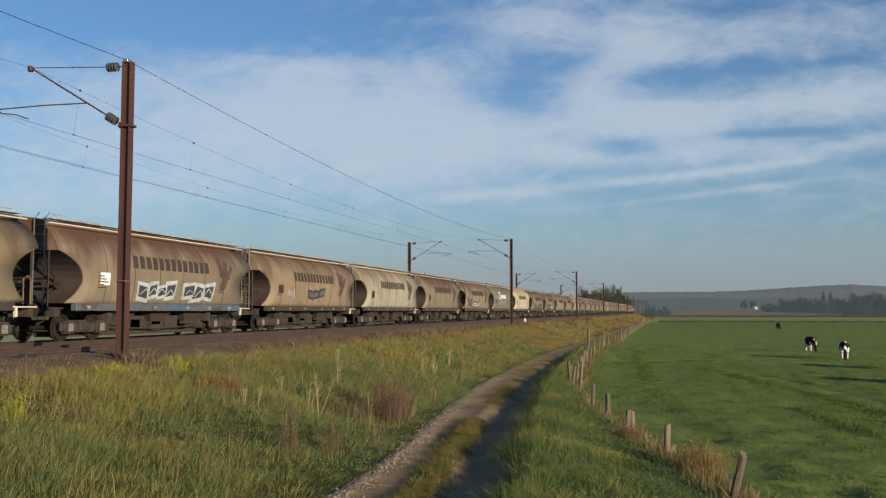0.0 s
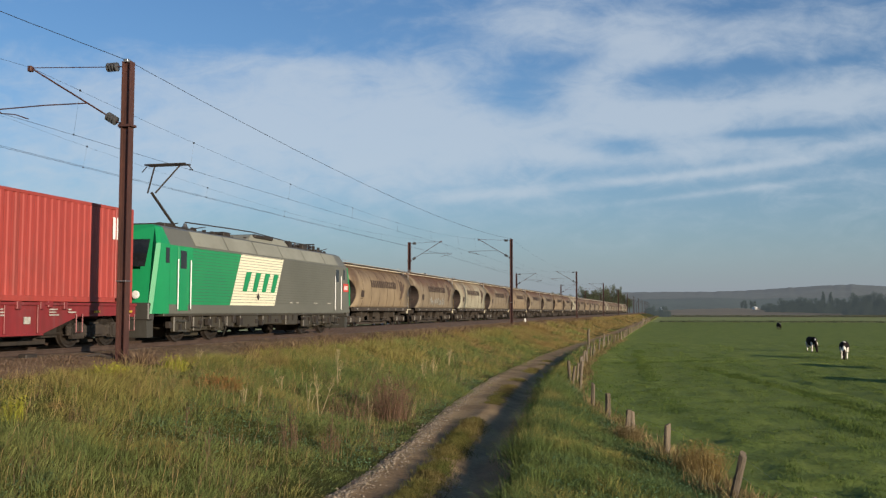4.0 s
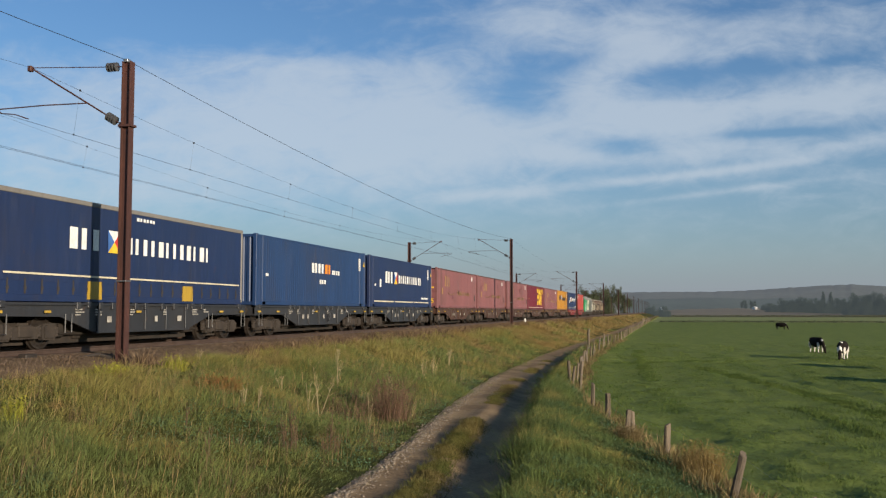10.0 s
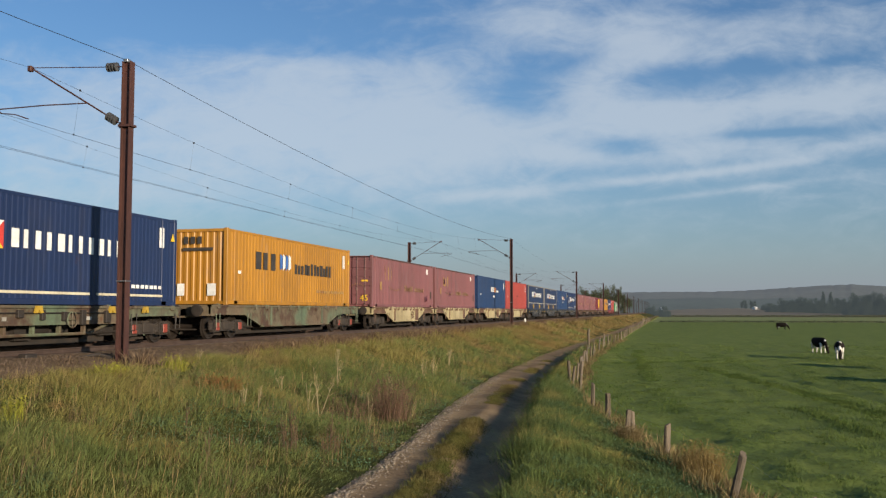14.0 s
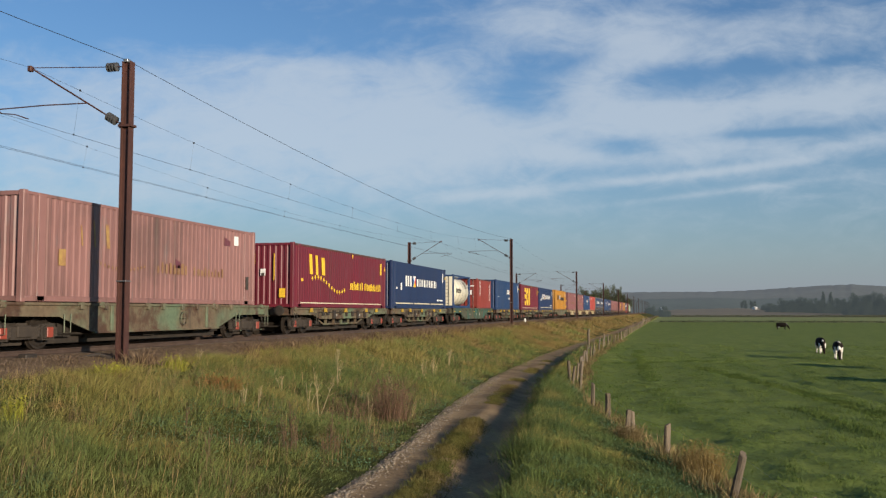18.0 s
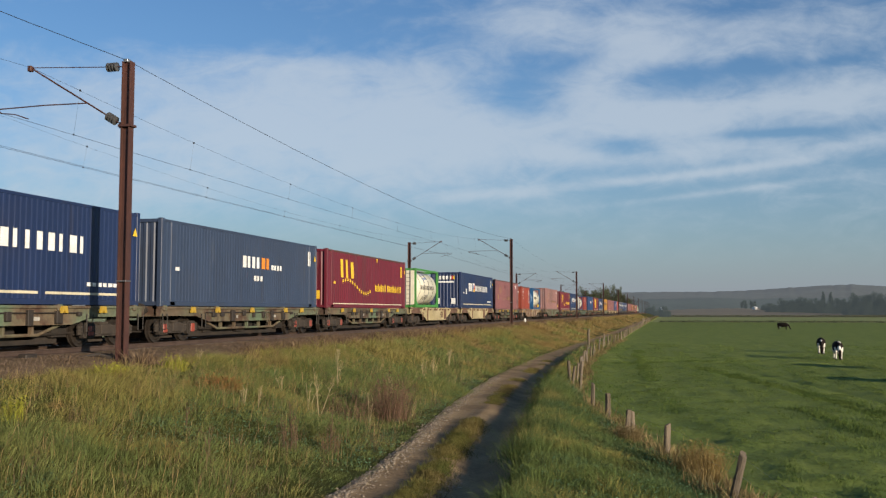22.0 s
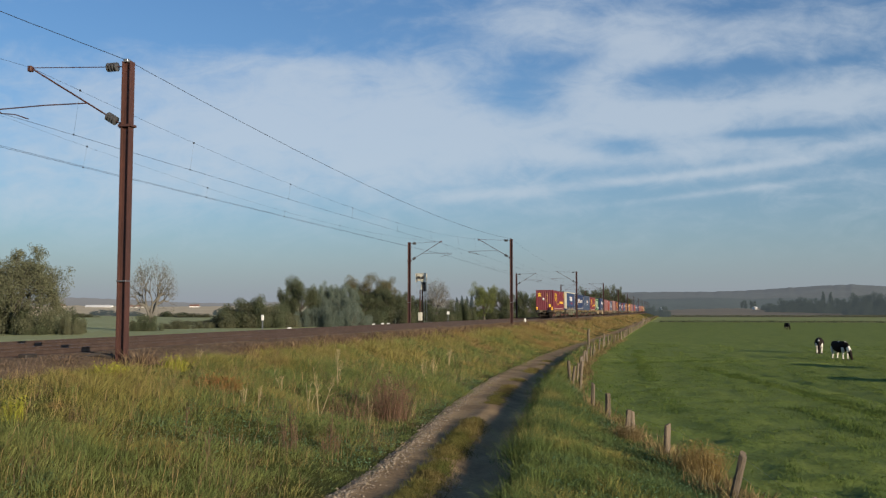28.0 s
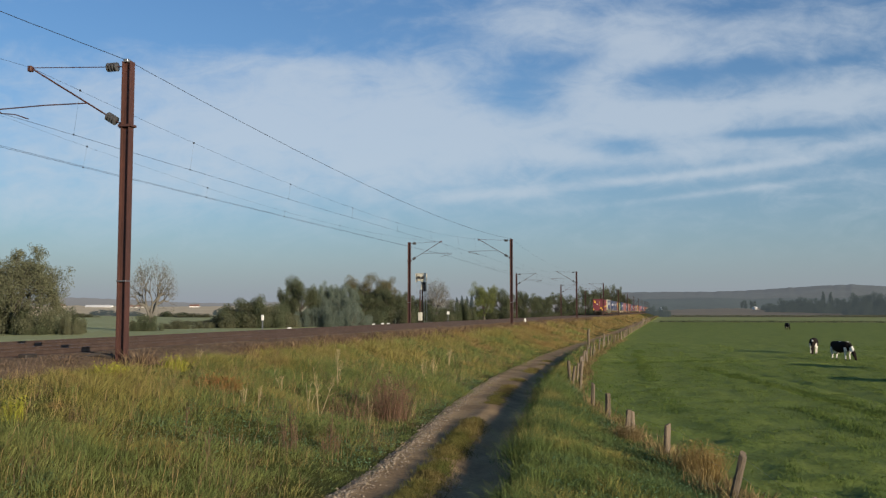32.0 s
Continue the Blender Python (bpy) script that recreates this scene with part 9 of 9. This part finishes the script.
def weed(x, y, h, seed, material, label, spread=0.3, stems=5):
    """A dry branching plant."""
    rnd = random.Random(seed)
    e = new("dry_weed")
    e.matrix_basis = pose(x, y, ground_z(x, y) - 0.05)
    for i in range(stems):
        g, twigs = Geo(), []
        a, r = rnd.uniform(0, 6.28), rnd.uniform(0.1, 1) * spread * h
        tip = Vector((r * math.cos(a), r * math.sin(a), h * rnd.uniform(0.65, 1)))
        mid = tip * 0.5 + Vector((0, 0, 0.06 * h))
        g.tube([(0, 0, 0), mid, tip], [0.008, 0.006, 0.003], 5)
        for j in range(7):
            t = rnd.uniform(0.35, 1)
            s = mid.lerp(tip, t * 2 - 1) if t > 0.5 else mid * (t * 2)
            d = Vector((rnd.gauss(0, 1), rnd.gauss(0, 1), rnd.uniform(0.4, 1.6))).normalized() * rnd.uniform(0.1, 0.24) * h
            twigs.append(Geo().tube([s, s + d], [0.0035, 0.0015], 4))
        st = part("stem", g, material, e)
        part("twig", twigs, material, st)
    tagged(e, label, "plant", "dry weeds on the bank")


PALE_STEM = grass("pale_weed_stems", ((0.42, 0.34, 0.20), (0.34, 0.26, 0.15), (0.28, 0.2, 0.11)))
for x, y, h, sd, ma, lab, sp, st in ((-8.45, 21.8, 1.35, 1, PALE_STEM, "pale dry weed with leaning stems on the bank", 0.5, 3), (-7.5, 22.9, 0.95, 2, PALE_STEM, "pale dry weed stalk on the bank", 0.12, 2), (-9.7, 20.2, 0.6, 3, PALE_STEM, "pale broken weed stems on the bank", 0.4, 4),
                                     (-9.4, 20.3, 0.7, 4, PALE_STEM, "pale broken weed stems on the bank", 0.3, 3), (-7.3, 17.4, 1.05, 5, WEED, "tall rust-brown dock stalk on the bank", 0.1, 3), (-6.8, 18.2, 0.9, 6, WEED, "tall rust-brown dock stalk on the bank", 0.15, 3),
                                     (-9.3, 36.7, 1.0, 7, PALE_STEM, "pale dry grass tuft on the bank", 0.25, 6), (-9.8, 41.5, 1.1, 8, PALE_STEM, "pale dry grass tuft on the bank", 0.2, 6), (-9.0, 34.0, 0.9, 9, PALE_STEM, "pale dry weed on the bank", 0.3, 4),
                                     (-12.9, 23.0, 0.5, 10, PALE_STEM, "pale grass stems at the mast's foot", 0.3, 4), (-13.2, 24.5, 0.5, 12, PALE_STEM, "pale grass stems at the ballast's edge", 0.3, 4), (-7.9, 15.0, 0.8, 13, WEED, "rust-brown dock stalk on the bank", 0.2, 3), (-8.9, 22.2, 0.8, 14, PALE_STEM, "pale dry weed with leaning stems on the bank", 0.5, 3), (-9.9, 27.0, 0.9, 15, PALE_STEM, "pale dry weed stalk on the bank", 0.3, 3), (-8.6, 28.5, 0.8, 16, PALE_STEM, "pale dry weed stalk on the bank", 0.3, 3), (-7.2, 20.4, 0.75, 17, WEED, "rust-brown dock stalk on the bank", 0.2, 4), (-8.8, 25.6, 0.9, 18, WEED, "rust-brown dock stalk on the bank", 0.25, 4), (-10.4, 24.0, 0.7, 19, PALE_STEM, "pale broken weed stems on the bank", 0.5, 3), (-9.2, 16.6, 0.6, 20, WEED, "rust-brown dock stalk on the bank", 0.3, 3), (-11.2, 30.5, 0.8, 21, PALE_STEM, "pale dry grass tuft on the bank", 0.3, 4)):
    weed(x, y, h, sd, ma, lab, sp, st)


def thicket(x, y, w, h, n, material, label, seed):
    """A low shrub of many thin twigs."""
    rng = np.random.default_rng(seed)
    e = new("shrub")
    z = ground_z(x, y)
    e.matrix_basis = pose(x, y, z - 0.05)
    a, r = rng.uniform(0, 6.28, n), np.sqrt(rng.random(n))
    bx, by = np.cos(a) * r * w * 0.35, np.sin(a) * r * w * 0.35
    hh = h * np.sqrt(1 - 0.55 * r ** 2) * rng.uniform(0.6, 1.08, n)
    tx, ty = bx * 1.35 + rng.normal(0, 0.13 * w, n), by * 1.35 + rng.normal(0, 0.13 * w, n)

    def sprigs(p, q, s):
        """Thin three-sided twigs from p to q."""
        f = rng.uniform(0, 6.28, len(p))
        o = np.stack([np.cos(f) * s, np.sin(f) * s, 0 * s], 1)
        return np.stack([p - o, p + o, q], 1)
    foot, tip = np.stack([bx, by, 0 * bx], 1), np.stack([tx, ty, hh], 1)
    tri = [sprigs(foot, tip, rng.uniform(0.003, 0.006, n))]
    for k in range(3):
        p = foot + (tip - foot) * rng.uniform(0.35, 0.95, (n, 1))
        d = rng.normal(0, 1, (n, 3)) + np.array([0, 0, 0.9])
        tri.append(sprigs(p, p + d / np.linalg.norm(d, axis=1)[:, None] * rng.uniform(0.08, 0.26, (n, 1)) * h, rng.uniform(0.0018, 0.0035, n)))
    V = np.concatenate(tri).reshape(-1, 3)
    twigs = new("twig_mass", fast_mesh("twig_mass", V, np.arange(len(V)).reshape(-1, 3), material))
    twigs.parent = e
    m_ = n // 2
    p = tip[:m_] * (1 - 0.35 * rng.random((m_, 1)))
    q = rng.normal(0, 0.02, (m_, 3, 3)) + p[:, None]
    lv = new("dry_foliage", fast_mesh("dry_foliage", q.reshape(-1, 3), np.arange(3 * m_).reshape(-1, 3), material))
    lv.parent = e
    tagged(e, label, "shrub", "low shrubs on the bank")


RUSSET = grass("russet_twigs", ((0.20, 0.125, 0.085), (0.16, 0.095, 0.066), (0.235, 0.155, 0.10)), 0.5)
thicket(-7.25, 17.1, 0.55, 0.9, 46, RUSSET, "thin rust-brown dock clump on the bank", 21)
thicket(-6.7, 17.95, 0.5, 0.8, 46, RUSSET, "thin rust-brown dock clump on the bank", 22)
thicket(-7.35, 24.3, 1.45, 1.45, 520, RUSSET, "reddish-brown leafless shrub on the bank", 3)
thicket(-8.1, 23.0, 1.5, 0.95, 150, RUSSET, "brown twiggy shrub on the bank", 4)
thicket(-10.9, 21.2, 1.6, 0.5, 420, grass("rusty_dock", ((0.30, 0.15, 0.055), (0.25, 0.13, 0.05), (0.33, 0.19, 0.08))), "rusty orange patch of dock on the bank", 5)
thicket(-12.6, 19.2, 0.9, 0.5, 260, YELLOW, "yellow-flowering weed near the mast", 6)
thicket(-12.9, 22.6, 0.9, 0.5, 260, YELLOW, "yellow-flowering weed near the mast", 7)
thicket(-10.9, 13.8, 0.5, 0.6, 90, YELLOW, "few yellow flowers in the rough grass", 8)
thicket(-7.9, 19.6, 2.6, 0.4, 1500, G_GREEN, "green low herbs on the bank", 10)

thicket(0.6, 20.9, 1.2, 0.95, 1000, G_TAN, "straw-coloured dry clump under the fence", 14)
thicket(-1.1, 25.6, 0.9, 0.55, 600, G_STRAW, "straw-coloured dry clump under the fence", 15)


# ---- far distance ----
def distance_stuff():
    # distance haze is put into each backdrop material as a faint tinted glow
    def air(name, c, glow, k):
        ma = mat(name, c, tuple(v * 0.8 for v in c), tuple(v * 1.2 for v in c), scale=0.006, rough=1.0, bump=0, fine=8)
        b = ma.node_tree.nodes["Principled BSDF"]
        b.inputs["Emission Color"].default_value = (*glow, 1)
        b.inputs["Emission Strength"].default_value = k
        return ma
    wood = air("far_woodland_haze", (0.05, 0.068, 0.05), (0.36, 0.44, 0.50), 0.088)
    wood_w = air("far_woodland_pale_haze", (0.07, 0.07, 0.055), (0.48, 0.47, 0.47), 0.25)
    wood2 = air("farther_woodland_haze", (0.075, 0.085, 0.07), (0.40, 0.45, 0.51), 0.112)
    # a stronger glow lightens this field in place of sunlight
    field_w = air("pale_stubble_glow", (0.30, 0.235, 0.125), (0.54, 0.45, 0.34), 0.20)
    field = air("far_stubble_field_haze", (0.135, 0.105, 0.065), (0.48, 0.46, 0.40), 0.045)

    def ridge(name, far, prof, material, depth, label, level=-2.8):
        """A long rise seen across the view: (place across, height line) pairs set its crest."""
        xs = np.arange(prof[0][0], prof[-1][0] + 1, 6)
        crest = np.interp(xs, [p[0] for p in prof], [p[1] for p in prof])
        v, f = [], []
        for i, (px, cy) in enumerate(zip(xs, crest)):
            way = AIM.to_3x3() @ Vector(((px - 784) / 1640, 0, -1))
            way.z = 0
            h = (551 - cy) * far / 1640 + 1.03 + 0.0007 * far * noise.noise((px * 0.09, far * 0.01, 0)) + 0.0004 * far * noise.noise((px * 0.31, far * 0.02, 5))
            for d, k in ((far - depth, 0.0), (far - depth * 0.55, 0.55), (far, 1.0), (far + depth * 0.6, 0.4)):
                p = way * d
                v.append((p.x, p.y, level + (h - level) * k))
        for i in range(len(xs) - 1):
            f += [(i * 4 + j, i * 4 + 4 + j, i * 4 + 5 + j, i * 4 + 1 + j) for j in range(3)]
        tagged(new(name, fast_mesh(name, v, f, material, True)), label, "hills", kind="structure")
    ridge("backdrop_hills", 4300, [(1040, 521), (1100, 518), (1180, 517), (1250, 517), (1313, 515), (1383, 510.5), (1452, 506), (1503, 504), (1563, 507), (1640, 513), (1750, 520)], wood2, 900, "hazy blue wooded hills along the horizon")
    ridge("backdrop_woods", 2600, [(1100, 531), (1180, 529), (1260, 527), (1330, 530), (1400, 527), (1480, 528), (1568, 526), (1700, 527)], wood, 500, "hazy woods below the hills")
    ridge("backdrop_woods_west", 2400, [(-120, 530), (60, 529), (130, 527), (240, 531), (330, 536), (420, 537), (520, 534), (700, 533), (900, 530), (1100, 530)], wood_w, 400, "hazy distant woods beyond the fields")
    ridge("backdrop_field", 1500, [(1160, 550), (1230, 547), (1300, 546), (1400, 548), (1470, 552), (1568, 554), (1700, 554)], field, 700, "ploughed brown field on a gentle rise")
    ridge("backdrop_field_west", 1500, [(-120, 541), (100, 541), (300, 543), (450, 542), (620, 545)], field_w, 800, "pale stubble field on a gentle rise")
    # a low hedge between two pastures
    rng = np.random.default_rng(3)
    c, r = [], []
    for x in np.arange(-3, 190, 0.6):
        c.append((x, 322 + 0.02 * x, -2.5 + 0.22 * rng.random())), r.append(0.28 + 0.18 * rng.random())
    for x in np.arange(0, 330, 1.6):
        c.append((x, 640 + 0.03 * x, -2.7 + 0.3 + 0.4 * rng.random())), r.append(0.8)
    q, f = leaf_cloud(c, r, 60000, 0.13, rng)
    tagged(new("hedge", fast_mesh("hedge", q, f, LEAF_DARK)), "low dark hedge lines between the pastures", "hedge", kind="stuff")


distance_stuff()


def barn(px, dist, w, h, wall, roofc, label, lift=0):
    e = new("farm_building")
    way = AIM.to_3x3() @ Vector(((px - 784) / 1640, 0, -1))
    way.z = 0
    p = way * dist
    e.matrix_basis = pose(p.x, p.y, -1.5 + dist * 0.0038 + lift, 0, 0, 13.6)
    part("wall", Geo().box(-w / 2, w / 2, -6, 6, -5 - lift, h * 0.6), wall, e)
    part("roof", Geo().rings([[(x, y, z) for y, z in ((-6.5, h * 0.6), (0, h), (6.5, h * 0.6))] for x in (-w / 2 - 0.4, w / 2 + 0.4)]), roofc, e)
    for k in range(max(2, int(w / 8))):
        x = -w / 2 + w * (k + 0.5) / max(2, int(w / 8))
        part("window", Geo().box(x - 0.9, x + 0.9, -6.05, -6.0, h * 0.2, h * 0.45), GREASE, e)
    tagged(e, label, "building", "far farm buildings")


TILE = mat("roof_tiles", (0.25, 0.14, 0.10), (0.2, 0.11, 0.08), scale=1, rough=0.9)
barn(178, 1250, 34, 6, WHITE, WHITE, "long white farm shed beyond the fields")
barn(110, 1280, 12, 7, WHITE, TILE, "white farmhouse with a tiled roof")
barn(245, 1300, 22, 6, WHITE, TILE, "pale farm building among trees")
barn(346, 1320, 12, 7, WHITE, TILE, "pale house beyond the fields")
barn(1170, 1330, 3, 3, WHITE, WHITE, "small white house below the woods")
barn(1334, 1360, 4, 4, WHITE, WHITE, "small white house below the woods")



def motions():
    for ob, x, z, s0, v in MOVES:
        walk(ob, [(0, pose(x, s0, z)), (32, pose(x, s0 + 32 * v, z))])
    for ob, rows in STEPS:
        walk(ob, rows)


motions()
